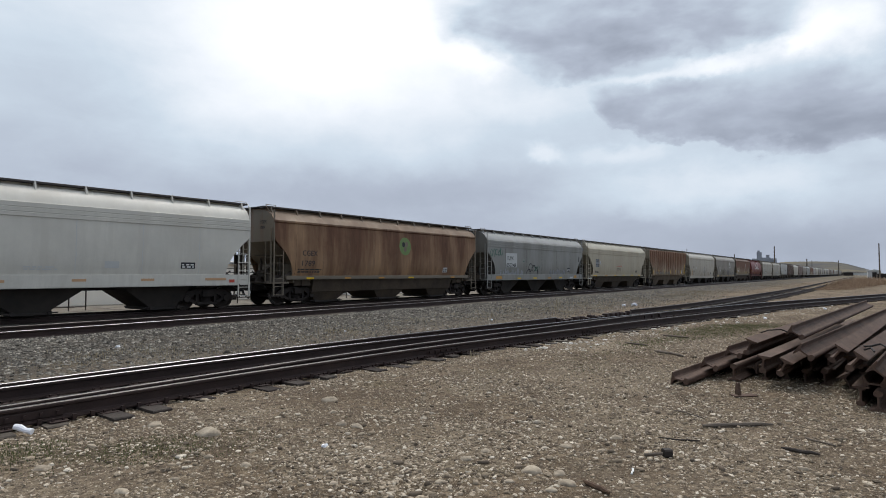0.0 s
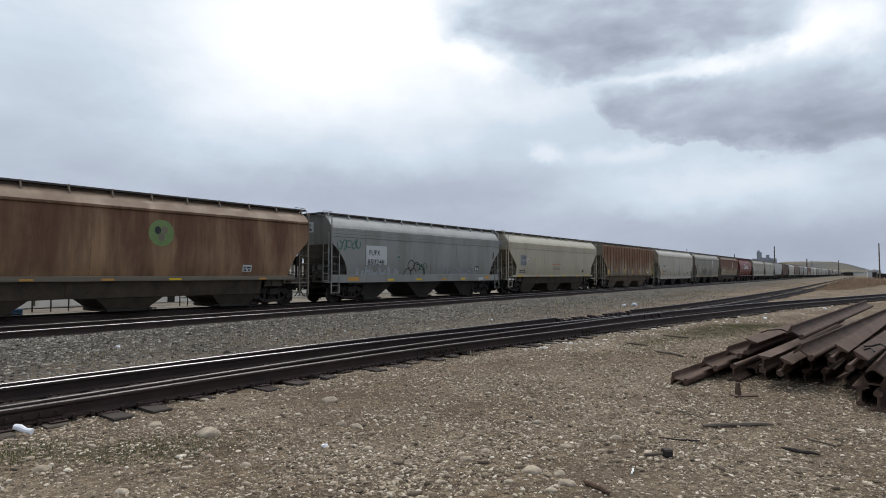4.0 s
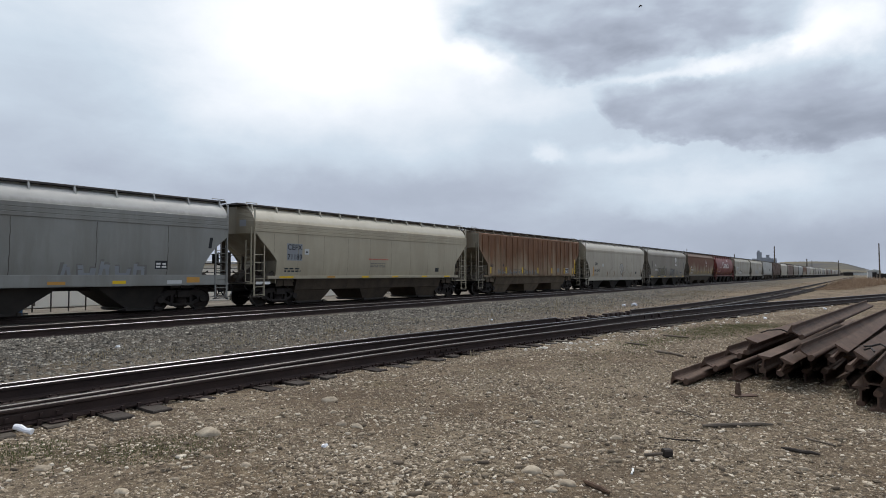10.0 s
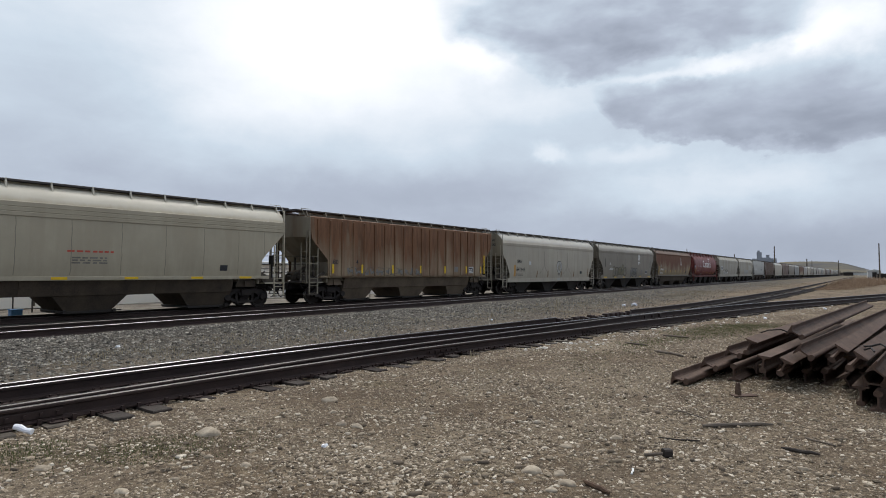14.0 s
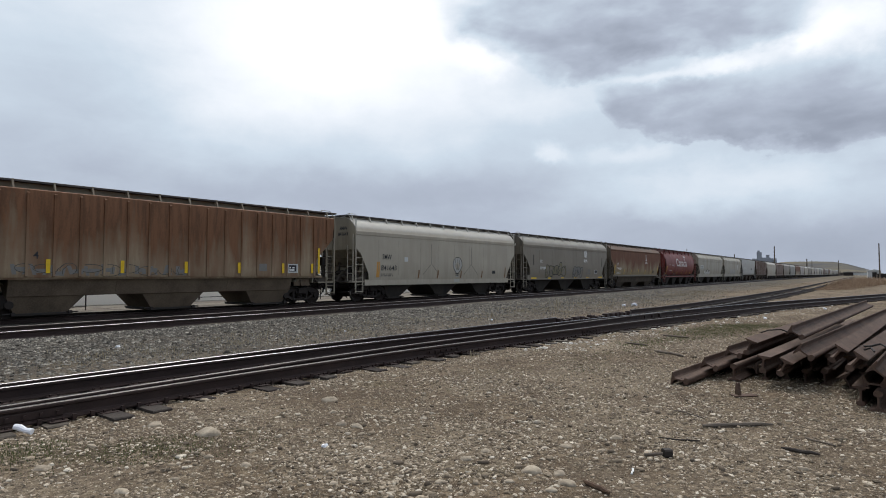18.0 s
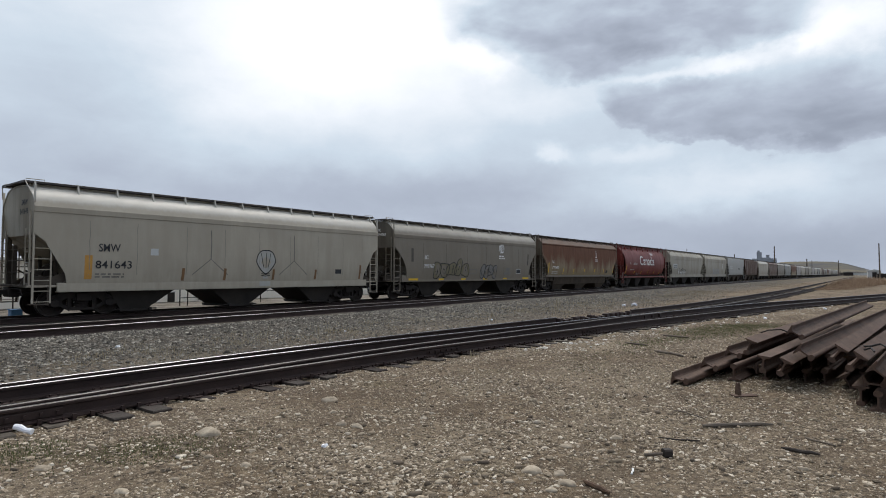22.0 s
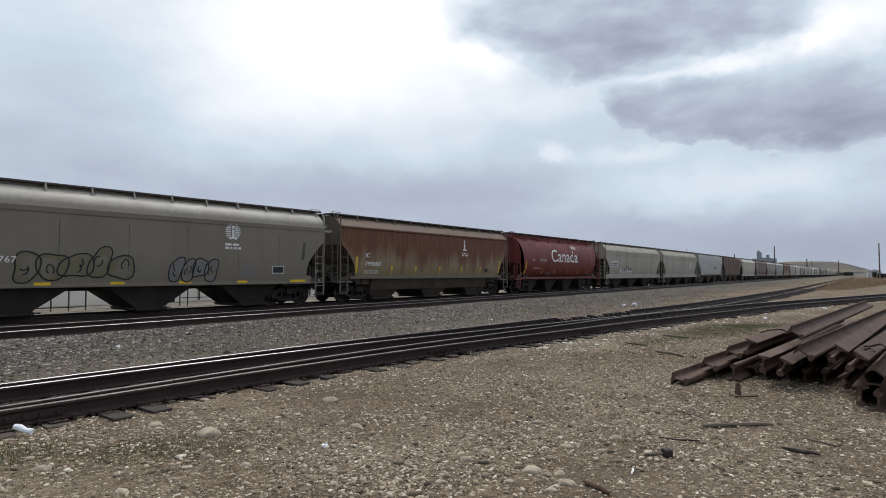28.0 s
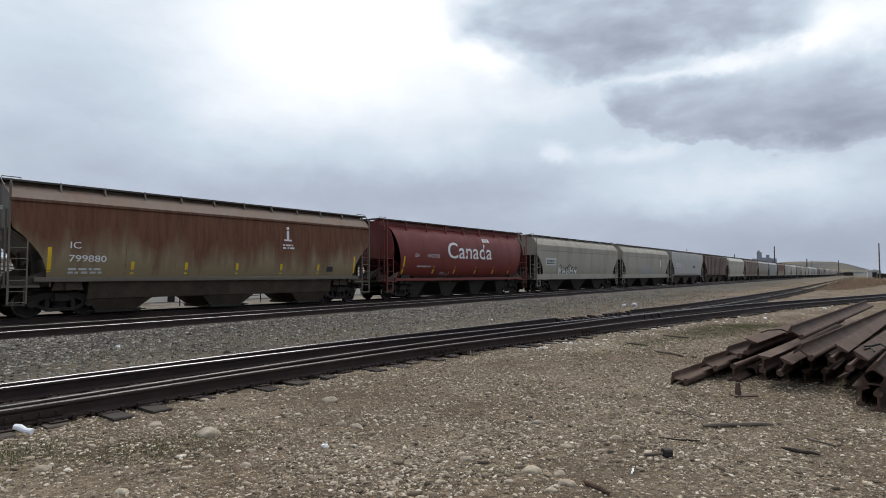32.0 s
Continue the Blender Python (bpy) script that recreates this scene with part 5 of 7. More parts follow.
def build_train():
    # white car that leads out of view
    c, p = hopper_car(dict(name="a", front=-0.02, rear=16.14, profile="belted", cut="curved", paint=P_WHITE, end_paint=P_END_WHITE, sill=(1.0, 1.46), detail=3, bays=3, brackets=11,
        label="white covered hopper car with faded orange reflectors, rolling on rails", seams=spread(8, 7), seam_paint=PATCH,
        reflectors=[(-3.9, -3.4, 1.2, 1.29, TAN_MARK), (-1.5, -0.9, 1.2, 1.29, TAN_MARK), (1.04, 1.5, 1.22, 1.31, TAN_MARK), (3.4, 3.9, 1.22, 1.31, TAN_MARK), (6.0, 6.95, 1.22, 1.32, TAN_MARK), (7.1, 7.35, 1.12, 1.25, RED_MARK)]))
    part("data_panel", plate(MB(), p, 4.95, 5.55, 1.70, 1.95), BLACK_MARK, c, "black inspection panel")
    part("stencil", bars(p, 5.0, 5.5, 1.74, 1.92, 2, 3, 0.009), WHITE_MARK, c)
    part("stencil", bars(p, -0.4, 0.6, 1.62, 1.78, 2, 4), PATCH, c)
    part("logo_mark", plate(MB(), p, 2.1, 2.6, 1.7, 1.95), PATCH, c)
    # brown streaked car with a round green emblem
    c, p = hopper_car(dict(name="b", front=17.38, rear=33.68, profile="round", cut="curved", paint=P_BROWN, end_paint=P_BROWN_END, trim=P_BROWN_END, under=UNDER_TAN, sill=(1.22, 1.40), sill_paint=P_BROWN_END, detail=3, bays=3, brackets=12, apex=(0.60, 2.1), foot=0.72,
        label="brown streaked covered hopper car with a round green emblem", seams=[-6.9, -5.2, -3.4, -1.6, 0.2, 2.0, 3.8, 5.6], seam_paint=RUSTY_SEAM,
        reflectors=[(-6.2, -5.75, 1.24, 1.32, YELLOW), (-3.7, -3.3, 1.24, 1.32, ORANGE), (-1.2, -0.75, 1.24, 1.32, ORANGE), (1.3, 1.8, 1.24, 1.32, YELLOW), (5.4, 5.8, 1.24, 1.32, ORANGE)]))
    words(c, p, "CGEX", -6.52, 2.37, 0.36, BLACK_MARK, 0.92)
    words(c, p, "1789", -6.52, 1.88, 0.36, BLACK_MARK, 0.78)
    end_words(c, 8.15, 0.03, "CGEX", -0.45, 3.86, 0.2, BLACK_MARK)
    end_words(c, 8.15, 0.03, "1789", -0.45, 3.6, 0.2, BLACK_MARK)
    disc = MB()
    ring = [(0.92 + 0.50 * math.cos(a * math.pi / 16), 3.08 + 0.52 * math.sin(a * math.pi / 16)) for a in range(32)]
    disc.poly([(x, -(width_at(p, z) + 0.006), z) for x, z in ring])
    part("emblem", disc, GREEN_MARK, c, "round green emblem")
    for k, (dx, dz) in enumerate(((-0.14, 0.1), (0.12, 0.12), (0.0, -0.16))):
        leaf = [(0.92 + dx + 0.13 * math.cos(a * 0.785 + k), 3.08 + dz + 0.16 * math.sin(a * 0.785 + k)) for a in range(8)]
        part("emblem_leaf", MB().poly([(x, -(width_at(p, z) + 0.011), z) for x, z in leaf]), P_BROWN_END if k else BLACK_MARK, c)
    part("stencil", bars(p, -6.75, -5.3, 1.55, 1.78, 2, 7), BLACK_MARK, c)
    part("stencil_frame", plate(MB(), p, 4.55, 5.0, 1.58, 1.88), PATCH, c)
    part("stencil", bars(p, 4.6, 4.95, 1.62, 1.84, 2, 8, 0.011), BLACK_MARK, c)
    # blue-grey car with the pale number panel and graffiti
    c, p = hopper_car(dict(name="c", front=35.11, rear=50.90, profile="belted", cut="curved", paint=P_GREY, end_paint=P_END_GREY, detail=3, bays=3, brackets=12,
        label="blue-grey covered hopper car with graffiti and a pale number panel", seams=[-5.5, -2.4, 0.1, 2.7, 5.3], seam_paint=SEAM_DARK,
        reflectors=[(-6.75, -5.95, 1.12, 1.32, ORANGE), (-3.72, -3.2, 1.10, 1.21, YELLOW), (-1.25, -0.72, 1.11, 1.22, YELLOW), (1.2, 1.75, 1.11, 1.22, ORANGE), (3.28, 3.75, 1.12, 1.24, YELLOW), (6.1, 6.65, 1.14, 1.36, ORANGE), (5.3, 5.9, 1.1, 1.24, PATCH)]))
    part("number_panel", plate(MB(), p, -5.45, -3.84, 1.98, 3.02), PATCH, c, "pale grey repainted number panel")
    words(c, p, "FUPX", -5.23, 2.50, 0.42, BLACK_MARK, 0.86)
    words(c, p, "850248", -5.35, 1.99, 0.42, BLACK_MARK, 1.32)
    part("graffiti", scrawl(p, -7.5, -5.9, 2.75, 3.3, 5, 0.05, 11), SPRAY_GREEN, c, "dark green spray-painted scrawl")
    mb = MB()
    for cx, cz, rx, rz, a0, a1 in ((-1.72, 1.98, 0.30, 0.30, -0.4, 5.2), (-1.22, 1.92, 0.28, 0.24, -1.2, 3.6), (-1.35, 1.50, 0.92, 0.56, -0.5, 1.5), (-1.90, 1.42, 0.42, 0.42, 1.2, 4.4), (-1.0, 1.55, 0.45, 0.5, -1.4, 1.2), (-1.5, 1.6, 0.25, 0.2, 0, 4.5)):
        stroke(mb, p, [(cx + rx * math.cos(a0 + (a1 - a0) * q / 20), cz + rz * math.sin(a0 + (a1 - a0) * q / 20)) for q in range(21)], 0.06)
    part("graffiti", mb, SPRAY_DARK, c, "dark cloud-shaped spray outline")
    part("graffiti", scrawl(p, -1.2, -0.3, 1.75, 2.1, 3, 0.05, 13), SPRAY_GREEN, c)
    part("graffiti", blocks(p, -6.1, -2.7, 1.1, 1.95, 6, 14), SPRAY_PALE, c, "faded silver graffiti")
    part("graffiti", blocks(p, 1.4, 4.7, 1.12, 2.1, 5, 15), SPRAY_DULL, c, "dull grey block graffiti")
    part("graffiti", blocks(p, 1.5, 4.6, 1.2, 2.0, 5, 15, 0.011), BLUE_PATCH, c, "faded silver graffiti fill")
    part("number_panel", MB().box(-7.889, -7.879, -0.16, 0.72, 3.66, 4.20), PATCH, c, "pale panel on the end sheet")
    end_words(c, 7.895, 0.008, "FUPX", 0.52, 3.95, 0.22, BLACK_MARK)
    end_words(c, 7.895, 0.008, "850248", 0.62, 3.72, 0.22, BLACK_MARK)
    part("data_panel", plate(MB(), p, 4.82, 5.3, 1.68, 2.0), BLACK_MARK, c)
    part("stencil", bars(p, 4.86, 5.26, 1.73, 1.96, 2, 16, 0.011), WHITE_MARK, c)
    part("rust_mark", plate(MB(), p, 7.0, 7.14, 2.55, 3.0, 0.006, 0.06), SPRAY_DARK, c)
    part("stencil_frame", plate(MB(), p, -2.98, -2.70, 2.35, 2.6), P_GREY, c)
    part("stencil", bars(p, -2.95, -2.73, 2.40, 2.56, 1, 5, 0.011), SPRAY_GREEN, c)
    # beige car
    c, p = hopper_car(dict(name="d", bulge=0.40, front=52.19, rear=68.39, profile="belted", cut="slanted", paint=P_BEIGE, end_paint=P_END_BEIGE, sill=(1.26, 1.40), under=UNDER_TAN, detail=3, bays=3, brackets=13, apex=(0.72, 2.05), foot=0.78,
        label="beige covered hopper car with black lettering on blue-grey patches", seams=[-7.06, -5.68, -4.09, -2.47, -0.82, 0.85, 2.5, 4.1, 5.7, 7.0], seam_paint=SEAM_TAN,
        reflectors=[(-6.7, -5.9, 1.29, 1.38, YELLOW), (-3.8, -3.3, 1.29, 1.38, ORANGE), (-1.4, -0.9, 1.29, 1.38, YELLOW), (1.0, 1.5, 1.29, 1.38, YELLOW), (3.6, 4.1, 1.29, 1.38, YELLOW), (5.8, 6.4, 1.29, 1.38, YELLOW), (-7.95, -7.2, 1.02, 1.14, WHITE_MARK)]))
    part("letter_patch", plate(MB(), p, -6.34, -5.44, 2.12, 2.92), BLUE_PATCH, c, "blue-grey patch behind the lettering")
    part("repair_patch", MB().poly([(-8.275, -1.2, 3.62), (-8.415, -0.9, 3.62), (-8.415, -0.9, 3.92), (-8.275, -1.2, 3.92)]), BLUE_PATCH, c)
    words(c, p, "CEFX", -6.31, 2.63, 0.36, BLACK_MARK, 0.85)
    words(c, p, "71189", -6.31, 2.17, 0.36, BLACK_MARK, 0.85)
    part("stencil_frame", plate(MB(), p, -5.3, -5.03, 2.42, 2.70), PATCH, c)
    part("stencil", bars(p, -5.24, -5.1, 2.5, 2.62, 1, 17, 0.011), BLACK_MARK, c)
    part("stencil", bars(p, -6.45, -5.5, 1.58, 1.82, 2, 18), BLACK_MARK, c)
    part("warning", bars(p, -0.95, 0.6, 2.25, 2.36, 1, 19), RED_MARK, c, "small red stencilled line")
    part("stencil", bars(p, -0.8, 0.4, 1.85, 2.12, 3, 20), SEAM, c)
    part("data_panel", plate(MB(), p, 4.85, 5.2, 1.62, 1.86), BLACK_MARK, c)
    # rusty ribbed car
    ribs = [-7.6 + 0.8 * k for k in range(20)]
    c, p = hopper_car(dict(name="e", bulge=0.34, front=69.85, rear=86.11, profile="flat", cut="slanted", paint=P_RUST, end_paint=P_RUST_END, trim=P_RUST_END, under=UNDER_BROWN, sill=(1.30, 1.40), detail=3, bays=3, brackets=14, apex=(0.74, 2.05), foot=0.80,
        label="rusty brown ribbed covered hopper car with yellow reflectors", ribs=ribs,
        reflectors=[(x, x + 0.13, 1.52, 1.98, YELLOW) for x in (-6.7, -4.65, -2.25, 0.2, 2.6, 4.9, 6.6)]))
    words(c, p, "80", -6.62, 1.98, 0.34, BLACK_MARK, 0.36, label="black number 80")
    words(c, p, "4", -5.02, 2.0, 0.34, BLACK_MARK, 0.16, label="black number 4")
    part("graffiti", blocks(p, -5.6, 0.4, 1.42, 1.9, 11, 21, 0.010), SPRAY_DULL, c, "worn grey graffiti along the sill")
    part("graffiti", scrawl(p, -5.6, 0.4, 1.42, 1.85, 9, 0.022, 22, 0.014), SEAM_DARK, c, "dark worn graffiti outline")
    part("data_panel", plate(MB(), p, 5.3, 5.75, 1.6, 1.9, 0.009), BLACK_MARK, c)
    part("stencil", bars(p, 5.34, 5.7, 1.64, 1.86, 2, 22, 0.012), WHITE_MARK, c)
    part("reflector", plate(MB(), p, 7.02, 7.15, 1.5, 2.75, 0.043), YELLOW, c)
    part("stencil_frame", plate(MB(), p, 3.7, 4.1, 1.62, 1.95, 0.009), SPRAY_DULL, c)
    part("stencil_frame", plate(MB(), p, 5.22, 5.84, 1.54, 1.96, 0.005), PATCH, c)
    # pale grey car
    c, p = hopper_car(dict(name="f", front=87.56, rear=103.81, profile="banded", cut="steep", paint=P_PALE, end_paint=P_END_BEIGE, sill=(0.86, 1.18), detail=3, bays=3, brackets=13,
        label="pale grey covered hopper car with black lettering and rust streaks", seams=[-6.4, -4.75, -2.8, -1.1, 0.6, 2.3, 3.95, 5.6, 6.95], seam_paint=SEAM_PALE))
    words(c, p, "SMW", -6.1, 2.30, 0.40, BLACK_MARK, 0.74)
    words(c, p, "841643", -6.2, 1.69, 0.40, BLACK_MARK, 1.26)
    end_words(c, 8.125, 0.03, "SMW", -0.32, 3.86, 0.26, BLACK_MARK)
    end_words(c, 8.125, 0.03, "841643", -0.20, 3.55, 0.26, BLACK_MARK)
    part("yellow_mark", plate(MB(), p, -6.55, -6.3, 1.30, 2.15), ORANGE, c, "faded yellow paint patch")
    part("stencil_frame", plate(MB(), p, -4.25, -3.95, 2.2, 2.46), PATCH, c)
    part("stencil", bars(p, -6.2, -5.2, 1.35, 1.55, 2, 25), SEAM, c)
    mb = MB()
    for x, z1 in ((-2.95, 1.72), (-1.1, 1.72), (1.35, 1.70), (3.8, 1.70), (6.8, 1.95)):
        stroke(mb, p, [(x, 1.22), (x + 0.02, (1.22 + z1) / 2), (x + 0.03, z1)], 0.12, 0.009)
    part("rust_streak", mb, ORANGE_RUST, c, "orange-brown rust streaks over the sill")
    mb = MB()
    for x in (-1.75, 2.5):
        stroke(mb, p, [(x, 2.1), (x + 0.02, 2.7), (x, 3.3)], 0.05, 0.009)
        stroke(mb, p, [(x - 0.8, 1.45), (x, 2.1), (x + 0.8, 1.45)], 0.04, 0.008)
    part("weld_line", mb, SEAM, c)
    ring = []
    for q in range(33):
        a = q / 32 * 2 * math.pi
        lobe = 0.10 * max(0.0, math.cos(a)) * abs(math.sin(a))
        ring.append((0.95 + 0.50 * math.sin(a) * (1 - 0.45 * max(0.0, -math.cos(a))), 2.02 + 0.52 * math.cos(a) + lobe))
    part("graffiti", MB().poly([(x, -(width_at(p, z) + 0.007), z) for x, z in ring[:-1]]), SPRAY_WHITE, c, "pale balloon-shaped graffiti fill")
    mb = stroke(MB(), p, ring, 0.045, 0.011)
    for dx in (-0.22, 0.0, 0.2):
        stroke(mb, p, [(0.95 + dx * 1.2, 2.42), (0.95 + dx * 0.9, 2.1), (0.95 + dx * 0.5, 1.75)], 0.03, 0.011)
    for z in (1.5, 1.42):
        stroke(mb, p, [(0.72, z), (0.95, z - 0.03), (1.18, z)], 0.035, 0.011)
    part("graffiti", mb, SPRAY_DARK, c, "black spray outline of a balloon")
    part("graffiti", plate(plate(MB(), p, 0.82, 1.08, 1.28, 1.42), [(1.53, 0.8), (1.53, 1.3)], 0.66, 1.24, 0.95, 1.16), SPRAY_WHITE, c, "pale graffiti basket")
    part("data_panel", plate(MB(), p, 5.1, 5.5, 1.5, 1.72), BLACK_MARK, c)
    # olive grey car
    c, p = hopper_car(dict(name="g", front=105.14, rear=121.75, profile="banded", cut="curved", paint=P_OLIVE, end_paint=P_END_OLIVE, sill=(1.02, 1.40), detail=3, bays=3, brackets=12,
        label="olive grey covered hopper car with graffiti and yellow sill marks", seams=[-5.7, -3.4, -1.1, 1.2, 3.5, 5.6], seam_paint=SEAM_DARK,
        reflectors=[(-6.97, -6.1, 1.10, 1.22, YELLOW), (-4.1, -3.6, 1.10, 1.20, YELLOW), (-1.7, -1.2, 1.10, 1.20, YELLOW), (0.9, 1.4, 1.10, 1.20, YELLOW), (3.5, 4.0, 1.10, 1.20, YELLOW), (6.3, 7.2, 1.10, 1.22, YELLOW)]))
    words(c, p, "IC", -5.56, 2.38, 0.34, WHITE_MARK, 0.36)
    words(c, p, "799767", -5.62, 1.86, 0.30, WHITE_MARK, 1.0)
    mb = MB()
    for k in range(9):
        z = 2.98 + 0.08 * k
        w = math.sqrt(max(0.0, 0.36**2 - (z - 3.3) ** 2))
        if w > 0.05:
            plate(mb, p, 3.22 - w, 3.22 - 0.10, z - 0.022, z + 0.022)
            plate(mb, p, 3.22 + 0.10, 3.22 + w, z - 0.022, z + 0.022)
    part("emblem", mb, WHITE_MARK, c, "round striped white emblem")["kind"] = "stuff"
    part("logo_mark", plate(MB(), p, 3.17, 3.28, 3.08, 3.40, 0.009), WHITE_MARK, c)
    part("logo_mark", plate(MB(), p, 3.05, 3.40, 3.0, 3.08, 0.009), WHITE_MARK, c)
    part("logo_mark", MB().poly([(3.22 + 0.08 * math.cos(a), -(width_at(p, 3.51) + 0.009), 3.51 + 0.08 * math.sin(a)) for a in np.linspace(0, 2 * math.pi, 13)[:-1]]), WHITE_MARK, c)
    part("stencil", bars(p, 2.85, 3.62, 2.55, 2.86, 2, 30), WHITE_MARK, c, "two short white painted bars")
    f, l = bubbles(p, -4.7, -0.95, 1.30, 2.30, 5, 0.05, 31)
    part("graffiti", f, SPRAY_GOLD, c, "olive ochre graffiti fill")
    part("graffiti", l, SPRAY_DARK, c, "black spray outline letters")
    f, l = bubbles(p, 0.5, 2.5, 1.25, 2.10, 4, 0.05, 34)
    part("graffiti", f, SPRAY_DULL, c, "dull silver graffiti fill")
    part("graffiti", l, SPRAY_DARK, c, "black spray outline letters")
    end_words(c, 8.305, 0.03, "IC", -0.35, 3.95, 0.22, WHITE_MARK)
    end_words(c, 8.305, 0.03, "799767", -0.30, 3.68, 0.22, WHITE_MARK)
    part("data_panel", plate(MB(), p, 5.25, 5.9, 1.50, 1.85), PATCH, c)
    part("stencil", plate(MB(), p, 5.29, 5.86, 1.54, 1.81, 0.011), BLACK_MARK, c)
    part("rust_mark", stroke(MB(), p, [(6.95, 2.15), (7.02, 2.5), (7.05, 3.0)], 0.17), SEAM_DARK, c)
    part("rust_mark", plate(MB(), p, -6.8, -6.6, 2.2, 3.0), SEAM_DARK, c)
    part("stencil_frame", plate(MB(), p, -0.9, 0.0, 1.5, 1.8), SPRAY_DULL, c)
    part("stencil", plate(MB(), p, -0.85, -0.05, 1.54, 1.76, 0.010), P_OLIVE, c)
    part("stencil_frame", plate(MB(), p, 3.78, 4.3, 1.66, 1.92), SPRAY_DULL, c)
    part("stencil_frame", plate(MB(), p, 3.55, 4.45, 1.44, 1.60), SPRAY_DULL, c)
    # red-brown car
    c, p = hopper_car(dict(name="h", front=122.81, rear=139.14, profile="round", cut="curved", paint=P_REDBROWN, end_paint=P_REDBROWN_END, trim=P_REDBROWN_END, under=UNDER_TAN, sill=(1.22, 1.38), sill_paint=P_REDBROWN_END, detail=3, bays=3, brackets=12, apex=(0.60, 2.1), foot=0.72,
        label="red-brown rust-streaked covered hopper car with upright yellow reflectors", seams=[-4.5, 0.0, 4.5], seam_paint=RUSTY_SEAM,
        reflectors=[(-7.05, -6.93, 1.55, 2.4, YELLOW), (7.0, 7.1, 1.55, 2.4, YELLOW)] + [(x, x + 0.12, 1.48, 1.95, YELLOW) for x in (-4.3, -2.2, 0.1, 2.4, 4.6)]))
    end_words(c, 8.165, 0.03, "IC", -0.35, 3.9, 0.2, WHITE_MARK)
    end_words(c, 8.165, 0.03, "799880", -0.30, 3.64, 0.2, WHITE_MARK)
    words(c, p, "IC", -6.37, 2.38, 0.33, WHITE_MARK, 0.34)
    words(c, p, "799880", -6.40, 1.92, 0.33, WHITE_MARK, 1.22)
    part("logo_mark", plate(MB(), p, 2.72, 2.86, 3.1, 3.5), WHITE_MARK, c, "white emblem")
    part("logo_mark", plate(MB(), p, 2.58, 3.0, 3.02, 3.10), WHITE_MARK, c)
    part("logo_mark", MB().poly([(2.79 + 0.08 * math.cos(a), -(width_at(p, 3.62) + 0.006), 3.62 + 0.08 * math.sin(a)) for a in np.linspace(0, 2 * math.pi, 13)[:-1]]), WHITE_MARK, c)
    part("stencil", bars(p, 2.5, 3.15, 2.66, 2.92, 2, 40), WHITE_MARK, c)
    part("stencil", bars(p, -6.4, -5.3, 1.5, 1.74, 2, 41), PATCH, c)
    part("data_panel", plate(MB(), p, 5.2, 5.6, 1.6, 1.85), BLACK_MARK, c)
    # red barrel-sided car
    c, p = hopper_car(dict(name="i", front=140.52, rear=156.22, profile="barrel", cut="barrel", paint=P_RED, trim=P_RED, end_paint=P_RED, under=UNDER_GREY, sill=(1.08, 1.24), detail=3, bays=4, brackets=9,
        label="red barrel-sided covered hopper car with large white lettering", seams=[-4.5, -1.5, 1.5, 4.5], seam_paint=RUSTY_SEAM,
        reflectors=[(x, x + 0.12, 1.5, 1.95, YELLOW) for x in (-3.6, -1.4, 1.0, 3.2, 5.3)] + [(-6.45, -6.33, 1.5, 2.5, YELLOW)]))
    words(c, p, "Canada", -2.25, 2.50, 1.45, WHITE_MARK, 5.1, label="large white word Canada")
    words(c, p, "CN", -5.5, 2.5, 0.30, PATCH, 0.4)
    words(c, p, "100202", -4.3, 2.5, 0.28, PATCH, 1.2)
    for x0, x1 in ((1.95, 2.12), (2.2, 2.5), (2.58, 2.75)):
        part("flag_mark", plate(MB(), p, x0, x1, 3.66, 3.92), WHITE_MARK if x1 - x0 < 0.2 else PATCH, c)
    part("stencil", bars(p, -5.2, -3.9, 1.9, 2.05, 1, 45), PATCH, c)
    part("graffiti", scrawl(p, -2.8, -1.8, 1.38, 1.6, 3, 0.04, 46), SPRAY_PALE, c)
    # the cars behind it
    c, p = hopper_car(dict(name="j", front=157.88, rear=175.22, profile="belted", cut="curved", paint=P_CREAM, detail=2, label="cream grey covered hopper car with white graffiti", seams=[-5, -1.5, 2, 5.5]))
    part("number_panel", plate(MB(), p, -7.2, -5.3, 2.2, 2.8), PATCH, c)
    part("stencil", bars(p, -7.0, -5.5, 2.3, 2.7, 2, 50, 0.01), BLACK_MARK, c)
    part("graffiti", blocks(p, -4.8, -1.2, 1.35, 2.2, 5, 51), WHITE_MARK, c, "white and black graffiti")
    part("graffiti", scrawl(p, -4.8, -1.2, 1.35, 2.2, 6, 0.07, 52, 0.011), SPRAY_DARK, c)
    c, p = hopper_car(dict(name="k", front=176.62, rear=193.22, profile="belted", cut="curved", paint=P_CREAM, detail=2, label="dull cream covered hopper car with pale graffiti", seams=[-4, 0, 4]))
    part("graffiti", blocks(p, -2.5, 2.2, 1.3, 2.6, 6, 53), SPRAY_PALE, c, "pale faded graffiti")
    part("logo_mark", plate(MB(), p, 4.6, 4.9, 2.3, 3.2), WHITE_MARK, c)
    c, p = hopper_car(dict(name="l", front=194.62, rear=211.42, profile="flat", cut="slanted", paint=P_SILVER, under=UNDER_TAN, detail=2, sill=(1.28, 1.4), label="silver grey covered hopper car", seams=[-4, 0, 4]))
    part("stencil", bars(p, -6.5, -3.5, 2.4, 3.0, 2, 54), PATCH, c)
    part("stencil", bars(p, 2.2, 3.6, 2.3, 2.9, 1, 55), BLACK_MARK, c)
    hopper_car(dict(name="m", front=212.82, rear=229.82, profile="flat", cut="slanted", paint=P_DARKBROWN, under=UNDER_TAN, detail=1, sill=(1.28, 1.4), label="dark brown ribbed covered hopper car", ribs=[-7 + 1.0 * k for k in range(15)]))
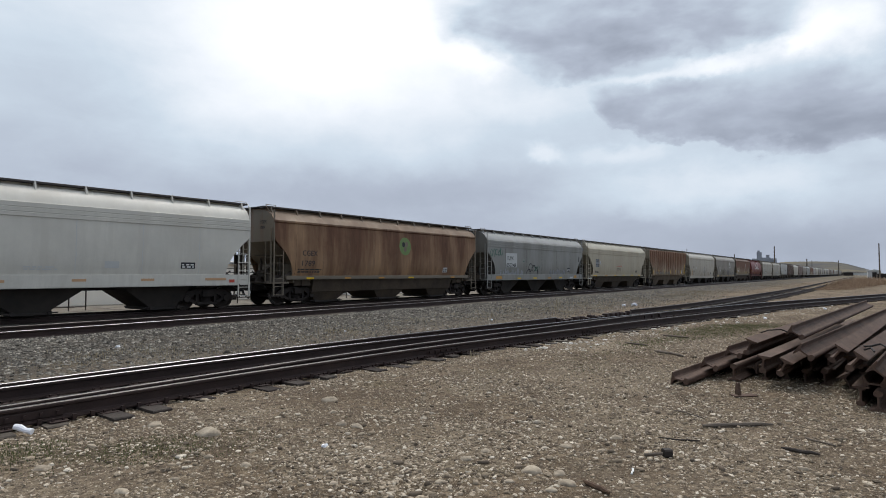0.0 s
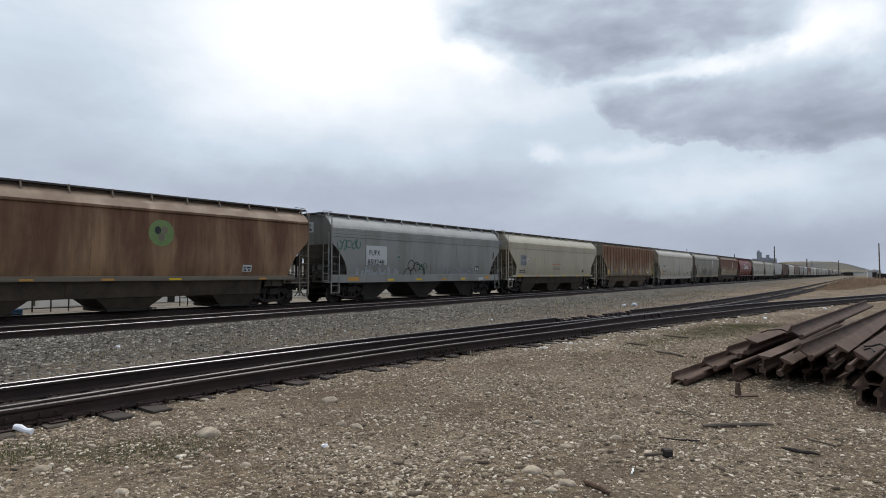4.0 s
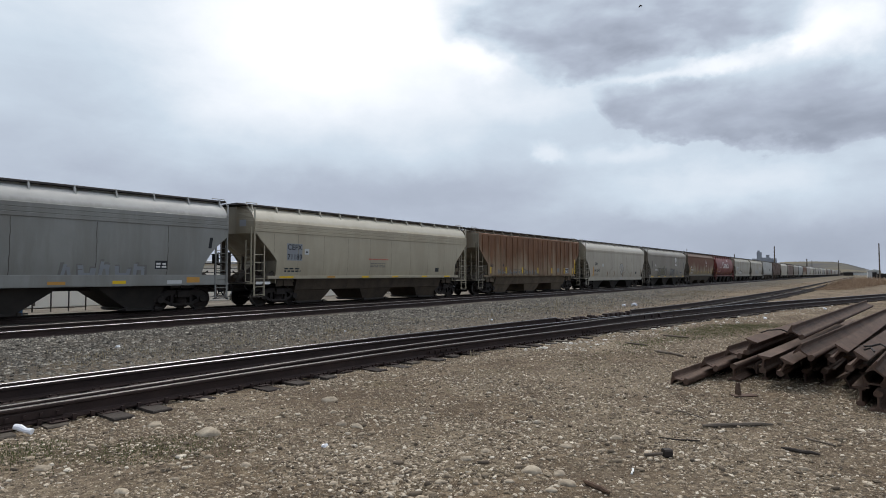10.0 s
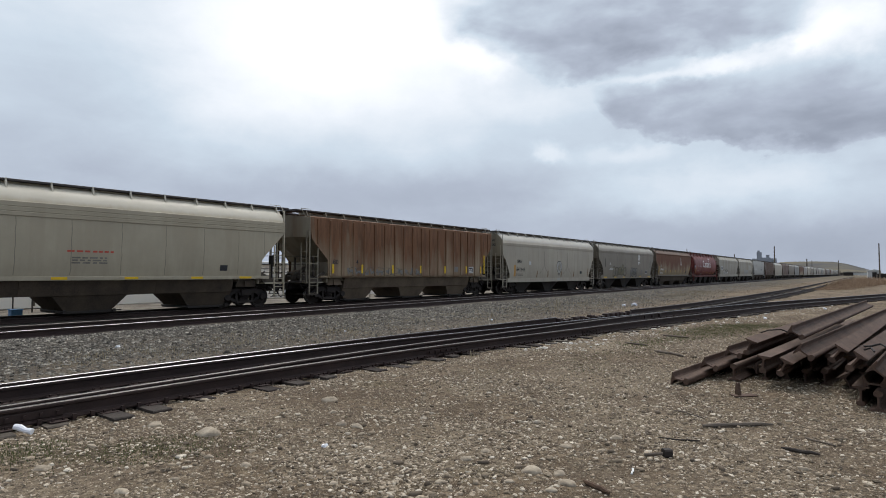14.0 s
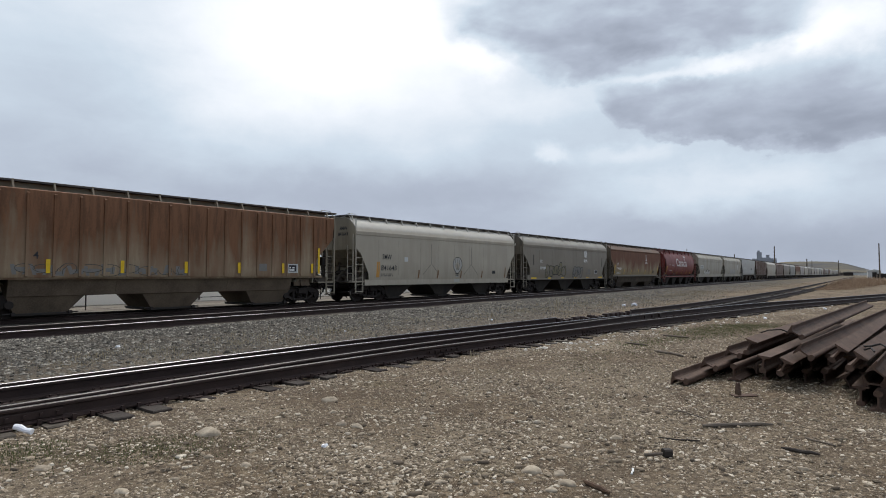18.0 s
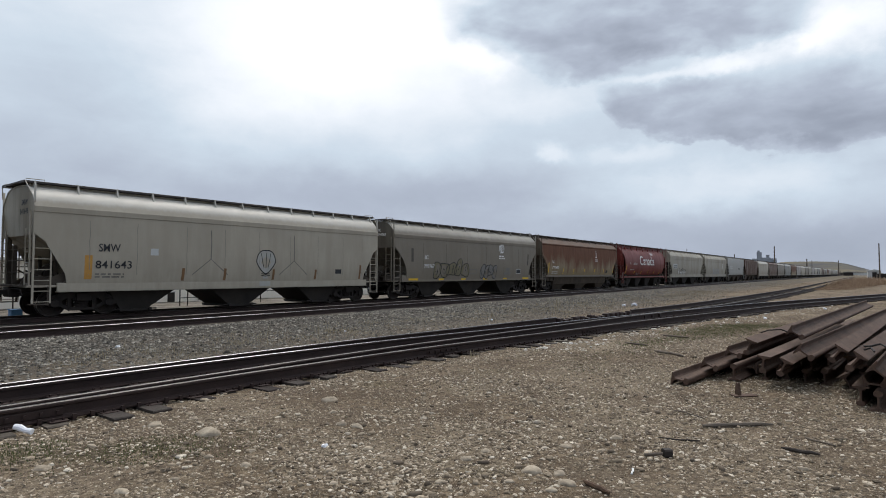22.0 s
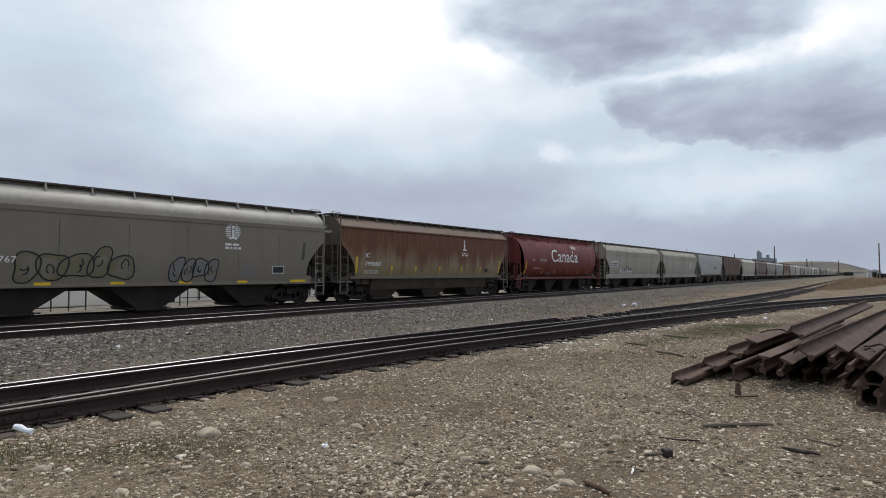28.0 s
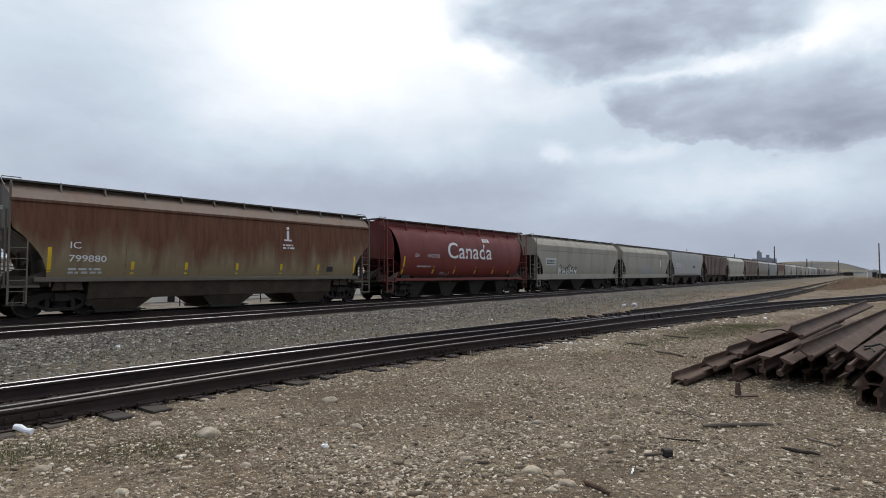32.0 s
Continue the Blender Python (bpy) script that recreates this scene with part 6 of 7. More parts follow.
    # far part of the train
    order = [(P_PALE, "belted", "pale"), (P_DARKBROWN, "round", "dark brown"), (P_OLIVE, "round", "olive grey"), (P_GREY, "belted", "grey"), (P_REDBROWN, "round", "red-brown"), (P_LILAC, "belted", "dusty grey"), (P_PALE, "belted", "pale grey"),
             (P_OLIVE, "belted", "olive"), (P_CREAM, "belted", "cream"), (P_LILAC, "flat", "dusty grey"), (P_PALE, "belted", "pale"), (P_GREY, "belted", "grey")]
    front = 231.2
    for k in range(26):
        paint, prof, word = order[k % len(order)]
        hopper_car(dict(name=f"far{k % len(order)}", front=front, rear=front + 16.7, profile=prof, cut="curved" if prof != "flat" else "slanted", paint=paint, detail=1 if k < 8 else 0, label=f"{word} covered hopper car far along the train"))
        front += 18.0


build_train()


# ---- sky backdrop: far cloud sheet that drifts ----
def build_backdrop():
    mb = MB()
    r, na, ne = 4000.0, 60, 14
    for j in range(ne + 1):
        e = radians(-1.5 + 41.5 * j / ne)
        for k in range(na + 1):
            a = radians(AZ - 62 + 124 * k / na)
            mb.v.append((r * math.cos(e) * math.cos(a), r * math.cos(e) * math.sin(a), r * math.sin(e)))
    w = na + 1
    mb.f = [(j * w + k, (j + 1) * w + k, (j + 1) * w + k + 1, j * w + k + 1) for j in range(ne) for k in range(na)]
    m = bpy.data.materials.new("cloud_backdrop")
    m.use_nodes = True
    n = Nodes(m.node_tree)
    g = n.add("ShaderNodeGroup", node_tree=SKY)
    n.links.new(n.add("ShaderNodeTexCoord").outputs["Object"], g.inputs[0])
    e = n.add("ShaderNodeEmission")
    n.links.new(g.outputs[0], e.inputs[0])
    n.links.new(e.outputs[0], n.add("ShaderNodeOutputMaterial").inputs[0])
    ob = new("backdrop", mb.mesh("backdrop", m, True))
    return tagged(ob, "grey and white broken cloud over the yard", "sky", kind="structure")


BACKDROP = build_backdrop()


# ---- behind the train: low white building, fence posts ----
def build_shed():
    sh = thing("warehouse", "long low white metal-clad building behind the train", "building")
    y = 34.0
    cl = worn("white_cladding", (0.86, 0.81, 0.71), (0.76, 0.71, 0.62), 0.7, 0, 0.8, 20, 0.5, 0.1)
    part("wall", MB().box(-40, 95, y, y + 0.2, -0.3, 2.3), cl, sh)
    part("roof", MB().prism([(y - 0.25, 2.3), (y + 5, 2.5), (y + 5, 2.6), (y - 0.25, 2.42)], -40.5, 95.5), PATCH, sh)
    part("back_wall", MB().box(-40, 95, y + 4.8, y + 5.0, -0.1, 2.3), cl, sh)
    for z in (1.35, 1.95):
        part("trim", MB().box(-40, 95, y - 0.03, y - 0.004, z, z + 0.05), SEAM, sh)
    for k in range(12):
        x = -6 + 9 * k
        part("downpipe", MB().tube([(x, y - 0.06, 0), (x, y - 0.06, 2.3)], 0.05, 8), GREY_WOOD, sh)
    for x0, x1, z0, z1 in ((18.97, 19.4, -0.12, 0.51), (23.2, 23.7, -0.2, 0.25), (33.0, 33.8, 0.1, 0.9), (46.0, 46.9, 0.1, 0.9)):
        win = part("window", MB().box(x0, x1, y - 0.05, y - 0.004, z0, z1), BLACK_STEEL, sh)
        part("window_frame", MB().box(x0 - 0.06, x1 + 0.06, y - 0.07, y - 0.045, z1, z1 + 0.06).box(x0 - 0.06, x1 + 0.06, y - 0.07, y - 0.045, z0 - 0.06, z0), WHITE_MARK, win)
    fence = thing("post_fence", "thin steel fence posts and pipe rails behind the train", "fence")
    for x in [8.2 + 0.72 * k for k in range(7)] + [17.14, 17.58, 20.65, 22.24, 24.6, 27.0, 29.4, 31.8, 34.2]:
        part("post", shared("post", lambda: MB().tube([(0, 0, -0.15), (0, 0, 1.25)], 0.03, 6).mesh("post", TIE_WOOD)), None, fence).matrix_basis = pose(x, 29.5, 0)
    for x0, x1, z in ((8.2, 12.52, 0.10), (8.2, 12.52, 1.2), (17.14, 22.24, 0.35), (22.24, 34.2, 0.6)):
        part("rail", MB().tube([(x0, 29.5, z), (x1, 29.5, z)], 0.022, 6), TIE_WOOD, fence)
    blue = worn("blue_plastic", (0.06, 0.17, 0.34), (0.05, 0.13, 0.26), 0.5, 0, 5, 30, 0.5)
    bin_ = thing("crate", "small blue plastic crate on the ground by the fence", "crate", m=pose(8.92, 27.0, -0.07))
    part("box", MB().box(-0.19, 0.19, -0.15, 0.15, 0.0, 0.28, 0.015), blue, bin_)
    part("rim", MB().box(-0.21, 0.21, -0.17, 0.17, 0.28, 0.315, 0.008), blue, bin_)


build_shed()


def part_pole(name, label, az, dist, height, r):
    a = radians(az)
    p = thing(name, label, "utility pole", m=pose(dist * math.cos(a), dist * math.sin(a), -0.1))
    part("shaft", MB().tube([(0, 0, 0), (0, 0, height)], [r, r * 0.65], 8), GREY_WOOD, p)
    return p


def build_distance():
    for px, top, dist, r, nm in ((1556.5, 430, 150, 0.15, "tall weathered wooden utility pole"), (1371, 436, 330, 0.35, "dark utility pole beyond the train"), (1428, 458, 480, 0.5, "dark distant utility pole"), (1437, 461, 520, 0.3, "pale distant wooden utility pole"), (1484, 461, 480, 0.4, "pale distant light pole"), (1300, 450, 300, 0.3, "distant pole behind the cars"), (1216, 440, 220, 0.14, "distant pole behind the cars")):
        az = heading(px, 470)[0]
        h = 1.62 + (485 - top) * dist * math.cos(radians(az - AZ)) / 1040
        part_pole("utility_pole", nm, az, dist, h, r)
    # grain elevator
    az, d = radians(heading(1353, 470)[0]), 1500.0
    el = thing("grain_elevator", "grey concrete grain elevator on the skyline", "grain elevator", m=pose(d * math.cos(az), d * math.sin(az), 0, 0, 0, math.degrees(az) - 90))
    conc = worn("elevator_concrete", (0.30, 0.31, 0.33), (0.24, 0.25, 0.27), 0.9, 0, 0.1, 2, 0.5, 0.1)
    part("headhouse", MB().box(-15, -5, -5, 5, 0, 50), conc, el)
    part("headhouse_roof", MB().box(-13.5, -9, -4, 4, 50, 54), conc, el)
    part("annex", MB().box(-5, 12, -6, 6, 0, 38), conc, el)
    part("annex_top", MB().box(3, 10, -3, 3, 38, 44), conc, el)
    for x in (-22, -15, 15, 21):
        part("silo", MB().tube([(x, 0, 0), (x, 0, 31 if x < 0 else 33)], 3.4, 14), conc, el)
    part("conveyor", MB().box(-25, 24, -1.2, 1.2, 33.2, 36), conc, el)
    # hill on the skyline
    # ochre grass patches on grey, with the sunlight on them painted in
    hill_m = worn("hill_grass_sunlit", (0.27, 0.215, 0.115), (0.125, 0.120, 0.125), 0.95, 0, 0.008, 0.03, 1.0, 0.0)
    mb = MB()
    prof = [(1180, 489), (1290, 478), (1350, 468), (1395, 464), (1440, 463.5), (1475, 464), (1500, 468), (1530, 476), (1568, 486), (1640, 490), (1700, 491)]
    rows = []
    for px, py in prof:
        a = radians(heading(px, 470)[0])
        dd = 2400.0
        h = max(0.5, 1.62 + (486 - py) * dd * math.cos(a - _a) / 1040)
        rows.append((a, dd, h))
    lv = 7
    for a, dd, h in rows:
        for j in range(lv + 1):
            f = j / lv
            dist = dd * (0.72 + 0.28 * f)
            z = h * (f * f * (3 - 2 * f)) * (dist / dd)
            mb.v.append((dist * math.cos(a), dist * math.sin(a), z - 1))
        mb.v.append((dd * 1.3 * math.cos(a), dd * 1.3 * math.sin(a), -2))
    w = lv + 2
    for k in range(len(rows) - 1):
        for j in range(w - 1):
            mb.f.append((k * w + j, k * w + j + 1, (k + 1) * w + j + 1, (k + 1) * w + j))
    tagged(new("hill", mb.mesh("hill", hill_m, True)), "low bare brown hill on the skyline", "hill", kind="structure")


build_distance()


# ---- pile of old rails ----
# end x, end y, top z, roll, length: the rails that lie on top and in front
HEAP = [(8.95, 2.24, 0.19, 98, 7.5), (9.75, 2.00, 0.34, 112, 9.5), (10.35, 1.76, 0.47, 108, 9.5), (10.25, 1.50, 0.62, 201, 4.6), (9.75, 1.66, 0.27, 0, 8.0),
        (9.50, 1.22, 0.46, 186, 7.0), (10.95, 0.96, 0.80, 122, 11.9), (9.55, 0.74, 0.66, 126, 11.9), (9.35, 0.95, 0.47, 205, 9.5), (9.55, 0.34, 0.68, 214, 11.9),
        (8.85, 0.13, 0.68, 216, 9.5), (8.60, -0.08, 0.60, 130, 9.5), (8.50, -0.27, 0.62, 222, 11.9), (8.7, -0.50, 0.72, 205, 11.9), (8.95, -0.05, 0.36, 90, 7.5), (8.66, -0.07, 0.24, 0, 7.5), (8.9, 0.10, 0.24, 180, 4.5),
        (9.3, -0.8, 0.66, 180, 9.5), (9.1, -1.1, 0.58, 160, 11.9), (9.4, -1.45, 0.42, 90, 9.5), (9.2, -1.8, 0.26, 64, 9.5)]
HEAP_SIZE = 1.27


def heap_rail(ln):
    """A heavy rail of the heap, its outline larger than that of the sidings' rails."""
    me = rail_mesh([(0, 0, 0), (ln, 0, 0)], "steel_rail", PILE_STEEL)
    for v in me.vertices:
        v.co = (v.co.x, v.co.y * HEAP_SIZE, v.co.z * HEAP_SIZE)
    return me


def lay_rail(x, y, top, roll, ln, yaw):
    ob = new("steel_rail", shared(("heap", ln), lambda: heap_rail(ln)))
    tagged(ob, "rusty old steel rail lying in a heap", "steel rail", "heap of old rails")
    c, s = math.cos(radians(roll)), math.sin(radians(roll))
    pts = [((u * c - w * s) * HEAP_SIZE, (u * s + w * c) * HEAP_SIZE) for u, w in RAIL]
    side = -(min(q[0] for q in pts) + max(q[0] for q in pts)) / 2
    ob.matrix_basis = pose(x, y, top - max(q[1] for q in pts), 0, 0, yaw) @ pose(0, side, 0, roll)
    # bolt holes at the end of the web
    for k in range(3):
        h = part("bolt_hole", shared("hole", lambda: MB().tube([(0, -0.0125, 0), (0, 0.0125, 0)], 0.018, 8).mesh("bolt_hole", BLACK_STEEL)), None, ob)
        h.matrix_basis = pose(0.10 + 0.14 * k, 0, 0.11)
    return ob


def build_pile():
    rnd = random.Random(9)
    for x, y, top, roll, ln in HEAP:
        lay_rail(x, y, top, roll, ln, -5.4 + rnd.uniform(-0.9, 0.9))
    # the lower layers, set back under the others
    for lay, (y0, y1) in enumerate(((1.55, -1.9), (1.2, -1.5))):
        y = y0
        while y > y1:
            x = 10.10 + 0.2 * lay + rnd.uniform(-0.1, 0.4) - 0.9 * max(0.0, 0.25 - y) * (y > -0.6)
            lay_rail(x, y, 0.235 + 0.19 * lay, rnd.choice((0, 180, 90, -90, 150)), rnd.choice((7.5, 9.5, 11.9)), -5.4 + rnd.uniform(-1.8, 1.8))
            y -= rnd.uniform(0.20, 0.27)
    for pts, r in (([(10.1, 0.98, 0.76), (10.0, 1.05, 0.80), (9.9, 1.2, 0.79), (9.86, 1.3, 0.75)], 0.010), ([(9.6, 0.10, 0.66), (9.5, -0.02, 0.68), (9.55, -0.12, 0.71), (9.4, -0.2, 0.68)], 0.013), ([(9.2, 0.05, 0.66), (9.1, -0.02, 0.70), (8.95, -0.05, 0.67)], 0.012)):
        tagged(new("bent_rod", MB().tube(pts, r, 7).mesh("bent_rod", BLACK_STEEL, True)), "bent black iron rod lying on the rail heap", "scrap metal", "scrap on the heap")


build_pile()


# ---- loose stones ----
def stone_field(name, label, count, where, size, mat, seed, smooth):
    rs = np.random.RandomState(seed)
    phi = (1 + 5 ** 0.5) / 2
    ico = np.array([(-1, phi, 0), (1, phi, 0), (-1, -phi, 0), (1, -phi, 0), (0, -1, phi), (0, 1, phi), (0, -1, -phi), (0, 1, -phi), (phi, 0, -1), (phi, 0, 1), (-phi, 0, -1), (-phi, 0, 1)]) / 1.902
    tri = np.array([(0, 11, 5), (0, 5, 1), (0, 1, 7), (0, 7, 10), (0, 10, 11), (1, 5, 9), (5, 11, 4), (11, 10, 2), (10, 7, 6), (7, 1, 8), (3, 9, 4), (3, 4, 2), (3, 2, 6), (3, 6, 8), (3, 8, 9), (4, 9, 5), (2, 4, 11), (6, 2, 10), (8, 6, 7), (9, 8, 1)])
    if len(size) > 2:
        ico = np.array([(1, 0, 0), (-1, 0, 0), (0, 1, 0), (0, -1, 0), (0, 0, 1), (0, 0, -1)], float)
        tri = np.array([(0, 2, 4), (2, 1, 4), (1, 3, 4), (3, 0, 4), (2, 0, 5), (1, 2, 5), (3, 1, 5), (0, 3, 5)])
    nv = len(ico)
    pts = []
    while len(pts) < count:
        p = where(rs)
        if p:
            pts.append(p)
    pts = np.array(pts)
    s = size[0] * (size[1] / size[0]) ** (rs.rand(count) ** 2.2)
    sc = np.stack([s * rs.uniform(0.75, size[2] if len(size) > 2 else 1.6, count), s * rs.uniform(0.7, 1.0, count), s * rs.uniform(0.42, 0.75, count)], 1)
    ang = rs.uniform(0, 6.283, count)
    v = ico[None] * (1 + rs.uniform(-0.30, 0.30, (count, nv, 1))) * sc[:, None, :]
    c, q = np.cos(ang)[:, None], np.sin(ang)[:, None]
    v = np.stack([v[..., 0] * c - v[..., 1] * q, v[..., 0] * q + v[..., 1] * c, v[..., 2]], 2)
    z = np.array([ground_z(x, y) for x, y in pts])
    v += np.stack([pts[:, 0], pts[:, 1], z + sc[:, 2] * rs.uniform(-0.15, 0.5, count)], 1)[:, None, :]
    f = (tri[None] + nv * np.arange(count)[:, None, None]).reshape(-1, 3)
    me = bpy.data.meshes.new(name)
    me.from_pydata(v.reshape(-1, 3).tolist(), [], f.tolist())
    me.materials.append(mat)
    if smooth:
        me.shade_smooth()
    return tagged(new(name, me), label, "gravel", kind="stuff")


def chips(rs):
    d, a = 1.6 + 13.2 * rs.rand() ** 1.15, radians(AZ + 46 * (2 * rs.rand() - 1))
    if rs.rand() > (d - 1.4) / 2.2 or rs.rand() < (abs(math.degrees(a) - AZ) - 40) / 6:
        return None
    x, y = d * math.cos(a), d * math.sin(a)
    return (x, y) if y < min(near_a(x), near_b(x)) - 0.78 and y > -3.8 + 1.2 * rs.rand() else None


def along(rs):
    x = 11 + 26 * rs.rand() ** 1.3
    y = near_a(x) - 0.9 - 1.6 * rs.rand() ** 2
    return (x, y) if rs.rand() < 0.4 + noise.noise((x * 0.5, y * 0.9, 5.5)) else None


def yard(rs):
    d, a = 1.6 + 26.0 * rs.rand() ** 1.2, radians(AZ + 46 * (2 * rs.rand() - 1))
    if rs.rand() > (d - 1.4) / 2.2 or rs.rand() < (abs(math.degrees(a) - AZ) - 40) / 6:
        return None
    x, y = d * math.cos(a), d * math.sin(a)
    patch = 0.5 + 0.9 * noise.noise((x * 0.8, y * 0.8, 3.3)) + 0.5 * noise.noise((x * 2.6, y * 2.6, 8.1))
    return (x, y) if y < min(near_a(x), near_b(x)) - 0.80 and y > -3 and rs.rand() < patch + 0.15 else None


def between(rs):
    x = 1.0 + 46 * rs.rand() ** 1.6
    y = 15.6 - 9.0 * rs.rand() ** 1.7
    if y < 11.6 + 0.8 * noise.noise((x * 0.6, y, 2.2)) and rs.rand() < 0.5:
        return None
    return (x, y) if y > near_b(x) + 0.85 or (abs(y - near_a(x)) < 0.68 and rs.rand() < 0.06) else None


def gravel(rs):
    """Dense river gravel, thinner where soil and dead grass show."""
    d, a = 2.0 + 16.0 * rs.rand() ** 1.1, radians(AZ + 44 * (2 * rs.rand() - 1))
    x, y = d * math.cos(a), d * math.sin(a)
    if y > min(near_a(x), near_b(x)) - 0.84 or y < -3:
        return None
    patch = 0.50 + 1.1 * noise.noise((x * 0.75, y * 0.75, 3.3)) + 0.7 * noise.noise((x * 2.3, y * 2.3, 8.1))
    return (x, y) if rs.rand() < max(0.12, patch) else None


stone_field("gravel", "dense tan and cream river gravel over the yard", 33000, gravel, (0.008, 0.024), PEBBLE, 8, False)
stone_field("fine_gravel", "fine tan river gravel over the yard", 40000, gravel, (0.006, 0.018, 1.5), PEBBLE, 9, False)
stone_field("pebbles", "loose tan and grey pebbles on the yard", 12000, yard, (0.010, 0.030), PEBBLE, 1, False)
stone_field("chips", "small tan gravel chips strewn on the yard", 40000, chips, (0.006, 0.015, 2.6), PEBBLE, 3, False)
stone_field("larger_pebbles", "scattered larger tan pebbles on the yard", 1500, yard, (0.020, 0.045), PEBBLE, 6, True)
stone_field("pale_stones", "pale broken stones along the turnout", 520, along, (0.015, 0.060), PALE_STONE, 4, False)
stone_field("ballast", "grey crushed stone between the tracks", 36000, between, (0.022, 0.058, 1.5), CRUSHED, 2, False)


# ---- single stones, litter and sticks on the yard ----
def stone(x, y, w, seed):
    rnd = random.Random(seed)
    bm = bmesh.new()
    bmesh.ops.create_icosphere(bm, subdivisions=3, radius=0.5)
    for v in bm.verts:
        k = 1 + 0.34 * noise.noise(v.co * 2.1 + Vector((seed * 3.7, 0, 0))) + 0.06 * noise.noise(v.co * 6 + Vector((seed, 1, 2)))
        v.co = Vector((v.co.x * w * 1.05, v.co.y * w * rnd.uniform(0.74, 0.76), v.co.z * w * 0.56)) * k
    me = bpy.data.meshes.new("stone")
    bm.to_mesh(me)
    bm.free()
    me.materials.append(COBBLE)
    me.shade_smooth()
    ob = new("stone", me)
    ob.matrix_basis = pose(x, y, ground_z(x, y) - w * 0.02, 0, 0, rnd.uniform(-40, 40) - 54)
    tagged(ob, "smooth tan river stone half sunk in the gravel", "stone", "larger stones on the yard")


STONES = ((3.48, 5.41, .256), (4.59, 4.44, .132), (4.55, 4.62, .122), (4.41, 4.2, .08), (4.35, 2.25, .166), (4.43, 2.04, .108), (4.24, 1.89, .129), (4.03, 1.92, .101), (4.94, 4.36, .074),
          (4.63, 2.86, .092), (4.36, 2.89, .12), (5.22, 2.34, .117), (3.22, 3.35, .077), (3.75, 2.72, .088), (3.08, 4.26, .103), (2.06, 5.57, .132), (3.36, 6.22, .159), (3.04, 4.72, .09))
for _k, (_x, _y, _w) in enumerate(STONES):
    stone(_x, _y, _w, _k + 1)
MORE = ((5.74, .47, .085), (5.47, .55, .05), (5.35, 5.64, .204), (4.43, 7.0, .118), (3.76, 6.13, .088), (4.89, 5.11, .106), (5.78, 2.05, .123), (3.38, 4.59, .092), (4.06, 3.79, .094), (2.58, 4.45, .079), (2.21, 4.55, .126), (2.11, 5.32, .06), (4.0, 2.26, .077), (5.67, .16, .062))
for _k, (_x, _y, _w) in enumerate(MORE):
    stone(_x, _y, _w, _k + 31)


def stick(label, a, b, r, seed, mat):
    rnd = random.Random(seed)
    pts = []
    for k in range(7):
        t = k / 6
        x, y = a[0] + (b[0] - a[0]) * t, a[1] + (b[1] - a[1]) * t
        pts.append((x + rnd.uniform(-0.01, 0.01), y + rnd.uniform(-0.01, 0.01), ground_z(x, y) + r * 0.9 + rnd.uniform(0, 0.004)))
    rr = [r * (0.75 + 0.3 * rnd.random()) for _ in pts]
    rr[0] *= 0.5
    rr[-1] *= 0.6
    tagged(new("stick", MB().tube(pts, rr, 7).mesh("stick", mat, True)), label, "stick", "sticks on the yard")


ROOT_WOOD = worn("red_brown_root", (0.115, 0.070, 0.045), (0.06, 0.04, 0.028), 0.9, 0, 8, 50, 0.7, 0.6)
stick("weathered grey stick lying on gravel", (6.70, 1.44), (7.25, 0.87), 0.025, 1, GREY_WOOD)
stick("dark broken stick lying on gravel", (6.27, 0.67), (6.22, 0.38), 0.018, 2, TIE_WOOD)
stick("grey splintered stick near the track", (12.49, 3.6), (12.12, 2.94), 0.03, 3, GREY_WOOD)
stick("thin grey stick near the turnout", (13.6, 4.6), (13.3, 4.0), 0.022, 4, GREY_WOOD)
stick("short grey stick on gravel", (16.0, 4.4), (15.7, 3.7), 0.03, 5, GREY_WOOD)
stick("thin dark twig on gravel", (6.0, 1.7), (6.1, 1.35), 0.009, 6, TIE_WOOD)
stick("thin pale twig on gravel", (6.9, 0.55), (6.7, 0.28), 0.011, 7, GREY_WOOD)
stick("thin pale twig on gravel", (7.3, 1.9), (7.1, 1.5), 0.010, 8, GREY_WOOD)
stick("bleached bone-white twig on gravel", (4.92, 1.62), (4.80, 1.58), 0.010, 9, WHITE_MARK)
stick("dark gnarled root lying on gravel", (4.34, 1.80), (4.20, 1.55), 0.02, 10, ROOT_WOOD)


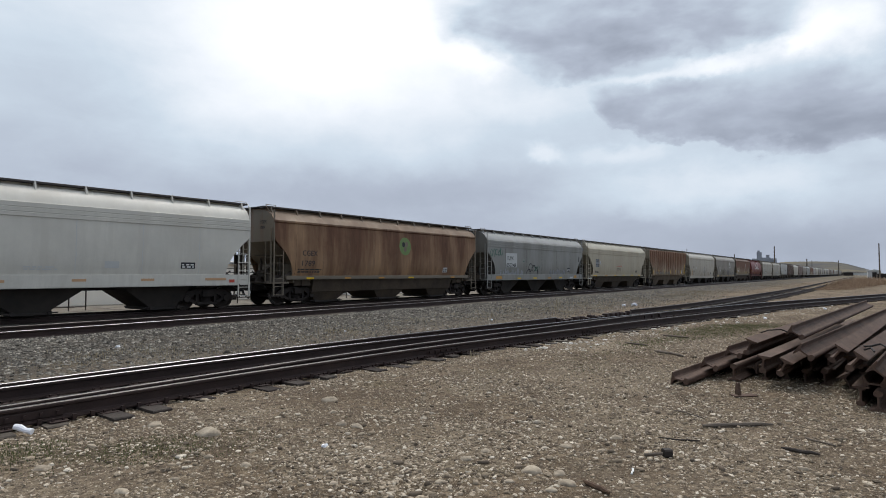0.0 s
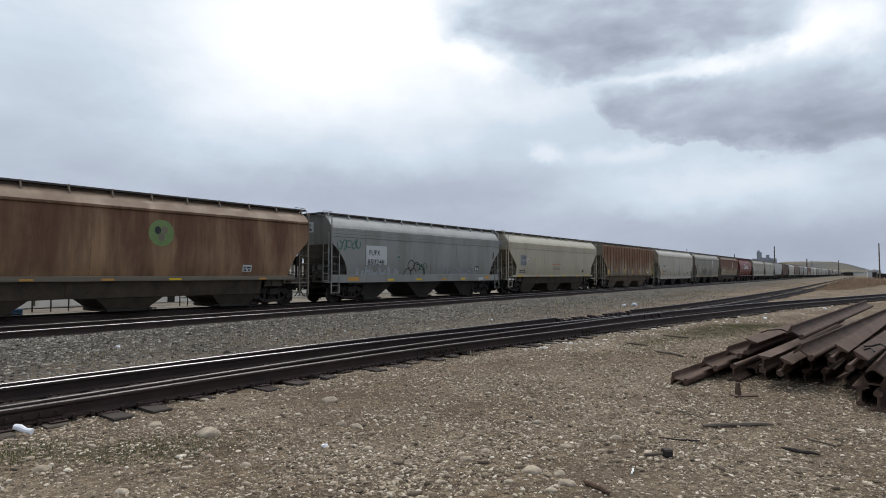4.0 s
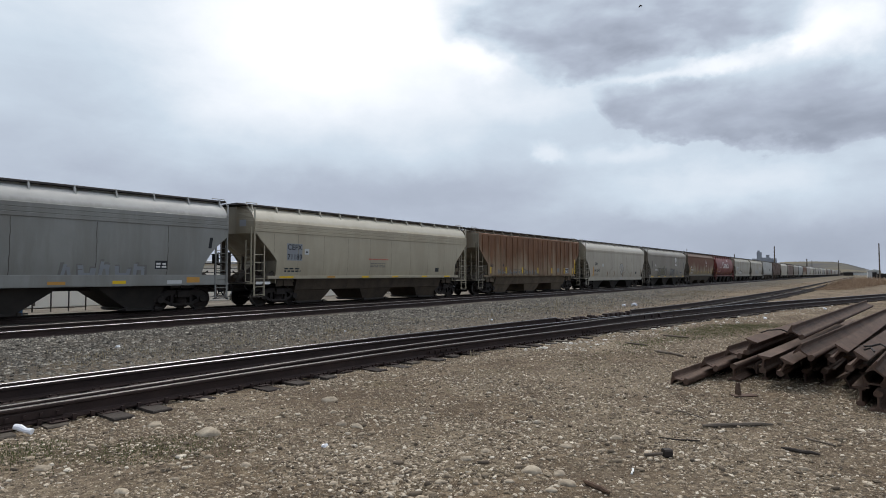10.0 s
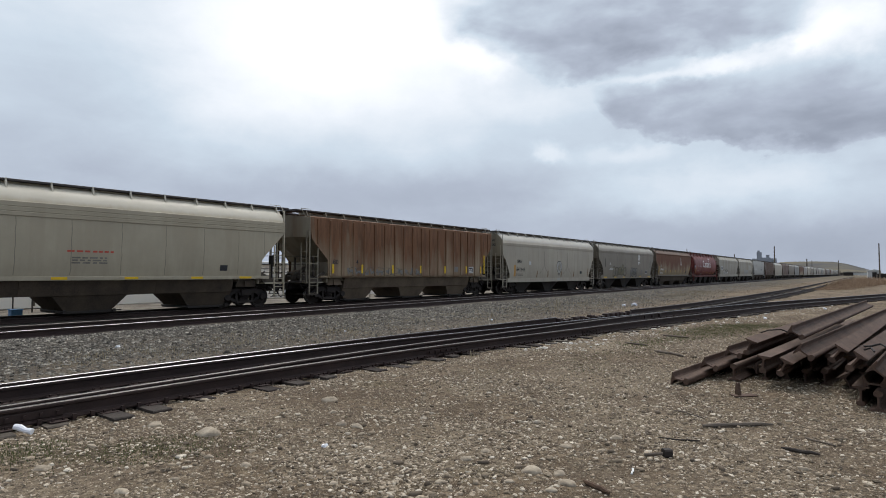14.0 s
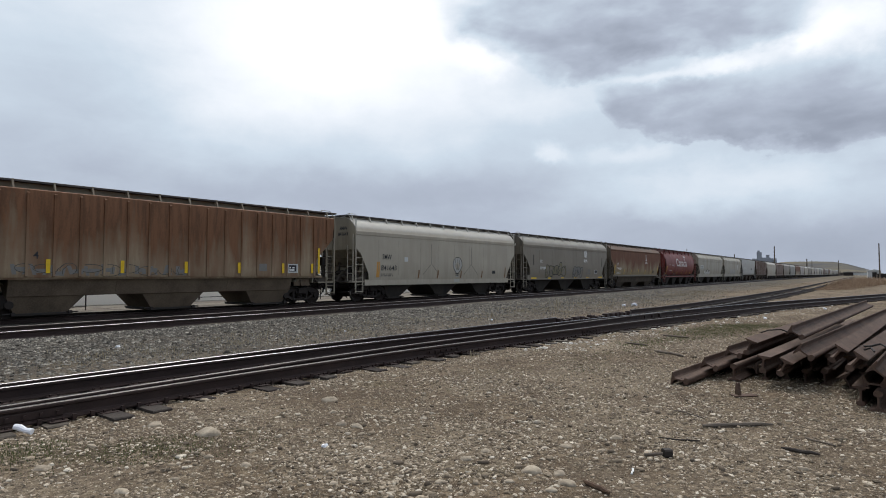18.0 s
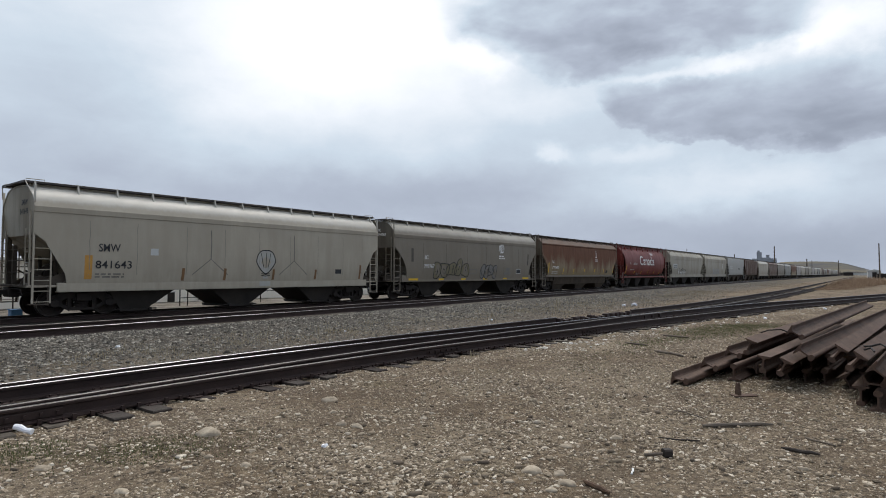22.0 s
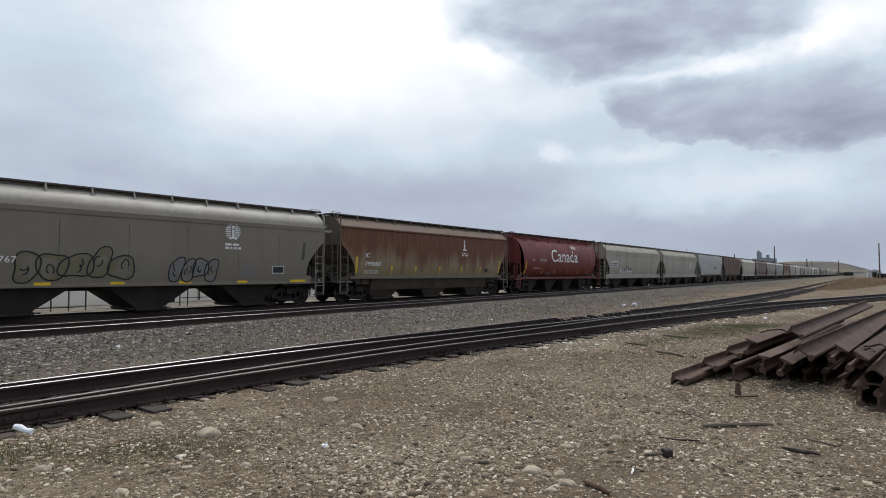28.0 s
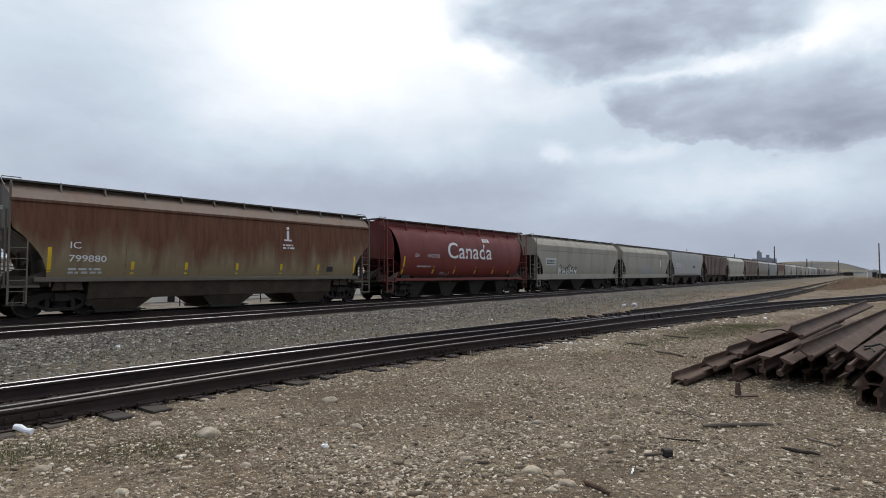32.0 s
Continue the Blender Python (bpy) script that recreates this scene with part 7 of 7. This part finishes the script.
def small_things():
    # crushed white carton beside the rail
    carton = worn("white_carton", (0.78, 0.78, 0.80), (0.62, 0.62, 0.66), 0.5, 0, 8, 40, 0.4)
    mb = MB().tube([(-0.10, 0.0, 0.03), (-0.04, 0.004, 0.034), (0.03, -0.004, 0.028), (0.10, 0.002, 0.03)], [0.030, 0.034, 0.026, 0.031], 9)
    ob = new("carton", mb.mesh("carton", carton))
    ob.matrix_basis = pose(2.40, 6.97, 0.02, 8, 12, -62)
    tagged(ob, "crushed white carton lying on a tie", "litter")
    # dark block with a handle
    blk = thing("hammer_head", "dark steel hammer head with a broken handle stub", "tool", m=pose(5.46, 1.48, ground_z(5.46, 1.48), 0, 0, -50))
    part("head", MB().box(-0.035, 0.035, -0.04, 0.04, 0.0, 0.07, 0.012), BLACK_STEEL, blk)
    part("handle", MB().tube([(-0.04, 0.0, 0.03), (-0.2, 0.02, 0.018)], 0.014, 7), GREY_WOOD, blk)
    # rail anchor plate standing by the heap
    pl = thing("tie_plate_scrap", "rusty tie plate and bracket beside the rail heap", "scrap metal", m=pose(8.66, 1.37, ground_z(8.66, 1.37), 0, 0, -48))
    part("plate", MB().box(-0.14, 0.17, -0.07, 0.07, 0.0, 0.015, 0.004), PILE_STEEL, pl)
    part("bracket", MB().prism([(-0.045, 0.02), (0.045, 0.02), (0.02, 0.17), (-0.02, 0.17)], -0.08, -0.045), PILE_STEEL, pl)
    for k, (x, y, s) in enumerate(((6.37, 13.4, 0.06), (17.54, 10.57, 0.08), (11.75, 11.84, 0.05), (29.97, 9.6, 0.16), (29.2, 9.9, 0.11), (3.86, 4.14, 0.036), (32.3, 1.6, 0.09), (24.0, 3.0, 0.08))):
        bm = bmesh.new()
        bmesh.ops.create_icosphere(bm, subdivisions=2, radius=0.5)
        for v in bm.verts:
            v.co = Vector((v.co.x * s * 1.7, v.co.y * s * 1.2, v.co.z * s * 1.1)) * (1 + 0.8 * noise.noise(v.co * 3 + Vector((k * 5.0, 0, 0))))
        me = bpy.data.meshes.new("paper_scrap")
        bm.to_mesh(me)
        bm.free()
        me.materials.append(carton)
        ob = new("paper_scrap", me)
        ob.matrix_basis = pose(x, y, ground_z(x, y) + s * 0.35, 0, 0, 37 * k)
        tagged(ob, "crumpled white paper scrap on the ballast", "litter", "white litter by the tracks")


small_things()


# ---- plants ----
def blades(name, label, category, spots, color, seed, lean=0.35, width=0.004):
    """Thin upright blades scattered round spots (x, y, radius, count, height)."""
    rs = np.random.RandomState(seed)
    vs, fs = [], []
    for x, y, r, count, h in spots:
        for _ in range(count):
            a, d = rs.uniform(0, 6.283), r * rs.rand() ** 0.6
            px, py = x + d * math.cos(a), y + d * math.sin(a)
            pz = ground_z(px, py) - 0.01
            hh, la, t = h * rs.uniform(0.4, 1.0), rs.uniform(0, 6.283), lean * rs.rand()
            ux, uy = math.cos(la + 1.57) * width * rs.uniform(0.6, 1.4), math.sin(la + 1.57) * width
            mx, my = px + math.cos(la) * hh * t * 0.4, py + math.sin(la) * hh * t * 0.4
            tx, ty = px + math.cos(la) * hh * t, py + math.sin(la) * hh * t
            i = len(vs)
            vs += [(px - ux, py - uy, pz), (px + ux, py + uy, pz), (mx + ux * 0.8, my + uy * 0.8, pz + hh * 0.55), (mx - ux * 0.8, my - uy * 0.8, pz + hh * 0.55), (tx, ty, pz + hh)]
            fs += [(i, i + 1, i + 2, i + 3), (i + 3, i + 2, i + 4)]
    m, n, b = material(name + "_leaf")
    g = n.add("ShaderNodeNewGeometry")
    n.links.new(n.ramp(g.outputs["Random Per Island"], color), b.inputs["Base Color"])
    b.inputs["Roughness"].default_value = 0.8
    me = bpy.data.meshes.new(name)
    me.from_pydata(vs, [], fs)
    me.materials.append(m)
    return tagged(new(name, me), label, category, kind="stuff")


GREENS = [(0.0, (0.062, 0.080, 0.024)), (0.5, (0.105, 0.118, 0.038)), (0.8, (0.16, 0.145, 0.06)), (1.0, (0.22, 0.18, 0.095))]
STRAW = [(0.0, (0.16, 0.115, 0.06)), (0.5, (0.27, 0.21, 0.12)), (1.0, (0.42, 0.36, 0.24))]
RUSSET = [(0.0, (0.15, 0.088, 0.052)), (0.5, (0.245, 0.155, 0.090)), (1.0, (0.36, 0.26, 0.16))]
_rs = np.random.RandomState(5)
blades("grass", "short green spring grass in the gravel", "grass",
       [(2.9, 5.35, 0.5, 1900, 0.035), (2.1, 6.3, 0.45, 1400, 0.045), (3.4, 5.0, 0.5, 900, 0.03), (2.4, 5.7, 0.6, 900, 0.03)]
       + [(16.6 + 4.6 * k / 9, 3.8 - 0.9 * k / 9 + _rs.uniform(-0.4, 0.4), 0.85, 900, 0.055) for k in range(10)]
       + [(13.2 + 2.6 * k / 6, 4.3 - 0.5 * k / 6 + _rs.uniform(-0.3, 0.3), 0.5, 160, 0.07) for k in range(7)]
       + [(9.5 + 3 * k / 5, 4.2 + _rs.uniform(-0.8, 0.8), 0.5, 80, 0.05) for k in range(6)], GREENS, 6)
blades("dry_weeds", "thin dry straw-coloured weeds by the tracks", "weeds",
       [(9.37, 12.2, 0.08, 5, 0.62), (9.2, 12.3, 0.15, 8, 0.3), (24.89, 11.6, 0.35, 40, 0.8), (9.78, 6.3, 0.12, 22, 0.2), (17.5, 10.6, 0.15, 14, 0.45), (11.7, 11.9, 0.45, 60, 0.16), (11.2, 12.0, 0.3, 40, 0.3), (8.4, 12.0, 0.6, 40, 0.12)]
       + [(5 + 24 * _rs.rand() ** 1.2, _rs.uniform(10.0, 14.0), 0.35, 26, 0.13) for _ in range(60)]
       + [(4 + 26 * _rs.rand() ** 1.2, 12.0 + _rs.normal() * 0.9, 0.6, 60, 0.07) for _ in range(110)]
       + [(3 + 14 * _rs.rand(), _rs.uniform(-1, 6.0), 0.3, 16, 0.05) for _ in range(50)]
       + [(2.6 + 9 * _rs.rand(), _rs.uniform(-1, 5.8), 0.45, 60, 0.035) for _ in range(120)]
       + [(20 + 40 * _rs.rand(), _rs.uniform(9.0, 14.5), 0.8, 50, 0.22) for _ in range(60)]
       + [(45 + 75 * _rs.rand(), _rs.uniform(7.5, 15.0), 1.2, 60, 0.20) for _ in range(90)], STRAW, 7)
blades("dry_brush", "thicket of russet dry brush between the far tracks", "brush",
       [(64 + 75 * t + _rs.uniform(-2, 2), 4.0 - 5.2 * t + _rs.uniform(-1.6, 1.6) * (0.6 + t), 1.9, 260, (0.25 + 1.15 * min(1, max(0, t - 0.25) * 2.4)) * _rs.uniform(0.45, 1)) for t in np.linspace(0.08, 0.9, 70)], RUSSET, 8, 0.9, 0.010)


# ---- far right: sheds and machines ----
def build_far_right():
    wht = worn("far_white_siding", (0.55, 0.54, 0.52), (0.42, 0.41, 0.40), 0.8, 0, 0.6, 10, 0.5, 0.1)
    sh = thing("shed", "small white shed at the far end of the yard", "shed", m=pose(206, -1.6, 0, 0, 0, 2))
    part("wall", MB().box(-3, 3, -1.5, 1.5, 0, 2.5), wht, sh)
    part("roof", MB().prism([(-1.7, 2.45), (1.7, 2.45), (0, 2.9)], -3.3, 3.3), PATCH, sh)
    part("door", MB().box(-3.06, -3.0, -0.5, 0.5, 0, 2.1), BLACK_STEEL, sh)
    tk = thing("truck", "dark parked work truck by the shed", "truck", m=pose(196, -4.7, 0, 0, 0, 100))
    part("chassis", MB().box(-2.6, 2.6, -0.9, 0.9, 0.5, 0.9, 0.05), BLACK_STEEL, tk)
    part("cab", MB().box(-2.6, -0.8, -1.0, 1.0, 0.9, 2.4, 0.15), BLACK_STEEL, tk)
    part("bed", MB().box(-0.6, 2.6, -1.0, 1.0, 0.9, 1.7, 0.05), TRUCK_STEEL, tk)
    for x in (-1.8, 1.7):
        for y in (-0.95, 0.95):
            part("wheel", MB().lathe([(0.0, -0.14), (0.42, -0.14), (0.48, 0.0), (0.42, 0.14), (0.0, 0.14)], 14), RUBBER, tk).matrix_basis = pose(x, y, 0.48)
    for k, (x, y, w, h, mat) in enumerate(((620, 13, 7, 3.6, BLACK_STEEL), (1000, 16, 20, 4.0, PATCH), (1000, -2.0, 12, 3.6, PATCH), (800, 5.0, 8, 3.4, wht))):
        fb = thing("far_building", "low grey building far beyond the yard", "building", "far buildings", m=pose(x, y, 0))
        part("wall", MB().box(-6, 6, -w / 2, w / 2, -0.2, h * 0.8), mat, fb)
        part("roof", MB().prism([(-w / 2 - 0.4, h * 0.8), (w / 2 + 0.4, h * 0.8), (0, h)], -6.4, 6.4), SEAM, fb)
    rs = np.random.RandomState(12)
    spots = [(900 + 700 * rs.rand(), 10 + 190 * rs.rand(), 6, 40, 5.5) for _ in range(60)]
    blades("far_trees", "grey leafless trees far along the horizon", "trees", spots, [(0.0, (0.06, 0.05, 0.045)), (1.0, (0.13, 0.11, 0.09))], 13, 0.5, 0.5)


build_far_right()


# ---- the bird that crosses the sky ----
def on_view(px, py, depth):
    right = Vector((math.sin(_a), -math.cos(_a), 0))
    return Vector(EYE) + (VIEW + right * ((px - 784) / 1040) + right.cross(VIEW) * ((441 - py) / 1040)) * depth


def build_bird():
    dark = plain("dark_plumage", (0.035, 0.033, 0.035), 0.7)
    b = thing("bird", "small dark bird in flight under the clouds", "bird")
    prof = [(0.0, -0.17), (0.02, -0.16), (0.05, -0.08), (0.06, 0.0), (0.045, 0.08), (0.03, 0.12), (0.035, 0.15), (0.02, 0.18), (0.0, 0.2)]
    part("body", MB().lathe(prof, 10, "x"), dark, b, smooth=True)
    part("tail", MB().prism([(-0.05, -0.004), (0.05, -0.004), (0.035, 0.006), (-0.035, 0.006)], -0.30, -0.13), dark, b)
    wings = []
    for s in (-1, 1):
        mb = MB()
        ring = [(0.09, 0.0), (0.11, 0.14), (0.05, 0.30), (-0.10, 0.38), (-0.06, 0.2), (-0.09, 0.0)]
        top = [(x, s * (y + 0.03), 0.006) for x, y in ring]
        bot = [(x, s * (y + 0.03), -0.006) for x, y in ring]
        mb.poly(top if s < 0 else top[::-1])
        mb.poly(bot[::-1] if s < 0 else bot)
        for k in range(6):
            mb.poly([top[k], top[(k + 1) % 6], bot[(k + 1) % 6], bot[k]])
        wings.append((part("wing", mb, dark, b), s))
    return b, wings


BIRD, WINGS = build_bird()
BIRD_ROWS = []
for _t, _x, _y in ((0.0, 2700, 440), (4.0, 2100, 400), (7.4, 1620, 290), (8.0, 1488, 232), (8.5, 1374, 193), (9.0, 1286, 142), (9.5, 1204, 81), (10.0, 1134, 10), (10.4, 1075, -55), (14.0, 600, -800), (32.0, -1500, -4000)):
    _p = on_view(_x, _y, 82.0 if _t < 14 else 110.0)
    BIRD_ROWS.append((_t, Matrix.Translation(_p) @ pose(0, 0, 0, 0, -28, AZ + 118)))


# ---- what moves ----
def motions():
    for car, a in TRAIN:
        rows = []
        for k in range(17):
            t = 2.0 * k
            x = a - travelled(t)
            s = math.degrees(math.atan((train_y(x + 2) - train_y(x - 2)) / 4))
            rows.append((t, pose(x, train_y(x), Z_TRAIN, 0, 0, s)))
        walk(car, rows)
    for ws, x in SPUN:
        walk(ws, [(t, pose(x, 0, 0.457, 0, -math.degrees(travelled(t) / 0.457) % 360, 0)) for t in [min(32.0, k * 0.17) for k in range(190)]])
    walk(BIRD, BIRD_ROWS)
    for wing, side in WINGS:
        walk(wing, [(0.0, pose(0, 0, 0, side * 20, 0, 0))] + [(7.4 + 0.1 * k, pose(0, 0, 0, side * (38 * math.sin(k * 2.1) + 6), 0, 0)) for k in range(28)] + [(32.0, pose(0, 0, 0, side * 20, 0, 0))])
    walk(BACKDROP, [(0.0, pose(0, 0, 0, 0, 0, 0.55)), (16.0, pose(0, 0, 0)), (32.0, pose(0, 0, 0, 0, 0, -0.55))])


motions()
